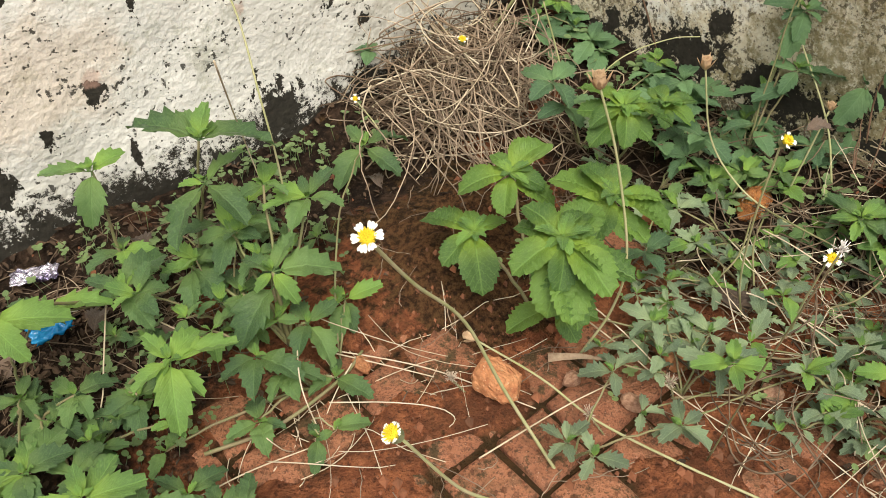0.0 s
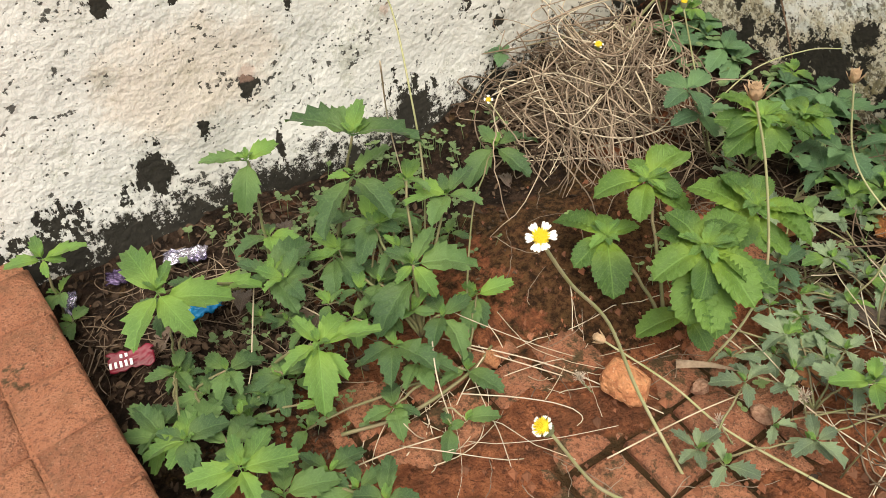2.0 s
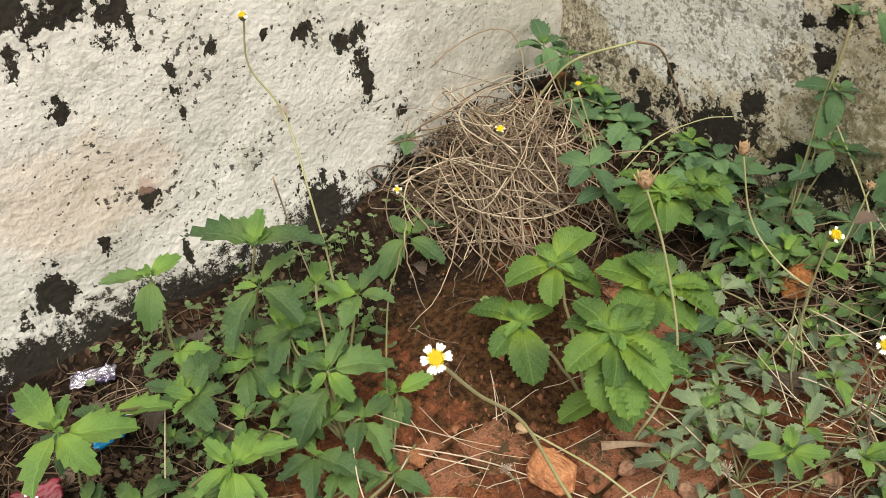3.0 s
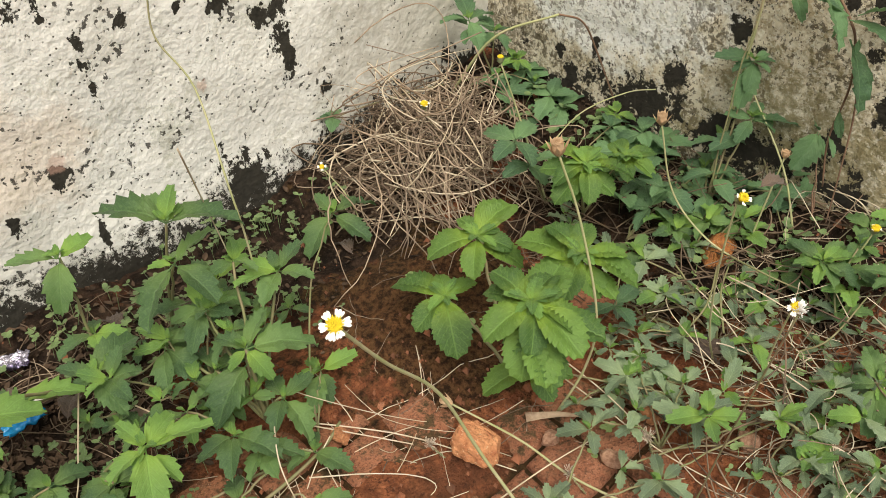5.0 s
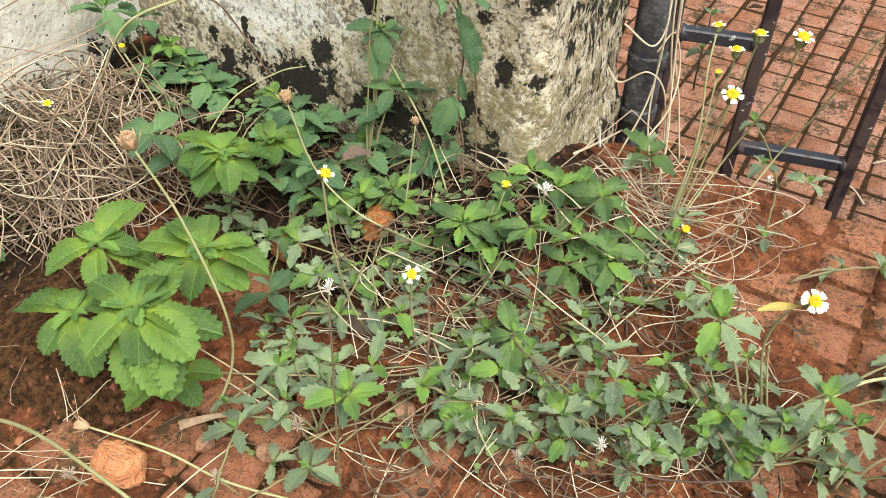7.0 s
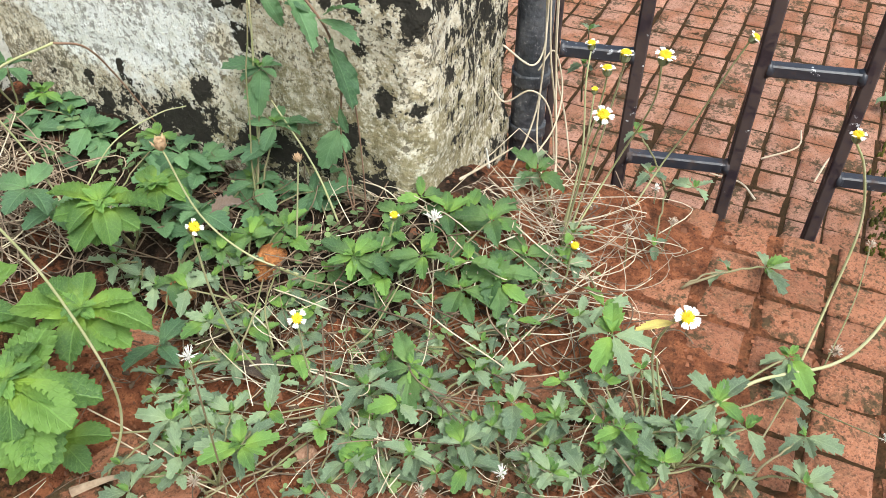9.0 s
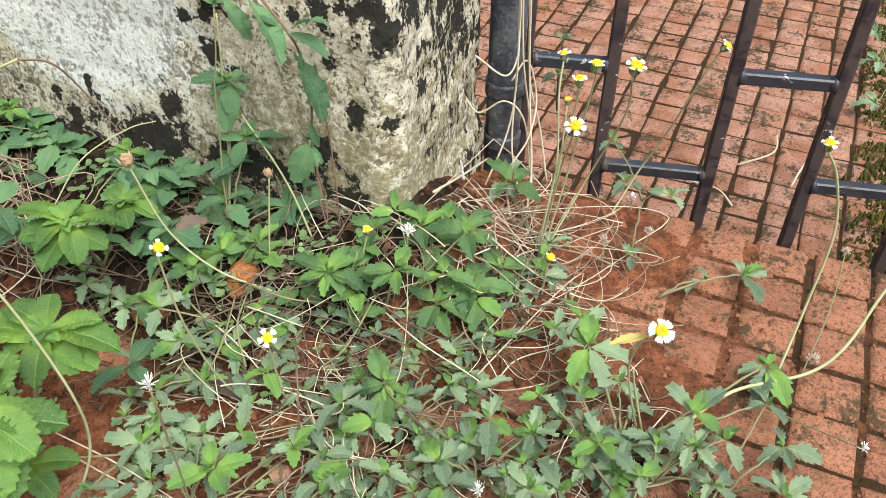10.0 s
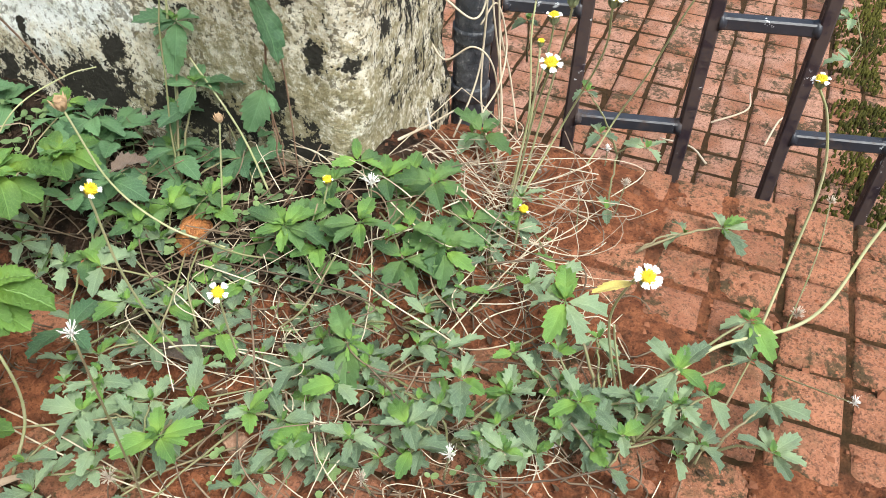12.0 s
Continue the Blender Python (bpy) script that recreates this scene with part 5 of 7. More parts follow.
sprig(plant, "lobed", (0.426, 0.238, 0.03), (0, 0, 0.008), [(167, 3.4), (-1, 3.2), (-124, 3)], 0.8, 477, 0.0012)
sprig(plant, "lobed", (0.41, 0.263, 0.03), (0, 0, 0.008), [(124, 3.4), (-13, 3.2), (49, 2.6)], 0.8, 478, 0.0012)
sprig(plant, "lobed", (0.479, 0.272, 0.03), (0, 0, 0.008), [(56, 4.2, 30), (167, 3.6), (-81, 3.8)], 0.8, 479, 0.0012)
sprig(plant, "lobed", (0.493, 0.233, 0.035), (0, 0, 0.008), [(88, 4.2), (-124, 3.6), (-1, 3.4)], 0.8, 480, 0.0012)
plant = weed("creeping_weed", "creeping weed with dull green deeply lobed leaves", "weed", (0.576, 0.248, 0.02), "creeping weeds on the bricks")
sprig(plant, "lobed", (0.529, 0.206, 0.05), (0, 0, 0.008), [(45, 4.4, 50), (179, 3.4), (-81, 3)], 0.76, 493, 0.0012)
sprig(plant, "lobed", (0.512, 0.298, 0.04), (0, 0, 0.008), [(-13, 3.4), (111, 4), (-117, 3)], 0.76, 494, 0.0012)
sprig(plant, "lobed", (0.561, 0.311, 0.05), (0, 0, 0.008), [(167, 4.4), (-81, 4.6), (27, 3.6)], 0.76, 495, 0.0012)
sprig(plant, "lobed", (0.606, 0.335, 0.06), (0, 0, 0.008), [(111, 4.2), (-13, 4), (-124, 3.6)], 0.76, 496, 0.0012)
sprig(plant, "lobed", (0.588, 0.216, 0.05), (0, 0, 0.008), [(27, 3.4), (167, 3), (-92, 3.4)], 0.76, 497, 0.0012)
sprig(plant, "lobed", (0.58, 0.261, 0.04), (0, 0, 0.008), [(70, 3.4), (-145, 3.6), (-27, 3)], 0.76, 498, 0.0012)
sprig(plant, "lobed", (0.577, 0.213, 0.03), (0, 0, 0.008), [(-27, 3.8), (153, 3.4), (-117, 3.6)], 0.76, 499, 0.0012)
plant = weed("creeping_weed", "hairy-stemmed weed with coarsely toothed green leaves", "weed", (0.699, 0.223, 0.03), "creeping weeds on the bricks")
sprig(plant, "coarse", (0.673, 0.211, 0.085), (0, 0, 0.008), [(104, 4.8), (-13, 4.6), (-124, 4), (49, 3)], 0.95, 510, 0.0012)
sprig(plant, "coarse", (0.69, 0.19, 0.08), (0, 0, 0.008), [(-1, 4.6), (167, 3.4), (-101, 4)], 0.95, 511, 0.0012)
sprig(plant, "coarse", (0.672, 0.244, 0.05), (0, 0, 0.008), [(167, 3.8), (-13, 4), (-110, 3.6)], 0.95, 512, 0.0012)
sprig(plant, "coarse", (0.658, 0.177, 0.05), (0, 0, 0.008), [(-145, 3.6), (27, 3.6), (-69, 4)], 0.95, 513, 0.0012)
sprig(plant, "coarse", (0.649, 0.259, 0.04), (0, 0, 0.008), [(-81, 3.6), (167, 3.6), (49, 3)], 0.95, 514, 0.0012)
plant = weed("creeping_weed", "creeping weed with dull green deeply lobed leaves", "weed", (0.573, 0.144, 0.01), "creeping weeds on the bricks")
sprig(plant, "lobed", (0.554, 0.131, 0.06), (0, 0, 0.008), [(52, 4), (167, 4.6), (-81, 5), (-13, 4)], 0.76, 527, 0.0012)
sprig(plant, "lobed", (0.555, 0.099, 0.05), (0, 0, 0.008), [(124, 4.4), (-124, 4.6), (27, 4)], 0.76, 528, 0.0012)
sprig(plant, "lobed", (0.57, 0.18, 0.03), (0, 0, 0.008), [(153, 3.6), (-1, 3.4), (-110, 3.6)], 0.76, 529, 0.0012)
sprig(plant, "lobed", (0.497, 0.115, 0.02), (0, 0, 0.008), [(70, 3.6), (-13, 3.6), (-145, 3.4)], 0.76, 530, 0.0012)
sprig(plant, "lobed", (0.46, 0.136, 0.02), (0, 0, 0.008), [(124, 3.4), (27, 3.4), (-92, 3.4)], 0.76, 531, 0.0012)
sprig(plant, "lobed", (0.504, 0.085, 0.02), (0, 0, 0.008), [(56, 3.6), (167, 3.4), (-69, 3.6)], 0.76, 532, 0.0012)
sprig(plant, "lobed", (0.401, 0.195, 0.02), (0, 0, 0.008), [(167, 3.6), (27, 3.4), (-92, 3.6)], 0.76, 533, 0.0012)
sprig(plant, "lobed", (0.39, 0.222, 0.02), (0, 0, 0.008), [(42, 3), (-145, 3), (-41, 3)], 0.76, 534, 0.0012)
plant = weed("creeping_weed", "dark green weed under the pillar", "weed", (0.621, 0.394, 0.04), "creeping weeds on the bricks")
sprig(plant, "vine", (0.657, 0.402, 0.07), (0, 0, 0.008), [(56, 3.4), (-170, 3.6), (-81, 3.6)], 0.95, 544, 0.0012)
sprig(plant, "vine", (0.716, 0.39, 0.06), (0, 0, 0.008), [(42, 3), (167, 3.6), (-92, 3.4)], 0.95, 545, 0.0012)
sprig(plant, "vine", (0.762, 0.385, 0.07), (0, 0, 0.008), [(49, 3.6), (167, 3.4), (-110, 3.6)], 0.95, 546, 0.0012)
sprig(plant, "vine", (0.722, 0.312, 0.05), (0, 0, 0.008), [(27, 3.4), (139, 3.6), (-110, 3.4)], 0.95, 547, 0.0012)
sprig(plant, "vine", (0.68, 0.342, 0.05), (0, 0, 0.008), [(111, 3.4), (-13, 3.4)], 0.95, 548, 0.0012)
sprig(plant, "vine", (0.773, 0.283, 0.06), (0, 0, 0.008), [(49, 3.6), (167, 3.4), (-81, 3.4)], 0.95, 549, 0.0012)
sprig(plant, "vine", (0.519, 0.331, 0.05), (0, 0, 0.008), [(-1, 3.8), (167, 4), (-110, 3.4)], 0.95, 550, 0.0012)
plant = weed("creeping_weed", "creeping weed with dull green deeply lobed leaves", "weed", (0.322, 0.238, 0.0), "creeping weeds on the bricks")
sprig(plant, "lobed", (0.315, 0.239, 0.03), (0, 0, 0.008), [(-3, 3.6), (109, 3.4), (-121, 3), (52, 2.6), (-171, 3)], 0.9, 561, 0.0012)
sprig(plant, "lobed", (0.322, 0.215, 0.03), (0, 0, 0.008), [(-59, 3.6), (66, 3), (-160, 3)], 0.9, 562, 0.0012)
sprig(plant, "lobed", (0.398, 0.188, 0.03), (0, 0, 0.008), [(52, 3.4), (177, 3.6), (-82, 3.4), (-3, 3)], 0.9, 563, 0.0012)
sprig(plant, "lobed", (0.391, 0.258, 0.04), (0, 0, 0.008), [(-3, 3.4), (134, 3.6), (-128, 2.8), (59, 2.6)], 0.9, 564, 0.0012)
plant = weed("weed", "low dark green weed growth under taller stems", "weed", (0.014, 0.541, 0.008), "tall weeds by the cream wall")
rosettes(plant, "coarse", [(-0.003, 0.59), (0.059, 0.546), (0.027, 0.475), (-0.031, 0.516)], 4, (0.02, 0.05), (2.0, 3.6), 0.8, 39)
plant = weed("weed", "low dark green weed growth under taller stems", "weed", (0.133, 0.578, 0.008), "tall weeds by the cream wall")
rosettes(plant, "coarse", [(0.108, 0.64), (0.194, 0.579), (0.149, 0.5), (0.069, 0.556)], 3, (0.02, 0.05), (2.0, 3.6), 0.8, 40)
plant = weed("weed", "low dark green weed growth under taller stems", "weed", (0.211, 0.531, 0.008), "tall weeds by the cream wall")
rosettes(plant, "coarse", [(0.192, 0.6), (0.279, 0.538), (0.219, 0.45), (0.14, 0.506)], 4, (0.02, 0.05), (2.0, 3.6), 0.8, 41)
plant = weed("weed", "low dark green weed growth under taller stems", "weed", (0.127, 0.673, 0.008), "tall weeds by the cream wall")
rosettes(plant, "coarse", [(0.107, 0.727), (0.178, 0.676), (0.139, 0.598), (0.072, 0.646)], 3, (0.02, 0.05), (2.0, 3.6), 0.8, 42)
plant = weed("weed", "low dark green weed growth under taller stems", "weed", (0.21, 0.635, 0.008), "tall weeds by the cream wall")
rosettes(plant, "coarse", [(0.187, 0.693), (0.268, 0.634), (0.222, 0.558), (0.146, 0.613)], 3, (0.02, 0.05), (2.0, 3.6), 0.8, 43)
plant = weed("weed", "low dark green weed growth under taller stems", "weed", (0.288, 0.602, 0.008), "tall weeds by the cream wall")
rosettes(plant, "coarse", [(0.268, 0.658), (0.345, 0.602), (0.293, 0.528), (0.221, 0.579)], 3, (0.02, 0.05), (2.0, 3.6), 0.8, 44)
plant = weed("weed", "low dark green weed growth under taller stems", "weed", (-0.047, 0.523, 0.008), "tall weeds by the cream wall")
rosettes(plant, "coarse", [(-0.043, 0.569), (-0.018, 0.551), (-0.051, 0.462), (-0.075, 0.478)], 2, (0.02, 0.05), (2.0, 3.6), 0.8, 45)
plant = weed("creeping_weed", "pale weed at the mossy edge of the paving", "weed", (1.853, -0.349, -0.195), "creeping weeds on the bricks")
sprig(plant, "lobed", (1.973, -0.306, -0.15), (0, 0, 0.008), [(142, 5), (73, 4.4), (24, 4), (-170, 4)], 1.1, 697, 0.0012)
sprig(plant, "lobed", (1.868, -0.318, -0.16), (0, 0, 0.008), [(114, 4.6), (174, 4.4), (45, 4)], 1.1, 698, 0.0012)
sprig(plant, "lobed", (1.715, -0.323, -0.17), (0, 0, 0.008), [(99, 4.4), (165, 4), (31, 4)], 1.1, 699, 0.0012)
plant = weed("weed", "toothed weed growing at the foot of the pillar arris", "weed", (0.774, 0.178, 0.06))
sprig(plant, "coarse", (0.769, 0.184, 0.098), (0, 0, 0.008), [(142, 3.2), (31, 2.6, 40), (-107, 3.4), (-38, 3)], 1, 714, 0.0011)
sprig(plant, "coarse", (0.765, 0.153, 0.09), (0, 0, 0.008), [(-26, 3.8), (99, 3.2), (-149, 3.4), (24, 3, 30)], 1, 715, 0.0011)
sprig(plant, "coarse", (0.79, 0.139, 0.08), (0, 0, 0.008), [(2, 3.4, 25), (-94, 3.4), (165, 3)], 1, 716, 0.0011)
sprig(plant, "coarse", (0.736, 0.193, 0.095), (0, 0, 0.008), [(73, 3.4), (-163, 3.4), (-26, 3)], 1, 717, 0.0011)
whorl(plant, "coarse", (0.806, 0.119, 0.066), [(-20, 4.2, 15), (60, 3.6, 25), (-100, 4.0, 0), (150, 3.8, 10), (-150, 3.2, -5, 0.8), (15, 3.0, 0, 0.8)], 718, 0.0011, young="coarse")
whorl(plant, "coarse", (0.766, 0.141, 0.072), [(-60, 4.2, 10), (30, 3.4, 30), (120, 3.6, 15), (-160, 4.0, 0), (-110, 3.4, -10, 0.8)], 719, 0.0011, young="coarse")
whorl(plant, "coarse", (0.734, 0.084, 0.062), [(-80, 4.4, 5), (10, 3.8, 15), (100, 3.6, 25), (-170, 4.0, 5), (-35, 3.4, -5, 0.8)], 720, 0.0011, young="coarse")
whorl(plant, "coarse", (0.782, 0.072, 0.048), [(-45, 3.8, 5), (45, 3.4, 20), (135, 3.4, 15), (-135, 3.6, 0)], 721, 0.0011, young="coarse")
whorl(plant, "coarse", (0.702, 0.107, 0.055), [(-90, 4.0, 5), (0, 3.6, 15), (90, 3.4, 25), (180, 3.8, 5), (-140, 3.2, -5, 0.8)], 722, 0.0011, young="coarse")
plant = weed("creeping_weed", "weed at the foot of the gate post", "weed", (0.878, 0.064, 0.008), "creeping weeds on the bricks")
sprig(plant, "lobed", (0.915, 0.119, 0.055), (0, 0, 0.008), [(-15, 5, 20), (175, 4.4), (-126, 3.4)], 0.86, 731, 0.0013)
whorl(plant, "coarse", (0.903, 0.103, 0.066), [(70, 4.6, 30), (-10, 3.4, 10), (-100, 3.6, 0), (160, 3.2, 15)], 733, 0.0011, young="coarse")
sprig(plant, "lobed", (0.805, 0.033, 0.035), (0, 0, 0.008), [(20, 3.6), (-70, 3.4), (140, 3.2)], 0.95, 734, 0.0012)
sprig(plant, "lobed", (0.761, -0.023, 0.035), (0, 0, 0.008), [(60, 3.8), (-50, 3.4), (170, 3.4), (-120, 3)], 0.95, 735, 0.0012)
sprig(plant, "lobed", (0.815, 0.029, 0.03), (0, 0, 0.008), [(-38, 3.4), (86, 3.4), (-149, 3)], 0.86, 732, 0.0013)
plant = weed("creeping_weed", "weed growing through the gate's foot", "weed", (1.017, -0.027, 0.006), "creeping weeds on the bricks")
sprig(plant, "lobed", (1.017, -0.059, 0.02), (0, 0, 0.008), [(-51, 3.4), (86, 3.6), (-134, 3.4), (17, 2.6)], 0.86, 748, 0.0013)
sprig(plant, "lobed", (1.009, -0.004, 0.03), (0, 0, 0.008), [(31, 3), (165, 3.2), (-106, 3)], 0.86, 749, 0.0013)
sprig(plant, "lobed", (0.884, -0.043, 0.025), (0, 0, 0.008), [(38, 3), (-38, 2.6), (-170, 3)], 0.86, 750, 0.0013)
sprig(plant, "lobed", (1.01, 0.018, 0.08), (0, 0, 0.008), [(17, 3), (-134, 3), (142, 2.6)], 0.86, 751, 0.0013)
plant = weed("creeping_weed", "thin weed between daisy stalks", "weed", (1.137, 0.124, 0.03), "creeping weeds on the bricks")
sprig(plant, "lobed", (1.067, 0.11, 0.12), (0, 0, 0.008), [(3, 2.6), (142, 2.8), (-134, 3)], 0.86, 765, 0.0013)
sprig(plant, "lobed", (1.078, 0.111, 0.16), (0, 0, 0.008), [(46, 2.4), (-38, 2.6)], 0.86, 766, 0.0013)
plant = weed("creeping_weed", "creeping weed with dull green deeply lobed leaves", "weed", (0.527, 0.103, 0.008), "creeping weeds on the bricks")
rosettes(plant, "lobed", [(0.528, 0.165), (0.574, 0.065), (0.512, 0.036), (0.47, 0.129)], 14, (0.016, 0.052), (1.8, 4.0), 0.86, 51)
plant = weed("creeping_weed", "creeping weed with dull green deeply lobed leaves", "weed", (0.564, 0.007, 0.008), "creeping weeds on the bricks")
rosettes(plant, "lobed", [(0.563, 0.06), (0.604, -0.03), (0.549, -0.049), (0.511, 0.036)], 14, (0.016, 0.052), (1.8, 4.0), 0.86, 52)
plant = weed("creeping_weed", "creeping weed with dull green deeply lobed leaves", "weed", (0.629, -0.08, 0.008), "creeping weeds on the bricks")
rosettes(plant, "lobed", [(0.651, -0.014), (0.698, -0.118), (0.592, -0.142), (0.549, -0.049)], 14, (0.016, 0.052), (1.8, 4.0), 0.86, 53)
plant = weed("creeping_weed", "creeping weed with dull green deeply lobed leaves", "weed", (0.665, 0.098, 0.008), "creeping weeds on the bricks")
rosettes(plant, "lobed", [(0.674, 0.181), (0.733, 0.051), (0.638, 0.015), (0.584, 0.133)], 16, (0.016, 0.052), (1.8, 4.0), 0.86, 54)
plant = weed("creeping_weed", "creeping weed with dull green deeply lobed leaves", "weed", (0.563, 0.323, 0.008), "creeping weeds on the bricks")
rosettes(plant, "lobed", [(0.577, 0.394), (0.62, 0.301), (0.535, 0.242), (0.497, 0.327)], 10, (0.016, 0.052), (1.8, 4.0), 0.86, 55)
plant = weed("creeping_weed", "creeping weed with dull green deeply lobed leaves", "weed", (0.469, 0.288, 0.008), "creeping weeds on the bricks")
rosettes(plant, "lobed", [(0.484, 0.355), (0.522, 0.27), (0.444, 0.212), (0.409, 0.289)], 10, (0.016, 0.052), (1.8, 4.0), 0.86, 56)
plant = weed("creeping_weed", "creeping weed with dull green deeply lobed leaves", "weed", (0.681, 0.327, 0.008), "creeping weeds on the bricks")
rosettes(plant, "lobed", [(0.691, 0.418), (0.751, 0.287), (0.653, 0.228), (0.598, 0.347)], 12, (0.016, 0.052), (1.8, 4.0), 0.86, 57)
plant = weed("creeping_weed", "creeping weed with dull green deeply lobed leaves", "weed", (0.767, 0.044, 0.008), "creeping weeds on the bricks")
rosettes(plant, "lobed", [(0.82, 0.111), (0.856, 0.032), (0.699, -0.02), (0.668, 0.049)], 9, (0.016, 0.052), (1.8, 4.0), 0.86, 58)
plant = weed("creeping_weed", "creeping weed with dull green deeply lobed leaves", "weed", (0.633, 0.444, 0.008), "creeping weeds on the bricks")
rosettes(plant, "lobed", [(0.652, 0.528), (0.699, 0.424), (0.598, 0.347), (0.556, 0.441)], 9, (0.016, 0.052), (1.8, 4.0), 0.86, 59)
plant = weed("creeping_weed", "creeping weed with dull green deeply lobed leaves", "weed", (0.655, 0.231, 0.008), "creeping weeds on the bricks")
rosettes(plant, "lobed", [(0.676, 0.297), (0.715, 0.21), (0.618, 0.157), (0.583, 0.236)], 10, (0.016, 0.052), (1.8, 4.0), 0.86, 60)
plant = weed("creeping_weed", "creeping weed with dull green deeply lobed leaves", "weed", (0.587, 0.088, 0.008), "creeping weeds on the bricks")
rosettes(plant, "lobed", [(0.585, 0.163), (0.642, 0.039), (0.572, 0.01), (0.52, 0.126)], 12, (0.016, 0.052), (1.8, 4.0), 0.86, 61)
plant = weed("creeping_weed", "creeping weed with dull green deeply lobed leaves", "weed", (0.626, -0.131, 0.008), "creeping weeds on the bricks")
rosettes(plant, "lobed", [(0.62, -0.066), (0.673, -0.183), (0.615, -0.193), (0.565, -0.083)], 10, (0.016, 0.052), (1.8, 4.0), 0.86, 62)
plant = weed("creeping_weed", "creeping weed with dull green deeply lobed leaves", "weed", (0.793, 0.352, 0.008), "creeping weeds on the bricks")
rosettes(plant, "lobed", [(0.802, 0.428), (0.853, 0.316), (0.761, 0.264), (0.715, 0.367)], 8, (0.016, 0.052), (1.8, 4.0), 0.86, 63)
plant = weed("creeping_weed", "creeping weed with dull green deeply lobed leaves", "weed", (0.761, 0.475, 0.008), "creeping weeds on the bricks")
rosettes(plant, "lobed", [(0.779, 0.563), (0.831, 0.448), (0.723, 0.372), (0.676, 0.476)], 8, (0.016, 0.052), (1.8, 4.0), 0.86, 64)
plant = weed("weed", "dark green weed growth between shrub and pillar", "weed", (0.749, 0.663, 0.008), "")
rosettes(plant, "vine", [(0.755, 0.743), (0.806, 0.632), (0.723, 0.559), (0.676, 0.662)], 10, (0.05, 0.1), (2.6, 4.2), 1, 65)
plant = weed("weed", "low dark weeds along the pillar foot", "weed", (0.798, 0.527, 0.008), "")
rosettes(plant, "vine", [(0.8, 0.645), (0.88, 0.468), (0.773, 0.394), (0.7, 0.556)], 14, (0.035, 0.075), (1.8, 3.2), 1, 66)
plant = weed("weed", "low green weeds in front of the pillar", "weed", (0.752, 0.401, 0.008), "")
rosettes(plant, "vine", [(0.73, 0.515), (0.82, 0.316), (0.75, 0.275), (0.666, 0.462)], 12, (0.03, 0.06), (1.8, 3.0), 1, 67)

plant = weed("weed", "low toothed weeds filling in between taller stems", "weed", (0.180, 0.545, 0.01), "tall weeds by the cream wall")
rosettes(plant, "coarse", [(0.11, 0.60), (0.27, 0.58), (0.25, 0.46), (0.08, 0.49)], 11, (0.04, 0.105), (2.2, 3.8), 1, 70)
plant = weed("weed", "low toothed weeds over the humus by the brick step", "weed", (0.020, 0.500, 0.01), "tall weeds by the cream wall")
rosettes(plant, "coarse", [(-0.03, 0.54), (0.09, 0.53), (0.10, 0.43), (-0.01, 0.44)], 6, (0.02, 0.06), (1.8, 3.2), 1, 71)
plant = weed("weed", "green toothed weeds crowding the pillar foot", "weed", (0.690, 0.440, 0.03), "")
rosettes(plant, "vine", [(0.725, 0.52), (0.758, 0.443), (0.647, 0.36), (0.606, 0.433)], 9, (0.07, 0.105), (2.6, 4.2), 1, 68)
plant = weed("weed", "green toothed weeds round the orange stone", "weed", (0.650, 0.330, 0.02), "")
rosettes(plant, "coarse", [(0.668, 0.376), (0.701, 0.301), (0.63, 0.255), (0.582, 0.365)], 8, (0.05, 0.08), (2.4, 3.8), 1, 69)


# ---- daisies, buds and seed heads ----
stalk_flower("white daisy with yellow middle on a long bent stalk", [(0.308, 0.232, -0.012), (0.29, 0.285, 0.07), (0.262, 0.302, 0.16), (0.215, 0.296, 0.235), (0.178, 0.285, 0.302)], 0.0175, (-0.35, -0.45, 0.85), 6, r=0.0012, seed=1)
stalk_flower("half-closed yellow daisy on a stalk near the ground", [(0.262, 0.205, 0.0), (0.24, 0.228, 0.03), (0.205, 0.243, 0.075), (0.165, 0.253, 0.165)], 0.0195, (-0.5, 0.15, 0.8), 8, r=0.0012, seed=2, long_=0.36)
stalk_flower("closed pale bud on a long stalk lying over the bricks", [(0.44, -0.02, -0.004), (0.415, 0.08, 0.006), (0.385, 0.17, 0.006), (0.36, 0.244, 0.012), (0.349, 0.302, 0.024), (0.328, 0.366, 0.036)], 0.010, (-0.4, 0.9, 0.2), 0, True, 0.0010, 3)
stalk_flower("dried tan flower head on a tall upright stalk", [(0.41, 0.31, 0.0), (0.435, 0.301, 0.05), (0.436, 0.295, 0.12), (0.434, 0.318, 0.21), (0.424, 0.336, 0.272)], 0.0125, (-0.1, 0.1, 1), 0, True, 0.0010, 4)
stalk_flower("dried tan flower head on a curved stalk", [(0.668, 0.215, 0.02), (0.655, 0.26, 0.05), (0.637, 0.31, 0.075), (0.626, 0.351, 0.12), (0.618, 0.370, 0.196)], 0.0115, (-0.1, 0.0, 1), 0, True, 0.0009, 5)
stalk_flower("small daisy with three white petals", [(0.55, 0.235, 0.015), (0.525, 0.235, 0.08), (0.50, 0.228, 0.17), (0.486, 0.219, 0.254)], 0.0145, (-0.1, -0.6, 0.8), 4, r=0.0008, seed=6, long_=0.45)
stalk_flower("small white daisy with five petals and yellow middle", [(0.56, 0.19, 0.015), (0.545, 0.185, 0.07), (0.525, 0.172, 0.15)], 0.0155, (-0.45, -0.45, 0.8), 5, r=0.0008, seed=7)
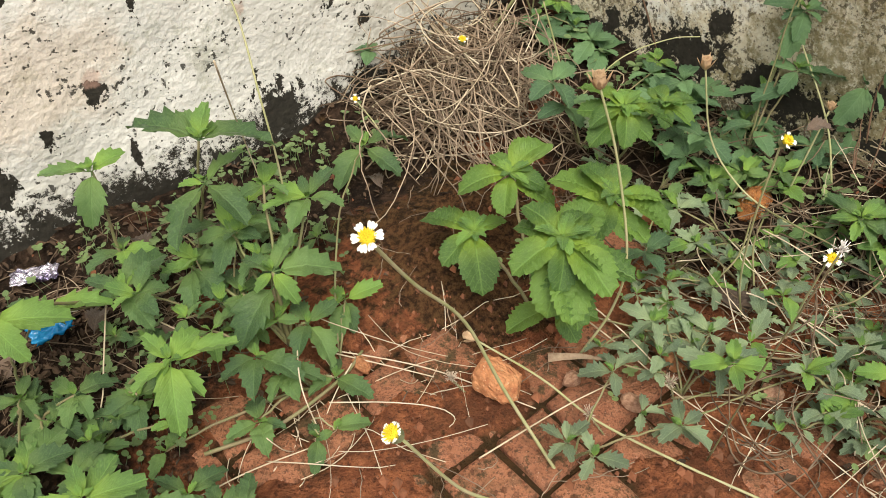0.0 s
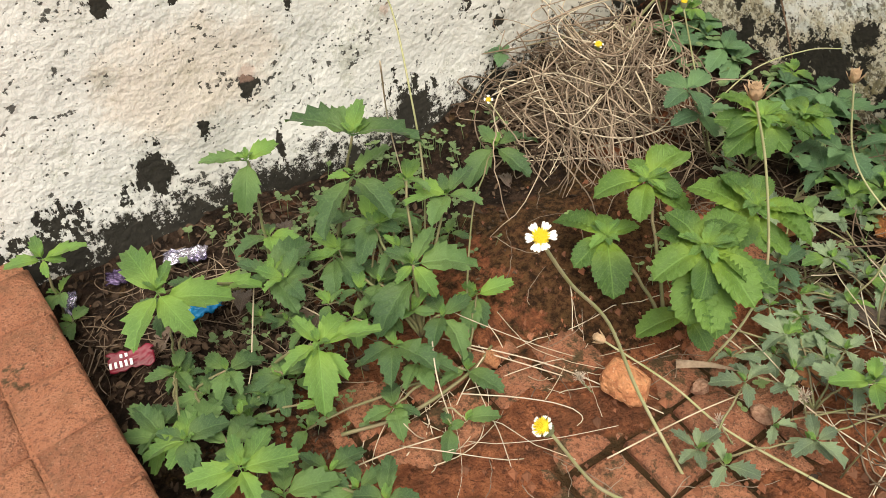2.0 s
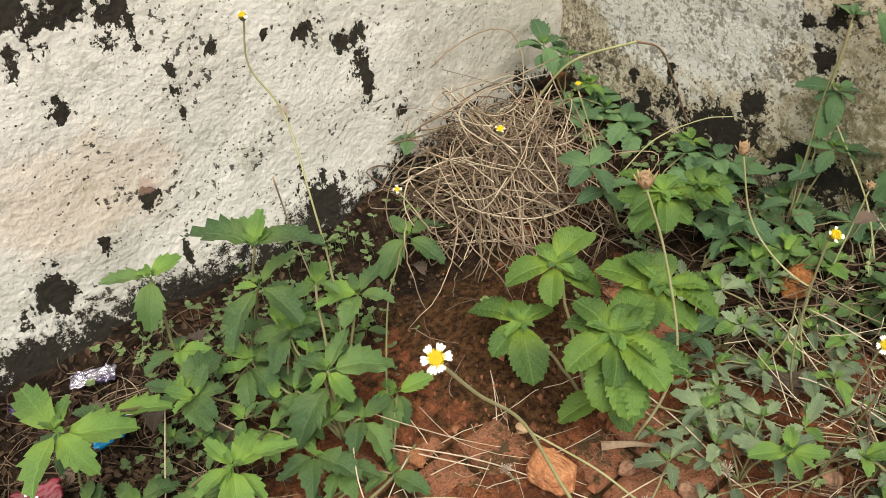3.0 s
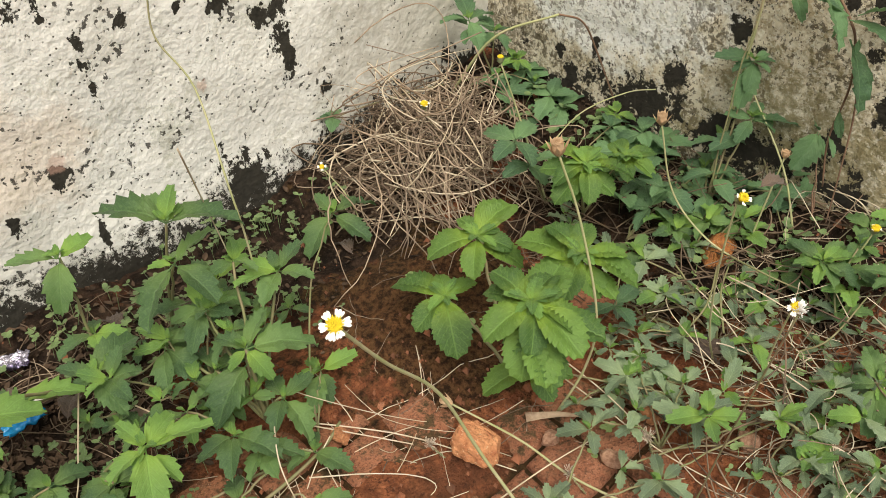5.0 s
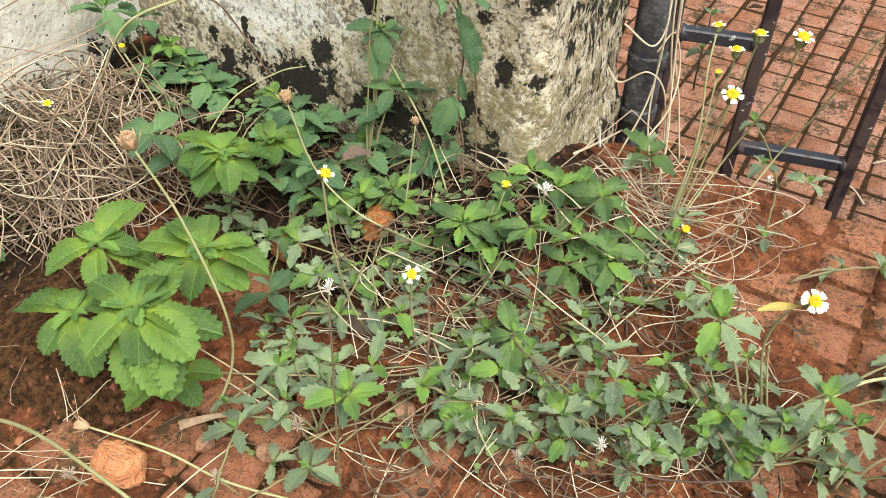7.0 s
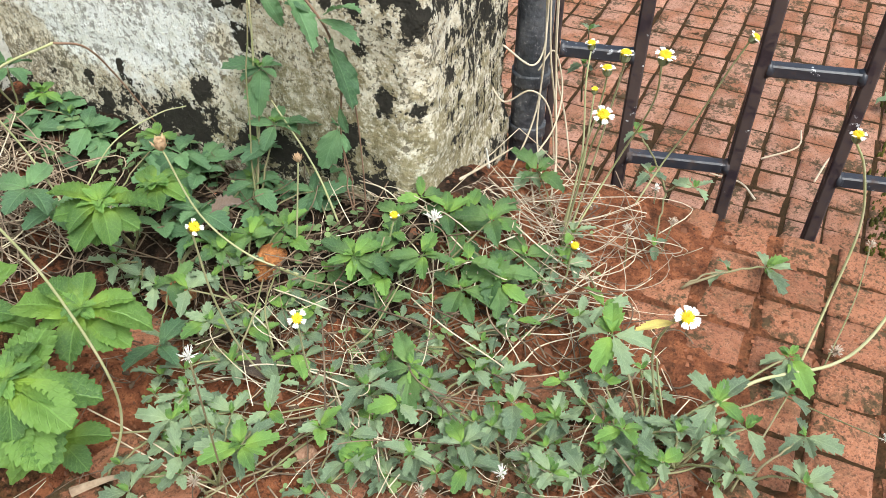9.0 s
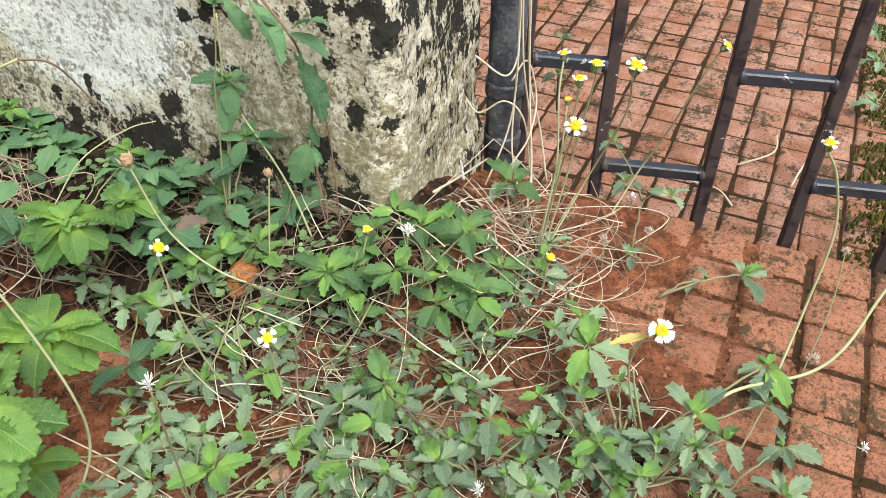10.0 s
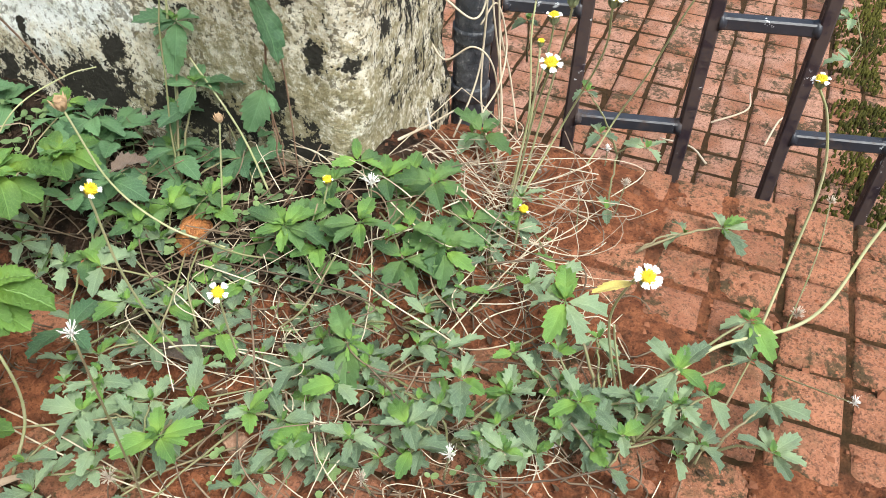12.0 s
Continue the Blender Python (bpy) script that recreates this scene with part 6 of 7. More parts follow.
stalk_flower("small yellow daisy among toothed leaves", [(0.70, 0.20, 0.03), (0.706, 0.182, 0.115)], 0.0145, (-0.2, -0.1, 0.95), 3, r=0.0008, seed=8, long_=0.3)
stalk_flower("small yellow daisy in the dry grass", [(0.58, 0.66, 0.09), (0.535, 0.62, 0.148)], 0.0150, (-0.1, -0.2, 0.95), 5, r=0.0008, seed=9, long_=0.34)
stalk_flower("tiny yellow daisy before the cream wall", [(0.435, 0.62, 0.03), (0.44, 0.655, 0.06), (0.430, 0.682, 0.092)], 0.0105, (-0.4, -0.5, 0.7), 4, r=0.0007, seed=10)
GATE_STALKS = "daisies by the iron gate"
stalk_flower("yellow-middled daisy by the gate, seen side on", [(0.87, 0.06, 0.01), (0.90, 0.055, 0.10), (0.92, 0.066, 0.18), (0.935, 0.069, 0.213)], 0.0150, (0.0, 0.05, 1.0), 6, seed=11, long_=0.5, group=GATE_STALKS)
stalk_flower("white daisy by the gate, seen from the side", [(0.86, 0.05, 0.01), (0.87, 0.035, 0.12), (0.84, 0.015, 0.24), (0.823, 0.010, 0.268)], 0.0170, (0.1, 0.0, 1.0), 6, seed=12, long_=0.46, group=GATE_STALKS)
stalk_flower("white daisy with yellow middle before the gate", [(0.85, 0.05, 0.01), (0.90, 0.02, 0.10), (0.86, -0.015, 0.21), (0.812, -0.024, 0.280)], 0.0190, (-0.15, -0.2, 0.95), 6, seed=13, long_=0.5, group=GATE_STALKS)
stalk_flower("yellow daisy before the gate, seen from the side", [(0.86, 0.055, 0.01), (0.88, 0.05, 0.11), (0.866, 0.035, 0.20), (0.857, 0.031, 0.232)], 0.0160, (0.0, 0.1, 1.0), 6, seed=14, long_=0.486, group=GATE_STALKS)
stalk_flower("white daisy with yellow middle on a leaning stalk", [(0.847, 0.051, 0.01), (0.842, 0.043, 0.08), (0.815, 0.028, 0.17), (0.770, 0.010, 0.237)], 0.0195, (-0.3, -0.1, 0.9), 6, seed=15, long_=0.5, group=GATE_STALKS)
stalk_flower("small daisy on a long leaning stalk before the gate", [(0.97, 0.0, 0.006), (1.00, -0.02, 0.06), (0.985, -0.045, 0.13), (0.962, -0.068, 0.21), (0.955, -0.080, 0.246)], 0.0150, (0.1, -0.6, 0.7), 6, seed=16, long_=0.5, group=GATE_STALKS)
stalk_flower("half-closed daisy on a tall curved stalk over the bricks", [(0.791, -0.213, 0.005), (0.827, -0.219, 0.07), (0.841, -0.220, 0.15), (0.835, -0.205, 0.21), (0.822, -0.189, 0.243)], 0.0155, (-0.1, 0.05, 1), 5, r=0.0011, seed=17, long_=0.48, group=GATE_STALKS)
stalk_flower("white daisy with yellow middle near the ground", [(0.674, -0.106, 0.0), (0.655, -0.088, 0.10), (0.62, -0.098, 0.18), (0.597, -0.107, 0.206)], 0.0175, (-0.35, -0.2, 0.9), 7, seed=18, long_=0.62, group=GATE_STALKS)
stalk_flower("half-open small daisy beside the gate post", [(0.865, 0.055, 0.01), (0.89, 0.05, 0.10), (0.90, 0.051, 0.184)], 0.0115, (0.0, 0.0, 1.0), 3, seed=23, long_=0.36, group=GATE_STALKS)
stalk_flower("yellow daisy without petals among dry grass", [(0.80, 0.03, 0.005), (0.79, 0.025, 0.06), (0.785, 0.022, 0.075)], 0.0150, (-0.3, -0.2, 0.9), 2, seed=19, long_=0.35, group=GATE_STALKS)
stalk_flower("small closed bud on a straight stalk", [(0.682, 0.288, 0.04), (0.688, 0.283, 0.10), (0.693, 0.277, 0.163)], 0.0075, (0, 0, 1), 0, True, 0.0008, 20)
stalk_flower("green bud on a long pale stalk below dry grass", [(0.603, 0.497, 0.05), (0.613, 0.547, 0.13), (0.598, 0.563, 0.20)], 0.0085, (0, 0, 1), 0, False, 0.0009, 21)
stalk_flower("thin stalk before the cream wall with a withered head", [(0.262, 0.565, 0.03), (0.262, 0.555, 0.14), (0.262, 0.565, 0.22), (0.276, 0.612, 0.285), (0.262, 0.63, 0.33), (0.262, 0.62, 0.375)], 0.0105, (-0.2, -0.2, 0.7), 2, False, 0.0008, 22)
yellow = thing("yellow_leaf", "narrow yellowed leaf caught beside a white daisy", "leaf", at=(0.600, -0.102, 0.202), data=leaf_mesh("yellow_leaf", M_LEAF_YELLOW, 131, 0.17, 5, 0.02, 0.42, 0.8, 0.2, 0.0, 0.35, 0.12, 0.01, 0.04, 0.02))
yellow.matrix_basis = pose(0.600, -0.102, 0.200, 0, 0, 125 - 90) @ pose(0, 0, 0, -6, 12, 0) @ Matrix.Scale(0.030, 4)
TUFTS = "white seed heads"
for k, (label, pts, wide) in enumerate((
        ("white feathery seed head on a short stalk", [(0.40, 0.16, 0.01), (0.385, 0.14, 0.15), (0.365, 0.115, 0.298)], 0.0115),
        ("pale spiky seed head among toothed leaves", [(0.72, 0.15, 0.03), (0.728, 0.15, 0.11)], 0.019),
        ("withered seed head above the brick paving", [(0.80, -0.235, 0.005), (0.86, -0.245, 0.05), (0.905, -0.245, 0.085)], 0.013),
        ("white seed head on a thin lying stalk", [(0.745, -0.19, 0.012), (0.72, -0.24, 0.03), (0.690, -0.282, 0.056)], 0.012),
        ("withered seed head on the bricks", [(0.36, 0.235, 0.002), (0.355, 0.25, 0.02)], 0.015),
        ("withered seed head lying on bricks", [(0.30, 0.345, 0.002), (0.295, 0.36, 0.012)], 0.016),
        ("withered seed head beside lobed leaves", [(0.43, 0.215, 0.002), (0.425, 0.222, 0.03)], 0.016),
        ("withered seed head in dry grass", [(0.86, -0.02, 0.004), (0.865, -0.015, 0.05)], 0.017),
        ("withered seed head in dry grass", [(0.90, -0.05, 0.004), (0.90, -0.055, 0.05)], 0.014),
        ("withered seed head among low leaves", [(0.57, -0.01, 0.004), (0.565, -0.01, 0.03)], 0.013),
        ("withered seed head among low leaves", [(0.50, 0.045, 0.004), (0.495, 0.05, 0.03)], 0.014),
        ("white seed head lying on a brick", [(0.625, -0.118, 0.003), (0.615, -0.116, 0.014)], 0.016),
        ("white seed head among lobed leaves", [(0.53, -0.002, 0.01), (0.529, -0.006, 0.048)], 0.015),
        ("withered seed head among lobed leaves", [(0.54, -0.022, 0.01), (0.541, -0.026, 0.046)], 0.013),
        ("withered seed head lying across a brick", [(0.825, -0.238, 0.004), (0.817, -0.242, 0.014)], 0.018),
        ("white seed head at the gate's foot", [(0.985, -0.02, 0.004), (0.98, -0.02, 0.03)], 0.013))):
    stalk_flower(label, pts, wide, (-0.2, -0.3, 0.9), tuft=True, r=0.0006, seed=40 + k, group=TUFTS, mat=M_STEM)


# ---- loose stems and dry grass ----
def runner(label, pts, r, mat, name="runner", cat="stem"):
    b = Buf()
    o = Vector(pts[0])
    b.tube([p - o for p in bent(pts, 8)], r * 1.1, r * 0.8, 7)
    return thing(name, label, cat, "", pts[0], b.mesh(name, mat))


runner("arched green stem over the corner", [(0.639, 0.686, 0.10), (0.657, 0.63, 0.185), (0.692, 0.563, 0.222)], 0.0017, M_STALK)
runner("brown withered end of an arched stem", [(0.692, 0.563, 0.222), (0.718, 0.550, 0.208), (0.742, 0.545, 0.165), (0.768, 0.53, 0.09)], 0.0012, M_BROWN_STEM)
runner("thick creeping stem turned up at its end", [(0.64, -0.09, 0.008), (0.679, -0.134, 0.012), (0.745, -0.177, 0.016), (0.79, -0.237, 0.022), (0.814, -0.262, 0.045), (0.851, -0.279, 0.085), (0.87, -0.29, 0.11)], 0.0018, M_STALK)
runner("creeping stem on the soil", [(0.09, 0.44, 0.004), (0.15, 0.42, 0.01), (0.22, 0.425, 0.012), (0.255, 0.44, 0.01)], 0.0018, M_STEM)
runner("pale green stalk leaning on the pillar", [(0.735, 0.266, 0.056), (0.742, 0.287, 0.1), (0.75, 0.31, 0.129), (0.762, 0.353, 0.172)], 0.0011, M_STALK)
runner("thin pale stem reaching across the mould", [(0.66, 0.55, 0.06), (0.70, 0.53, 0.105), (0.745, 0.50, 0.125), (0.76, 0.47, 0.135)], 0.0008, M_STALK)
runner("pale double stalk under a daisy", [(0.672, -0.112, 0.0), (0.663, -0.096, 0.07), (0.655, -0.092, 0.10)], 0.0010, M_STALK)
runner("brown hanging stem beside the pillar", [(0.752, 0.262, 0.255), (0.758, 0.25, 0.20), (0.757, 0.245, 0.13), (0.75, 0.24, 0.05)], 0.0009, M_BROWN_STEM)

runner("pale dry stick leaning at the pillar's foot", [(0.767, 0.14, 0.136), (0.864, 0.15, 0.089), (0.971, 0.16, 0.041)], 0.0013, M_STRAW_PALE, "stick", "stick")
husk = Buf()
husk.tube(bent([(0.859, 0.15, 0.112), (0.863, 0.15, 0.099), (0.867, 0.15, 0.083)], 5), 0.0012, 0.0034, 7, 0.6)
thing("seed_husk", "curled white seed husk at the pillar's foot", "husk", data=husk.mesh("seed_husk", M_FLUFF))

drooping = thing("drooping_weed", "weed with long smooth leaves hanging before the pillar", "weed", at=(0.745, 0.273, 0.288))
rng = random.Random(77)
for off, az, size, lift in [((0.0, 0.066, 0.022), -114, 0.0466, -51), ((0.0, 0.039, 0.025), -102, 0.068, -31), ((0.0, 0.0, -0.002), -104, 0.0506, 5), ((0.0, -0.006, 0.004), -107, 0.0484, 33), ((0.0, -0.005, -0.019), -106, 0.0689, -52), ((0.0, -0.014, -0.088), -162, 0.028, -63), ((0.0, 0.0, -0.002), 143, 0.0198, -41), ((0.0, 0.003, 0.0), 122, 0.0301, 42), ((0.0, -0.013, -0.016), -166, 0.0147, -33), ((0.0, -0.011, -0.119), -124, 0.0231, -20)]:
    leaf_at(drooping, "smooth", Vector(off), az, size, lift, rng, rng.uniform(-25, 25))
stem_part(drooping, bent([(0.003, 0.03, 0.03), (0.003, 0.002, -0.001), (0.003, -0.01, -0.024), (0.003, -0.016, -0.066), (0.003, -0.011, -0.124), (0.003, -0.019, -0.178)]), 0.0013, 0.0009, M_BROWN_STEM, hairs=20, rng=rng)



def straw_heap(name, label, count, centre, reach, height, long_, seed, mat, lean=0.0, curl=0.35, floor_h=None, thin=1.0):
    """Tangle of thin bent dry stems, one mesh."""
    rng = random.Random(seed)
    b = Buf()
    for _ in range(count):
        a, r = rng.uniform(0, 2 * math.pi), math.sqrt(rng.random())
        x, y = centre[0] + reach[0] * r * math.cos(a), centre[1] + reach[1] * r * math.sin(a)
        ground = soil_z(x, y) if floor_h is None else floor_h
        z = max(ground + 0.002, ground + height * (1 - r * r) * rng.random())
        h, e, ln = rng.uniform(0, 2 * math.pi) if rng.random() > lean else rng.gauss(-0.9, 0.4), rng.gauss(0, 0.35), long_ * rng.uniform(0.5, 1.3)
        d = Vector((math.cos(h) * math.cos(e), math.sin(h) * math.cos(e), math.sin(e)))
        side = Vector((rng.gauss(0, 1), rng.gauss(0, 1), rng.gauss(-0.3, 0.5))) * curl * ln
        mid = Vector((x, y, z))
        pts = curve_pts(mid - d * ln / 2, mid + d * ln / 2, side * 0.5, 12, ln * 0.0022, rng)
        for p in pts:
            g = soil_z(p.x, p.y) if floor_h is None else floor_h
            p.z = max(p.z, g + 0.001)
            p.y = min(p.y, WALL_Y - 0.008)
            if p.y > 0.16 and p.x > FACE_X - 0.012:
                p.x = FACE_X - 0.012
        rad = rng.uniform(0.0006, 0.0013) * thin
        b.tube(pts, rad, rad * 0.7, 4)
    return tagged(new(name, b.mesh(name, mat)), label, "dry grass", kind="stuff")


straw_heap("dry_grass", "heap of tangled brown dry grass stems in the corner", 230, (0.566, 0.676), (0.088, 0.078), 0.12, 0.10, 1, M_STRAW_OLD, 0.1, 0.9, thin=0.95)
straw_heap("dry_grass", "looser tan grass stems over the heap", 130, (0.566, 0.670), (0.09, 0.082), 0.135, 0.12, 16, M_STRAW, 0.1, 0.85, thin=0.85)
straw_heap("dry_grass", "pale dry grass stems over the corner heap", 85, (0.565, 0.655), (0.10, 0.09), 0.14, 0.13, 2, M_STRAW_PALE, 0.2, 0.8, thin=0.75)
straw_heap("dry_grass", "pale dry stems fanned over the bricks below the pillar", 34, (0.855, 0.045), (0.080, 0.10), 0.050, 0.17, 3, M_STRAW_PALE, 0.4, 0.75, thin=0.66)
straw_heap("dry_grass", "brown dry stems tangled below the pillar", 40, (0.84, 0.06), (0.080, 0.09), 0.045, 0.13, 18, M_STRAW, 0.3, 0.8, thin=0.6)
straw_heap("dry_grass", "brown dry stems under the weeds below the pillar", 130, (0.66, 0.36), (0.12, 0.20), 0.03, 0.11, 4, M_STRAW_OLD, 0.0, thin=0.8)
straw_heap("dry_grass", "dry stems among the creeping weeds", 110, (0.62, 0.12), (0.17, 0.24), 0.055, 0.13, 5, M_STRAW_PALE, 0.0, 0.7, thin=0.6)
straw_heap("dry_grass", "brown dry stems threaded through the creeping weeds", 190, (0.60, 0.10), (0.19, 0.26), 0.055, 0.10, 15, M_STRAW_OLD, 0.0, 0.6, thin=0.9)
straw_heap("dry_grass", "dry twigs and grass on dark litter", 230, (0.10, 0.62), (0.20, 0.12), 0.015, 0.05, 6, M_STRAW_OLD, thin=0.55)
straw_heap("dry_grass", "thin pale grass stems on dark litter", 45, (0.10, 0.61), (0.18, 0.11), 0.016, 0.07, 17, M_STRAW, thin=0.5)
straw_heap("dry_grass", "pale dry grass stems lying on the bricks", 15, (0.275, 0.385), (0.07, 0.06), 0.010, 0.18, 7, M_STRAW_PALE, 0.85, 0.25, thin=0.55)
straw_heap("dry_grass", "pale dry stems at the foot of the weeds", 14, (0.17, 0.40), (0.05, 0.04), 0.008, 0.10, 8, M_STRAW_PALE, 0.3, 0.25, thin=0.55)

rng = random.Random(14)
drape = Buf()
for _ in range(80):
    x, y = rng.gauss(0.55, 0.055), rng.gauss(0.63, 0.025)
    top = Vector((x, y, soil_z(x, y) + rng.uniform(0.04, 0.11)))
    foot = Vector((x + rng.gauss(-0.015, 0.045), y - rng.uniform(0.03, 0.12), 0))
    foot.z = soil_z(foot.x, foot.y) + 0.002
    drape.tube(curve_pts(top, foot, (rng.gauss(0, 0.018), rng.gauss(-0.004, 0.012), rng.uniform(-0.004, 0.02)), 10, 0.002, rng), 0.0009, 0.0006, 4)
tagged(new("dry_grass", drape.mesh("dry_grass", M_STRAW)), "dry stems hanging down the front of the heap", "dry grass", kind="stuff")

loops = thing("dry_vine", "pale dry vine stems looped over the gate post", "vine", at=(0.99, 0.12, 0.0))
for k, pts in enumerate(([(-0.06, 0.03, 0.02), (-0.015, 0.015, 0.10), (-0.005, 0.015, 0.22), (0.0, 0.025, 0.36)],
                         [(-0.02, -0.02, 0.01), (-0.005, -0.005, 0.10), (-0.02, 0.005, 0.2), (0.0, 0.02, 0.36)],
                         [(-0.03, 0.07, 0.13), (-0.03, 0.05, 0.11), (-0.025, 0.02, 0.13), (-0.01, 0.0, 0.10), (0.0, -0.01, 0.02)],
                         [(-0.045, 0.05, 0.19), (-0.03, 0.02, 0.165), (-0.014, 0.012, 0.185), (-0.002, 0.018, 0.23), (0.004, 0.022, 0.36)],
                         [(-0.035, -0.01, 0.005), (-0.012, 0.012, 0.06), (0.004, 0.018, 0.13), (-0.008, 0.014, 0.19), (0.006, 0.02, 0.27), (0.0, 0.022, 0.38)],
                         [(-0.10, -0.02, 0.03), (-0.06, 0.0, 0.055), (-0.02, -0.01, 0.085), (0.012, -0.006, 0.12), (0.004, 0.006, 0.17), (-0.012, 0.018, 0.15)],
                         [(0.01, -0.03, 0.005), (0.016, -0.012, 0.08), (0.004, 0.002, 0.15), (0.012, 0.012, 0.25), (0.004, 0.02, 0.37)],
                         [(-0.07, -0.03, 0.01), (-0.03, -0.02, 0.05), (-0.005, -0.004, 0.12), (0.0, 0.004, 0.2), (0.0, 0.01, 0.36)])):
    stem_part(loops, bent(pts, 8), 0.0012, 0.0010, M_STRAW_PALE, "strand")


# ---- stones and litter ----
def stone(name, label, at, size, mat, seed, flat=0.7, group="", turn=0.0):
    rng = random.Random(seed)
    bm = bmesh.new()
    bmesh.ops.create_icosphere(bm, subdivisions=4, radius=1.0)
    off = Vector((rng.uniform(0, 50), rng.uniform(0, 50), 0))
    cuts = [(Vector((rng.gauss(0, 1), rng.gauss(0, 1), rng.gauss(0, 1))).normalized(), rng.uniform(0.68, 0.95)) for _ in range(14)]
    for v in bm.verts:
        p = v.co.copy()
        k = 1 + 0.38 * noise.noise(p * 0.9 + off) + 0.14 * noise.noise(p * 2.6 + off) + 0.05 * noise.noise(p * 7 + off)
        q = p * k
        for d, far in cuts:
            over = q.dot(d) - far
            if over > 0:
                q -= d * over * 0.92
        v.co = q + p * 0.035 * noise.noise(p * 9 + off)
    me = bpy.data.meshes.new(name)
    bm.to_mesh(me)
    bm.free()
    me.materials.append(mat)
    ob = thing(name, label, "stone", group, data=me)
    ob.matrix_basis = pose(*at, 0, 0, turn) @ Matrix.Diagonal((size, size * 0.72, size * flat, 1))
    return ob


stone("stone", "angular ochre-red stone on the bricks", (0.322, 0.331, 0.014), 0.0285, M_ROCK, 4, 0.80, turn=-88)
stone("stone", "rough orange stone half hidden by weeds", (0.664, 0.308, 0.039), 0.027, M_ROCK_RED, 9, 0.85, turn=20)
SMALL = "small stones on the soil"
for k, (label, at, size, mat) in enumerate((("small pale brown pebble on soil", (0.381, 0.292, 0.005), 0.0105, M_PEBBLE), ("small grey-brown pebble on red soil", (0.499, 0.165, 0.008), 0.013, M_PEBBLE),
                                            ("broken red brick crumb lying on soil", (0.247, 0.430, 0.005), 0.0115, M_ROCK), ("flat pale stone standing in soil", (0.402, 0.240, 0.006), 0.011, M_PEBBLE),
                                            ("red brick crumb beside leaves", (0.467, 0.242, 0.010), 0.0165, M_ROCK), ("dull red pebble on soil", (0.54, 0.14, 0.006), 0.009, M_PEBBLE),
                                            ("red brick crumb under leaves", (0.58, 0.10, 0.010), 0.014, M_ROCK), ("dull red pebble on soil", (0.65, -0.33, 0.004), 0.008, M_PEBBLE),
                                            ("rough red clod under weeds", (0.60, 0.38, 0.025), 0.018, M_ROCK), ("pale red clod at the pillar foot", (0.90, 0.125, 0.012), 0.02, M_ROCK),
                                            ("small white pebble on bricks", (0.60, -0.07, 0.004), 0.0055, M_FLUFF), ("tiny white pebble on bricks", (0.585, -0.125, 0.004), 0.0035, M_FLUFF))):
    stone("stone", label, at, size, mat, 20 + k, 0.8, SMALL, 37 * k)

rng = random.Random(8)
roots = Buf()
for _ in range(60):
    x, y = rng.uniform(0.18, 0.62), rng.uniform(0.20, 0.60)
    h, ln = rng.uniform(0, 6.283), rng.uniform(0.02, 0.08)
    line = curve_pts((x, y, 0), (x + ln * math.cos(h), y + ln * math.sin(h), 0), (rng.gauss(0, 0.006), rng.gauss(0, 0.006), 0), 9, 0.0012, rng)
    for p in line:
        p.z = max(soil_z(p.x, p.y), -0.001) + 0.0012
    roots.tube(line, 0.0005, 0.0003, 4)
tagged(new("rootlets", roots.mesh("rootlets", M_STRAW)), "fine dry rootlets strewn over the soil", "rootlets", kind="stuff")
grit = Buf()
for _ in range(5200):
    x, y = rng.uniform(-0.05, 0.98), rng.uniform(-0.36, 0.74)
    if (y > 0.50 or (x > 0.60 and y > 0.25) or (x < 0.12 and y > 0.42)) and rng.random() < 0.9:
        continue
    s = rng.uniform(0.0008, 0.0026) * (2.4 if rng.random() < 0.16 else 1)
    z = max(soil_z(x, y), -0.001) + s * 0.3
    q = [Vector((rng.gauss(0, 1), rng.gauss(0, 1), rng.gauss(0, 1))).normalized() * s for _ in range(4)]
    grit.add([(x + s, y, z - s * .5), (x - s * .6, y + s * .8, z - s * .4), (x - s * .5, y - s * .9, z - s * .4), (x + q[3].x * .4, y + q[3].y * .4, z + s * .8), (x + s * .5, y + s * .9, z + s * .2)],
             [(0, 4, 3), (4, 1, 3), (1, 2, 3), (2, 0, 3), (0, 1, 4), (0, 2, 1)])
tagged(new("grit", grit.mesh("grit", grained("soil_crumbs", (0.40, 0.16, 0.085), (0.10, 0.055, 0.035), 20, 0.9, 0.2, chance=True), False)), "loose crumbs of red soil and grit", "grit", kind="stuff")

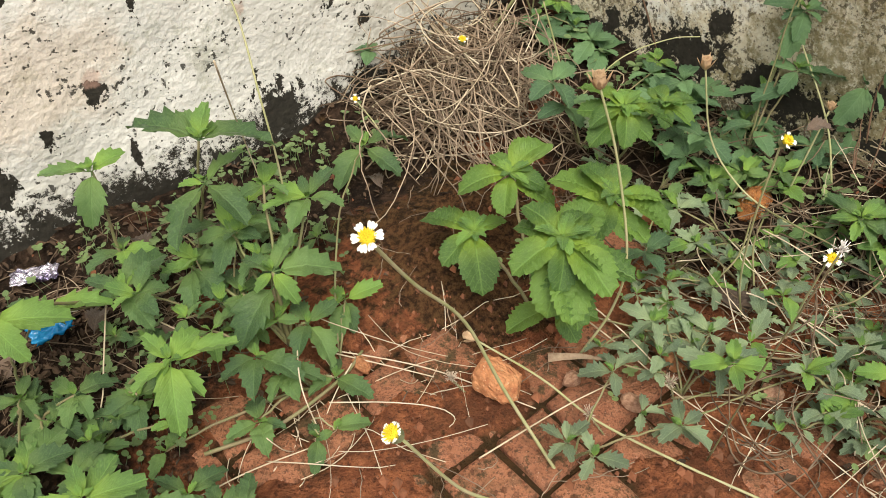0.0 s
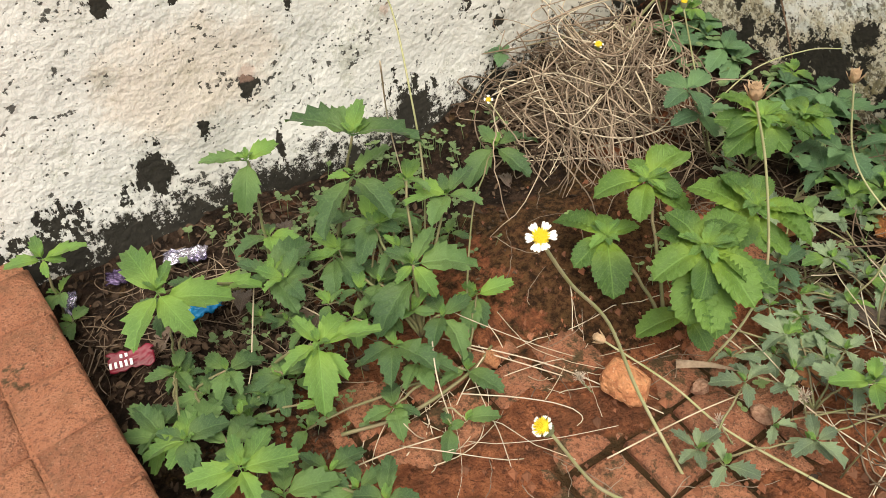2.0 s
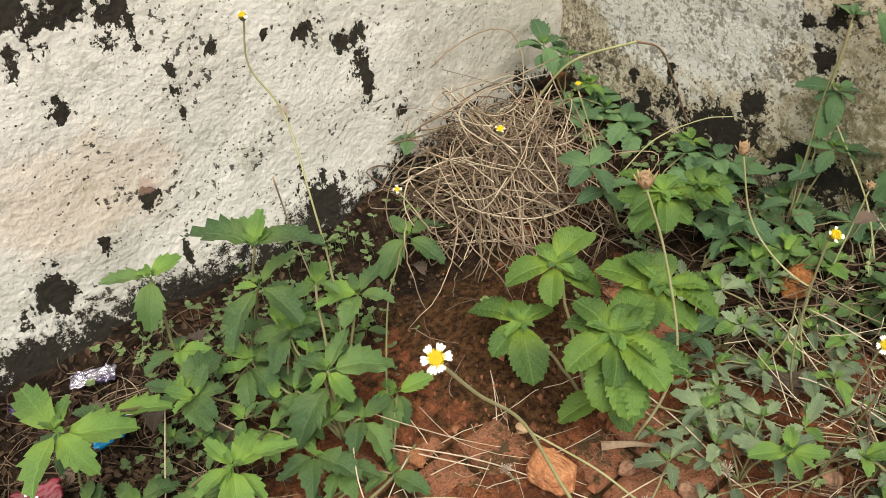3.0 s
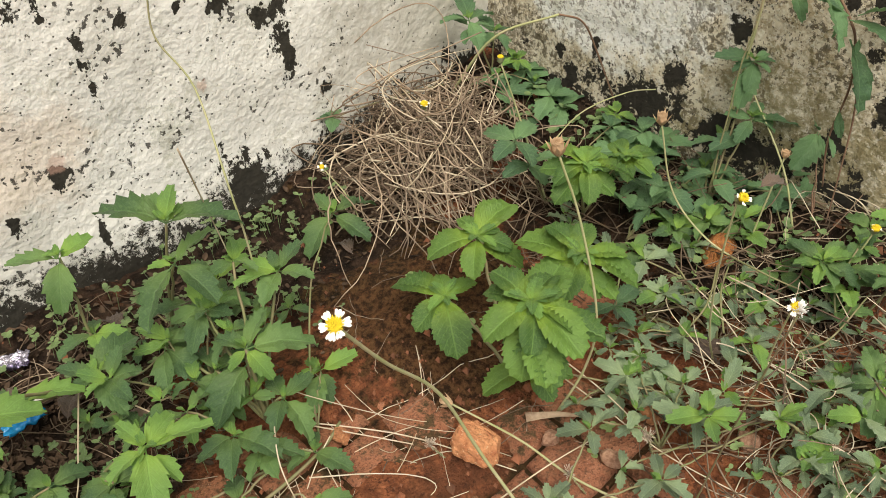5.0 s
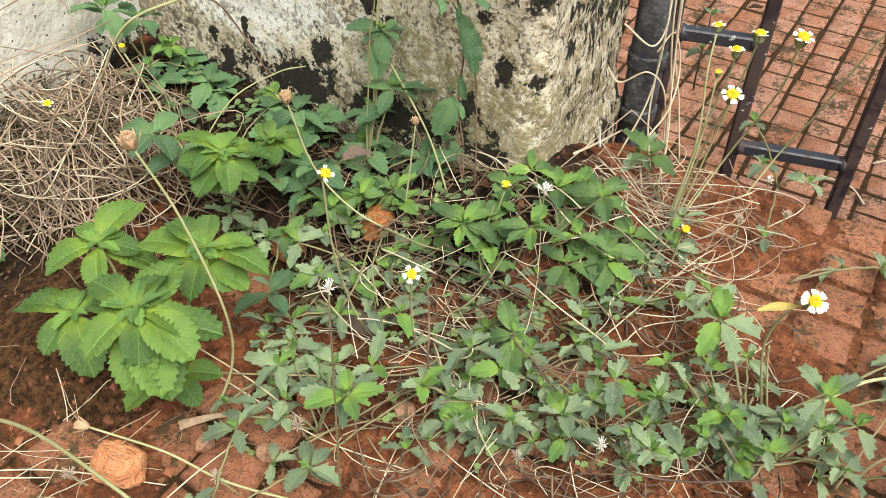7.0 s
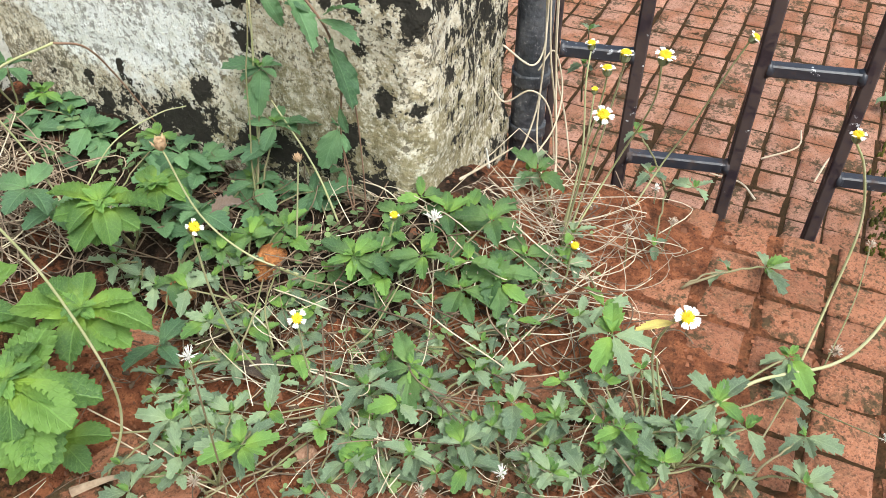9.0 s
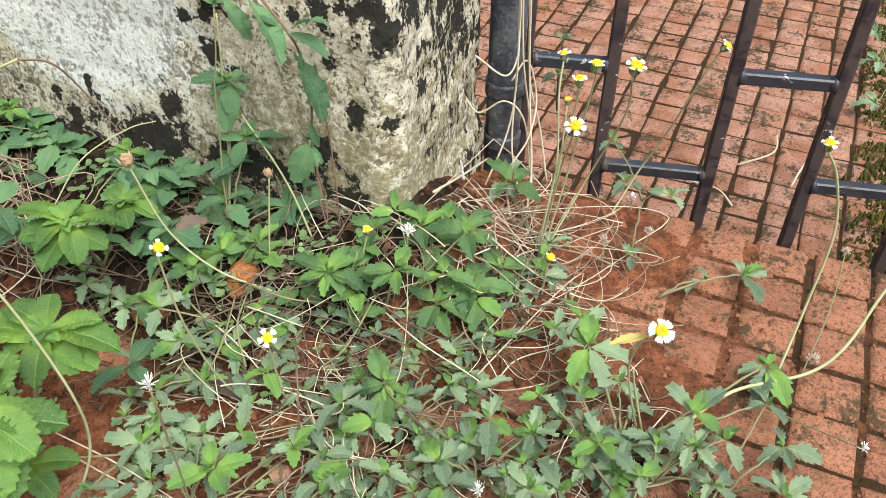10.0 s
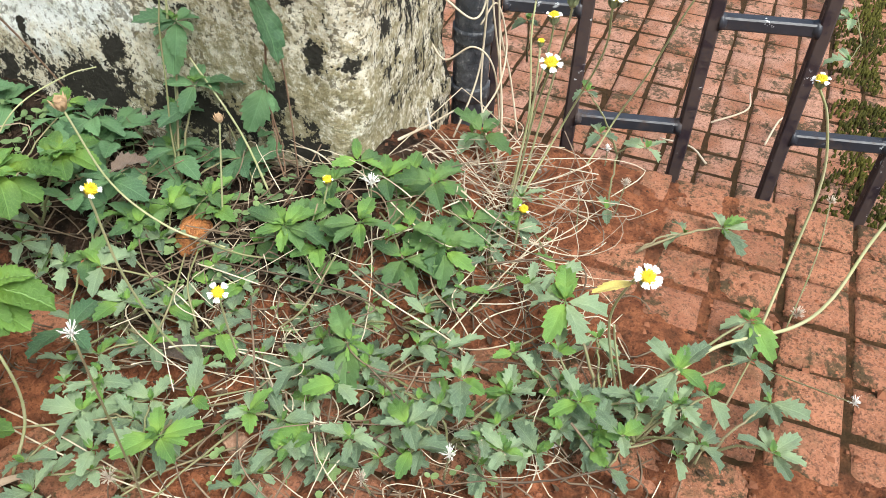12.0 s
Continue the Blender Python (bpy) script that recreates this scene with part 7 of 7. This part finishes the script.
for k, (x, y, z, az, size, label) in enumerate(((0.545, 0.275, 0.02, -70, 0.055, "curled brown dead leaf on the soil"), (0.555, 0.245, 0.018, -30, 0.05, "grey-brown dead leaf under weeds"),
                                                (0.74, 0.09, 0.014, 30, 0.05, "dry papery dead leaf"), (0.20, 0.64, 0.045, 10, 0.035, "small dead leaf by the wall"), (0.16, 0.66, 0.045, 100, 0.035, "small dead leaf by the wall"),
                                                (0.07, 0.60, 0.035, 60, 0.04, "brown dead leaf on dark litter"), (0.10, 0.57, 0.03, -40, 0.045, "brown dead leaf on dark litter"), (0.02, 0.62, 0.035, 200, 0.04, "brown dead leaf on dark litter"),
                                                (0.05, 0.65, 0.035, 130, 0.04, "grey dead leaf on dark litter"), (0.13, 0.53, 0.025, 20, 0.03, "curled dead leaf on dark litter"), (0.92, 0.06, 0.006, -60, 0.045, "pale tan dead leaf in dry grass"),
                                                # last entry: leaf shape put in place of an unidentified small brown
                                                # thing
                                                (0.40, 0.60, 0.03, 80, 0.035, "brown dead leaf at the wall's foot"), (0.500, 0.212, 0.262, -20, 0.026, "small grey-brown leaf shape in place of an unidentified thing by a daisy"))):
    ob = thing("dead_leaf", label, "leaf", "dead leaves", data=LEAVES["dry"][k % 4])
    ob.matrix_basis = pose(x, y, z, 12, 10, az - 90) @ Matrix.Scale(size, 4)


def crumpled(name, label, cat, at, w, h, mat, seed, turn, tilt=0.0, amount=0.25):
    """A crushed scrap of foil with folded, uneven edges."""
    rng = random.Random(seed)
    b, n, m = Buf(), 25, 17
    off = Vector((seed * 3.1, 0, 0))
    fold = lambda u, v: abs(noise.noise(Vector((u * 5.5, v * 4.0, 0)) + off)) + 0.35 * abs(noise.noise(Vector((u * 13, v * 10, 4)) + off))
    top = [(w * (i / (n - 1) - 0.5) * (1 + 0.22 * noise.noise(Vector((0, j * 0.35, seed)))), h * (j / (m - 1) - 0.5) * (1 + 0.45 * noise.noise(Vector((i * 0.22, 0, seed)))),
            amount * h * fold(i / (n - 1), j / (m - 1))) for j in range(m) for i in range(n)]
    quads = [(j * n + i, j * n + i + 1, (j + 1) * n + i + 1, (j + 1) * n + i) for j in range(m - 1) for i in range(n - 1)]
    b.add(top, quads)
    ob = thing(name, label, cat, data=b.mesh(name, mat))
    ob.matrix_basis = pose(*at, tilt, 0, turn)
    thick = ob.modifiers.new("thickness", "SOLIDIFY")
    thick.thickness = 0.0006
    return ob


crumpled("sweet_wrapper", "crumpled shiny blue foil wrapper on dark litter", "wrapper", (0.040, 0.613, 0.055), 0.036, 0.021, M_BLUE, 2, 6, 38, 0.45)
red = crumpled("sweet_wrapper", "crumpled crimson wrapper printed in white on dark litter", "wrapper", (-0.036, 0.597, 0.046), 0.040, 0.018, M_RED, 5, -16, 32, 0.12)
for row, count, first, tall in ((0.0045, 2, -0.008, 0.0016), (-0.0028, 5, -0.0185, 0.0028)):
    for k in range(count):
        b = Buf()
        box(b, -0.0012, 0.0012, -tall, tall, -0.0015, 0.0006)
        part("print_bar", b.mesh("print_bar", M_PRINT, False), red, "white printed bar", pose(first + 0.0046 * k, row, 0.0018, 0, 0, 3 * (k % 2)))
crumpled("foil_scrap", "crumpled silver and violet foil scrap", "wrapper", (0.055, 0.697, 0.047), 0.044, 0.020, M_SILVER, 8, -24, 8, 0.5)
crumpled("foil_scrap", "crushed dark violet foil scrap", "wrapper", (-0.006, 0.702, 0.050), 0.036, 0.015, M_VIOLET, 11, -20, 25, 0.6)
crumpled("foil_scrap", "small silver foil scrap by the brick step", "wrapper", (-0.062, 0.693, 0.052), 0.012, 0.026, M_SILVER, 14, -20, 20, 0.4)

edge = Buf()
edge.tube(bent([(0.026, 0.620, 0.062), (0.037, 0.624, 0.068), (0.052, 0.613, 0.068), (0.063, 0.608, 0.064), (0.067, 0.613, 0.058)], 6), 0.0011, 0.0009, 6)
thing("paper_strip", "curled white paper strip over the blue wrapper", "paper", data=edge.mesh("paper_strip", M_FLUFF))
chip = Buf()
chip.tube([(-0.031, 0, 0), (-0.018, 0.001, 0.001), (0.0, 0.002, 0.0015), (0.012, 0.001, 0.001), (0.033, -0.001, 0)], 0.0045, 0.0008, 7, 0.45)
chip_ob = thing("wood_chip", "weathered pale splinter of wood on the soil", "wood", data=chip.mesh("wood_chip", M_WOOD, False))
chip_ob.matrix_basis = pose(0.404, 0.302, 0.006, 0, 0, -44)
for k, pts in enumerate(([(1.45, -0.12, LOW_Z + 0.006), (1.49, -0.17, LOW_Z + 0.02), (1.56, -0.17, LOW_Z + 0.012)], [(1.42, -0.21, LOW_Z + 0.006), (1.46, -0.22, LOW_Z + 0.024), (1.51, -0.23, LOW_Z + 0.008), (1.53, -0.25, LOW_Z + 0.02)],
                         [(1.33, -0.13, LOW_Z + 0.006), (1.36, -0.10, LOW_Z + 0.01), (1.37, -0.05, LOW_Z + 0.006)])):
    runner("pale dry twig lying on the lower brick paving", pts, 0.0016, M_STRAW_PALE, "twig", "twig")


def litter(name, label, spots, seed, size):
    """Scattered flakes of rotting leaf, curled and broken, one mesh."""
    rng = random.Random(seed)
    b = Buf()
    for x, y, rx, ry, count in spots:
        for _ in range(count):
            px, py = x + rng.gauss(0, rx), min(y + rng.gauss(0, ry), WALL_Y - 0.012)
            if py > 0.16:
                px = min(px, FACE_X - 0.014)
            if px > 0.70 and py < 0.06:
                continue
            s, h = size * rng.uniform(0.4, 1.3), rng.uniform(0, 6.28)
            z = soil_z(px, py) + 0.001 + rng.uniform(0, 0.004)
            m = pose(px, py, z, rng.gauss(0, 22), rng.gauss(0, 22), math.degrees(h))
            w = rng.uniform(0.35, 0.7)
            top = [(-1, 0, 0), (-0.5, w * 0.8, 0.18), (0.1, w, 0.3), (0.6, w * 0.6, 0.15), (1, 0, 0.05), (0.55, -w * 0.7, 0.25), (0, -w, 0.35), (-0.55, -w * 0.6, 0.1), (0, 0, -0.06)]
            b.add([m @ (Vector((p[0] + rng.uniform(-.15, .15), p[1] + rng.uniform(-.12, .12), p[2])) * s) for p in top], [(i, (i + 1) % 8, 8) for i in range(8)])
    return tagged(new(name, b.mesh(name, M_LITTER, False)), label, "leaf litter", kind="stuff")


litter("leaf_litter", "dark rotting leaf litter along the cream wall", ((0.04, 0.62, 0.08, 0.06, 1300), (0.24, 0.66, 0.10, 0.05, 420), (0.0, 0.48, 0.05, 0.07, 320), (0.42, 0.64, 0.06, 0.06, 130)), 51, 0.0044)
# last spot: dark flakes added to paint shade into the creeping weeds' gaps
litter("leaf_litter", "dark leaf litter at the pillar's foot, and flakes as shade between weeds", ((0.70, 0.40, 0.05, 0.13, 420), (0.64, 0.20, 0.07, 0.08, 160), (0.60, 0.62, 0.08, 0.07, 340), (0.62, 0.09, 0.10, 0.12, 380)), 52, 0.0046)


# ---- seedlings and moss ----
def seedlings(name, label, spots, seed, mat, big=0.005):
    """Clusters of tiny round-leaved seedlings, one mesh."""
    rng = random.Random(seed)
    b = Buf()
    for x, y, rx, ry, count in spots:
        for _ in range(count):
            px, py = x + rng.gauss(0, rx), y + rng.gauss(0, ry)
            py = min(py, WALL_Y - 0.012)
            if py > 0.16:
                px = min(px, FACE_X - 0.014)
            g = soil_z(px, py)
            top = Vector((px + rng.uniform(-.006, .006), py + rng.uniform(-.006, .006), g + rng.uniform(0.006, 0.024)))
            b.tube([(px, py, g - 0.002), top], 0.0004, 0.0003, 3)
            a0 = rng.uniform(0, 6.28)
            for k in range(rng.choice((2, 2, 4))):
                a, s = a0 + k * 3.14 + (1.57 if k > 1 else 0), big * rng.uniform(0.55, 1.25)
                d, w = Vector((math.cos(a), math.sin(a), rng.uniform(-0.1, 0.5))).normalized(), Vector((-math.sin(a), math.cos(a), rng.uniform(-.2, .2)))
                c = top + d * s
                ring = [c + d * (s * math.cos(q)) + w * (s * 0.85 * math.sin(q)) for q in (0, .8, 1.57, 2.36, 3.14, 3.93, 4.71, 5.5)]
                k0 = len(b.v)
                b.add(ring + [c - Vector((0, 0, s * 0.2))], [(i, (i + 1) % 8, 8) for i in range(8)], [(0.5 + 0.5 * math.sin(q), 0.5) for q in (0, .8, 1.57, 2.36, 3.14, 3.93, 4.71, 5.5)] + [(0.5, 0.5)])
    return tagged(new(name, b.mesh(name, mat)), label, "seedlings", kind="stuff")


M_SEEDLING = leaf_green("seedling_leaf", (0.30, 0.42, 0.15), (0.19, 0.30, 0.11), 0.0, 0.1)
seedlings("seedlings", "tiny round-leaved seedlings along the cream wall", ((0.34, 0.70, 0.06, 0.03, 60), (0.18, 0.68, 0.07, 0.03, 70), (0.10, 0.60, 0.07, 0.05, 60), (0.05, 0.47, 0.06, 0.05, 45), (0.26, 0.62, 0.05, 0.05, 60)), 4, M_SEEDLING, 0.0030)
seedlings("seedlings", "round-leaved seedlings at the pillar's foot", ((0.72, 0.56, 0.02, 0.04, 34), (0.73, 0.44, 0.03, 0.05, 26), (0.70, 0.32, 0.04, 0.06, 22), (0.66, 0.48, 0.03, 0.05, 18), (0.72, 0.24, 0.03, 0.03, 10)), 5, M_SEEDLING, 0.0046)
seedlings("seedlings", "tiny seedlings between the creeping weeds", ((0.55, 0.20, 0.09, 0.09, 60), (0.62, 0.05, 0.08, 0.07, 40), (0.45, 0.42, 0.03, 0.04, 20)), 6, M_SEEDLING, 0.0034)

rng = random.Random(21)
moss = Buf()
for _ in range(9000):
    x, y = rng.uniform(1.12, 2.3), -0.41 + rng.gauss(0, 0.07)
    if y > -0.30 - 0.05 * noise.noise(Vector((x * 7, 0, 0))) or noise.noise(Vector((x * 16, y * 16, 3))) < -0.25:
        continue
    z, s = LOW_Z + 0.003 + 0.016 * max(0.0, noise.noise(Vector((x * 13, y * 13, 0)))) + 0.006 * max(0.0, noise.noise(Vector((x * 60, y * 60, 0)))), rng.uniform(0.0010, 0.0034)
    k, a0 = 5, rng.uniform(0, 6.283)
    moss.add([(x + s * math.cos(a0 + 6.283 * i / k), y + s * math.sin(a0 + 6.283 * i / k), z - 0.006) for i in range(k)] + [(x + 0.6 * s * math.cos(a0 + 6.283 * i / k), y + 0.6 * s * math.sin(a0 + 6.283 * i / k), z + s * rng.uniform(0.2, 0.8)) for i in range(k)] + [(x, y, z + s * 0.75)],
             [(i, (i + 1) % k, k + (i + 1) % k, k + i) for i in range(k)] + [(k + i, k + (i + 1) % k, 2 * k) for i in range(k)])
tagged(new("moss", moss.mesh("moss", M_MOSS)), "yellow-green moss cushions at the edge of the paving", "moss", kind="stuff")


# ---- paving ----
landing = thing("pavement", "worn red clay tile landing under soil and weeds", "paving", kind="structure")
pave(landing, "tile", M_TILE, 0.0605, 0.0655, -0.09, STEP_X + 0.002, -0.82, 0.72, 1.0095 - 0.0605 * 30, -0.164 - 0.0655 * 20, 0.0, 0.0054, 0.0026, (0.15, 1.02, -0.40, 0.46), 31)
riser = Buf()
box(riser, STEP_X - 0.02, STEP_X - 0.004, -1.6, 0.14, LOW_Z - 0.03, -0.03)
tagged(part("riser", riser.mesh("riser", M_TILE, False), landing, "brick face of the step"), kind="structure")
lower = thing("pavement", "mossy worn red clay tile paving beyond the gate", "paving", kind="structure")
pave(lower, "tile", M_TILE_FAR, 0.0595, 0.0595, STEP_X + 0.004, 3.2, -0.62, 0.75, STEP_X + 0.004, -0.119 - 0.0595 * 12, LOW_Z, 0.0034, 0.0024, (1.05, 2.2, -0.32, 0.30), 32)
step = thing("brick_step", "raised step of worn red clay tiles at the wall", "step", kind="structure")
step.matrix_basis = pose(-0.080, 0.68, 0, 0, 0, 3.5)
core = Buf()
box(core, -0.9, -0.003, -1.2, 0.056, -0.02, 0.0955)
part("core", core.mesh("core", M_TILE_STEP, False), step)
pave(step, "tile", M_TILE_STEP, 0.060, 0.0705, -0.60, 0.0, -1.05, 0.06, -0.60, -0.038 - 0.0705 * 16, 0.10, 0.0014, 0.0010, (-0.2, 0.02, -0.6, 0.06), 33)

# ---- loose stems ----
runner("long pale dry stem lying over the weeds", [(0.44, 0.337, 0.01), (0.432, 0.279, 0.02), (0.434, 0.206, 0.012), (0.45, 0.132, 0.006)], 0.0007, M_STRAW_PALE)
runner("long pale dry stem lying over the weeds", [(0.619, 0.271, 0.06), (0.615, 0.238, 0.065), (0.618, 0.206, 0.06)], 0.0007, M_STRAW_PALE)
runner("long pale dry stem lying over the weeds", [(0.548, 0.16, 0.03), (0.525, 0.124, 0.035), (0.537, 0.091, 0.02), (0.539, 0.062, 0.012)], 0.0007, M_STRAW_PALE)
runner("long pale dry stem lying over the weeds", [(0.568, 0.128, 0.02), (0.532, 0.104, 0.02), (0.501, 0.078, 0.012)], 0.0007, M_STRAW_PALE)
runner("long pale dry stem lying over the weeds", [(0.444, 0.354, 0.03), (0.443, 0.287, 0.025), (0.44, 0.228, 0.012)], 0.0007, M_STRAW_PALE)
runner("long pale dry stem lying over the weeds", [(0.564, 0.174, 0.03), (0.523, 0.129, 0.035), (0.527, 0.101, 0.03), (0.533, 0.056, 0.02)], 0.0007, M_STRAW_PALE)
runner("long pale dry stem lying over the weeds", [(0.577, 0.131, 0.03), (0.522, 0.104, 0.03), (0.493, 0.084, 0.012)], 0.0007, M_STRAW_PALE)
runner("long pale dry stem lying over the weeds", [(0.777, 0.05, 0.03), (0.725, 0.049, 0.04), (0.686, 0.053, 0.04), (0.666, 0.028, 0.02)], 0.0007, M_STRAW_PALE)
runner("long pale dry stem lying over the weeds", [(0.666, 0.028, 0.02), (0.688, 0.017, 0.03), (0.727, -0.011, 0.02)], 0.0007, M_STRAW_PALE)
runner("long pale dry stem lying over the weeds", [(0.598, 0.306, 0.05), (0.584, 0.263, 0.05), (0.565, 0.215, 0.04), (0.554, 0.169, 0.02)], 0.0007, M_STRAW_PALE)
runner("long pale dry stem lying over the weeds", [(0.678, 0.156, 0.05), (0.649, 0.1, 0.055), (0.643, 0.045, 0.04), (0.64, 0.022, 0.03)], 0.0007, M_STRAW_PALE)
runner("long pale dry stem lying over the weeds", [(0.691, 0.095, 0.04), (0.719, 0.099, 0.06), (0.759, 0.107, 0.07)], 0.0007, M_STRAW_PALE)
runner("long pale dry stem lying over the weeds", [(0.766, 0.255, 0.06), (0.732, 0.216, 0.06), (0.713, 0.2, 0.05)], 0.0007, M_STRAW_PALE)
runner("long pale dry stem lying over the weeds", [(0.763, 0.254, 0.1), (0.75, 0.216, 0.11), (0.764, 0.199, 0.08)], 0.0007, M_STRAW_PALE)
runner("long pale dry stem lying over the weeds", [(0.089, 0.592, 0.07), (0.06, 0.537, 0.06), (0.044, 0.51, 0.05), (0.017, 0.493, 0.02)], 0.0007, M_STRAW_PALE)
runner("long pale dry stem lying over the weeds", [(0.223, 0.477, 0.008), (0.288, 0.384, 0.01), (0.333, 0.29, 0.006)], 0.0007, M_STRAW_PALE)
runner("long pale dry stem lying over the weeds", [(0.231, 0.459, 0.01), (0.264, 0.405, 0.012), (0.287, 0.374, 0.008)], 0.0007, M_STRAW_PALE)
runner("long pale dry stem lying over the weeds", [(0.262, 0.285, 0.006), (0.343, 0.269, 0.02), (0.401, 0.258, 0.02)], 0.0007, M_STRAW_PALE)
runner("long pale dry stem lying over the weeds", [(0.215, 0.483, 0.04), (0.178, 0.416, 0.05), (0.174, 0.389, 0.01)], 0.0007, M_STRAW_PALE)
runner("long pale dry stem lying over the weeds", [(0.066, 0.406, 0.006), (0.111, 0.395, 0.012), (0.162, 0.384, 0.008)], 0.0007, M_STRAW_PALE)
runner("long pale dry stem lying over the weeds", [(0.209, 0.515, 0.3), (0.24, 0.571, 0.2), (0.253, 0.576, 0.12)], 0.0007, M_STRAW_PALE)
runner("long pale dry stem lying over the weeds", [(0.12, 0.557, 0.05), (0.13, 0.525, 0.055), (0.157, 0.513, 0.03)], 0.0007, M_STRAW_PALE)
runner("green creeping stem over the soil", [(0.624, -0.076, 0.012), (0.645, -0.126, 0.014), (0.673, -0.169, 0.016)], 0.0010, M_STEM)
runner("green creeping stem over the soil", [(0.622, -0.18, 0.008), (0.664, -0.19, 0.015), (0.747, -0.209, 0.02)], 0.0010, M_STEM)
runner("green creeping stem over the soil", [(0.6, -0.103, 0.01), (0.62, -0.137, 0.012), (0.642, -0.157, 0.012)], 0.0010, M_STEM)
runner("green creeping stem over the soil", [(0.598, 0.099, 0.03), (0.582, 0.015, 0.03), (0.596, -0.033, 0.015)], 0.0010, M_STEM)
runner("green creeping stem over the soil", [(0.646, 0.171, 0.05), (0.668, 0.187, 0.07), (0.694, 0.187, 0.1)], 0.0010, M_STEM)
runner("green creeping stem over the soil", [(0.679, 0.214, 0.05), (0.706, 0.189, 0.06), (0.707, 0.15, 0.11)], 0.0010, M_STEM)
runner("green creeping stem over the soil", [(0.647, 0.298, 0.06), (0.636, 0.237, 0.07), (0.662, 0.211, 0.05)], 0.0010, M_STEM)
runner("green creeping stem over the soil", [(0.643, 0.001, 0.03), (0.666, -0.018, 0.03), (0.681, -0.044, 0.05)], 0.0010, M_STEM)
runner("green creeping stem over the soil", [(0.533, 0.056, 0.02), (0.56, 0.021, 0.03), (0.599, 0.001, 0.04)], 0.0010, M_STEM)
runner("green creeping stem over the soil", [(0.514, 0.197, 0.02), (0.528, 0.169, 0.03), (0.573, 0.155, 0.03)], 0.0010, M_STEM)
runner("green creeping stem over the soil", [(0.43, 0.322, 0.03), (0.46, 0.269, 0.03), (0.486, 0.243, 0.02)], 0.0010, M_STEM)
runner("green creeping stem over the soil", [(0.541, 0.271, 0.03), (0.57, 0.264, 0.06), (0.626, 0.288, 0.06)], 0.0010, M_STEM)
runner("green creeping stem over the soil", [(0.568, 0.24, 0.04), (0.593, 0.263, 0.06), (0.634, 0.28, 0.06)], 0.0010, M_STEM)
runner("green creeping stem over the soil", [(0.603, 0.182, 0.03), (0.62, 0.163, 0.05), (0.679, 0.159, 0.07)], 0.0010, M_STEM)
runner("green creeping stem over the soil", [(0.445, 0.302, 0.01), (0.47, 0.251, 0.02), (0.504, 0.209, 0.03), (0.549, 0.166, 0.02)], 0.0010, M_STEM)
runner("green creeping stem over the soil", [(0.428, 0.219, 0.01), (0.457, 0.188, 0.02), (0.494, 0.159, 0.012)], 0.0010, M_STEM)
runner("green creeping stem over the soil", [(0.785, 0.352, 0.12), (0.764, 0.316, 0.08), (0.722, 0.266, 0.05)], 0.0010, M_STEM)
runner("green creeping stem over the soil", [(0.101, 0.613, 0.05), (0.139, 0.59, 0.05), (0.172, 0.589, 0.06)], 0.0010, M_STEM)
runner("green creeping stem over the soil", [(0.013, 0.549, 0.14), (0.049, 0.574, 0.1), (0.101, 0.596, 0.06)], 0.0010, M_STEM)
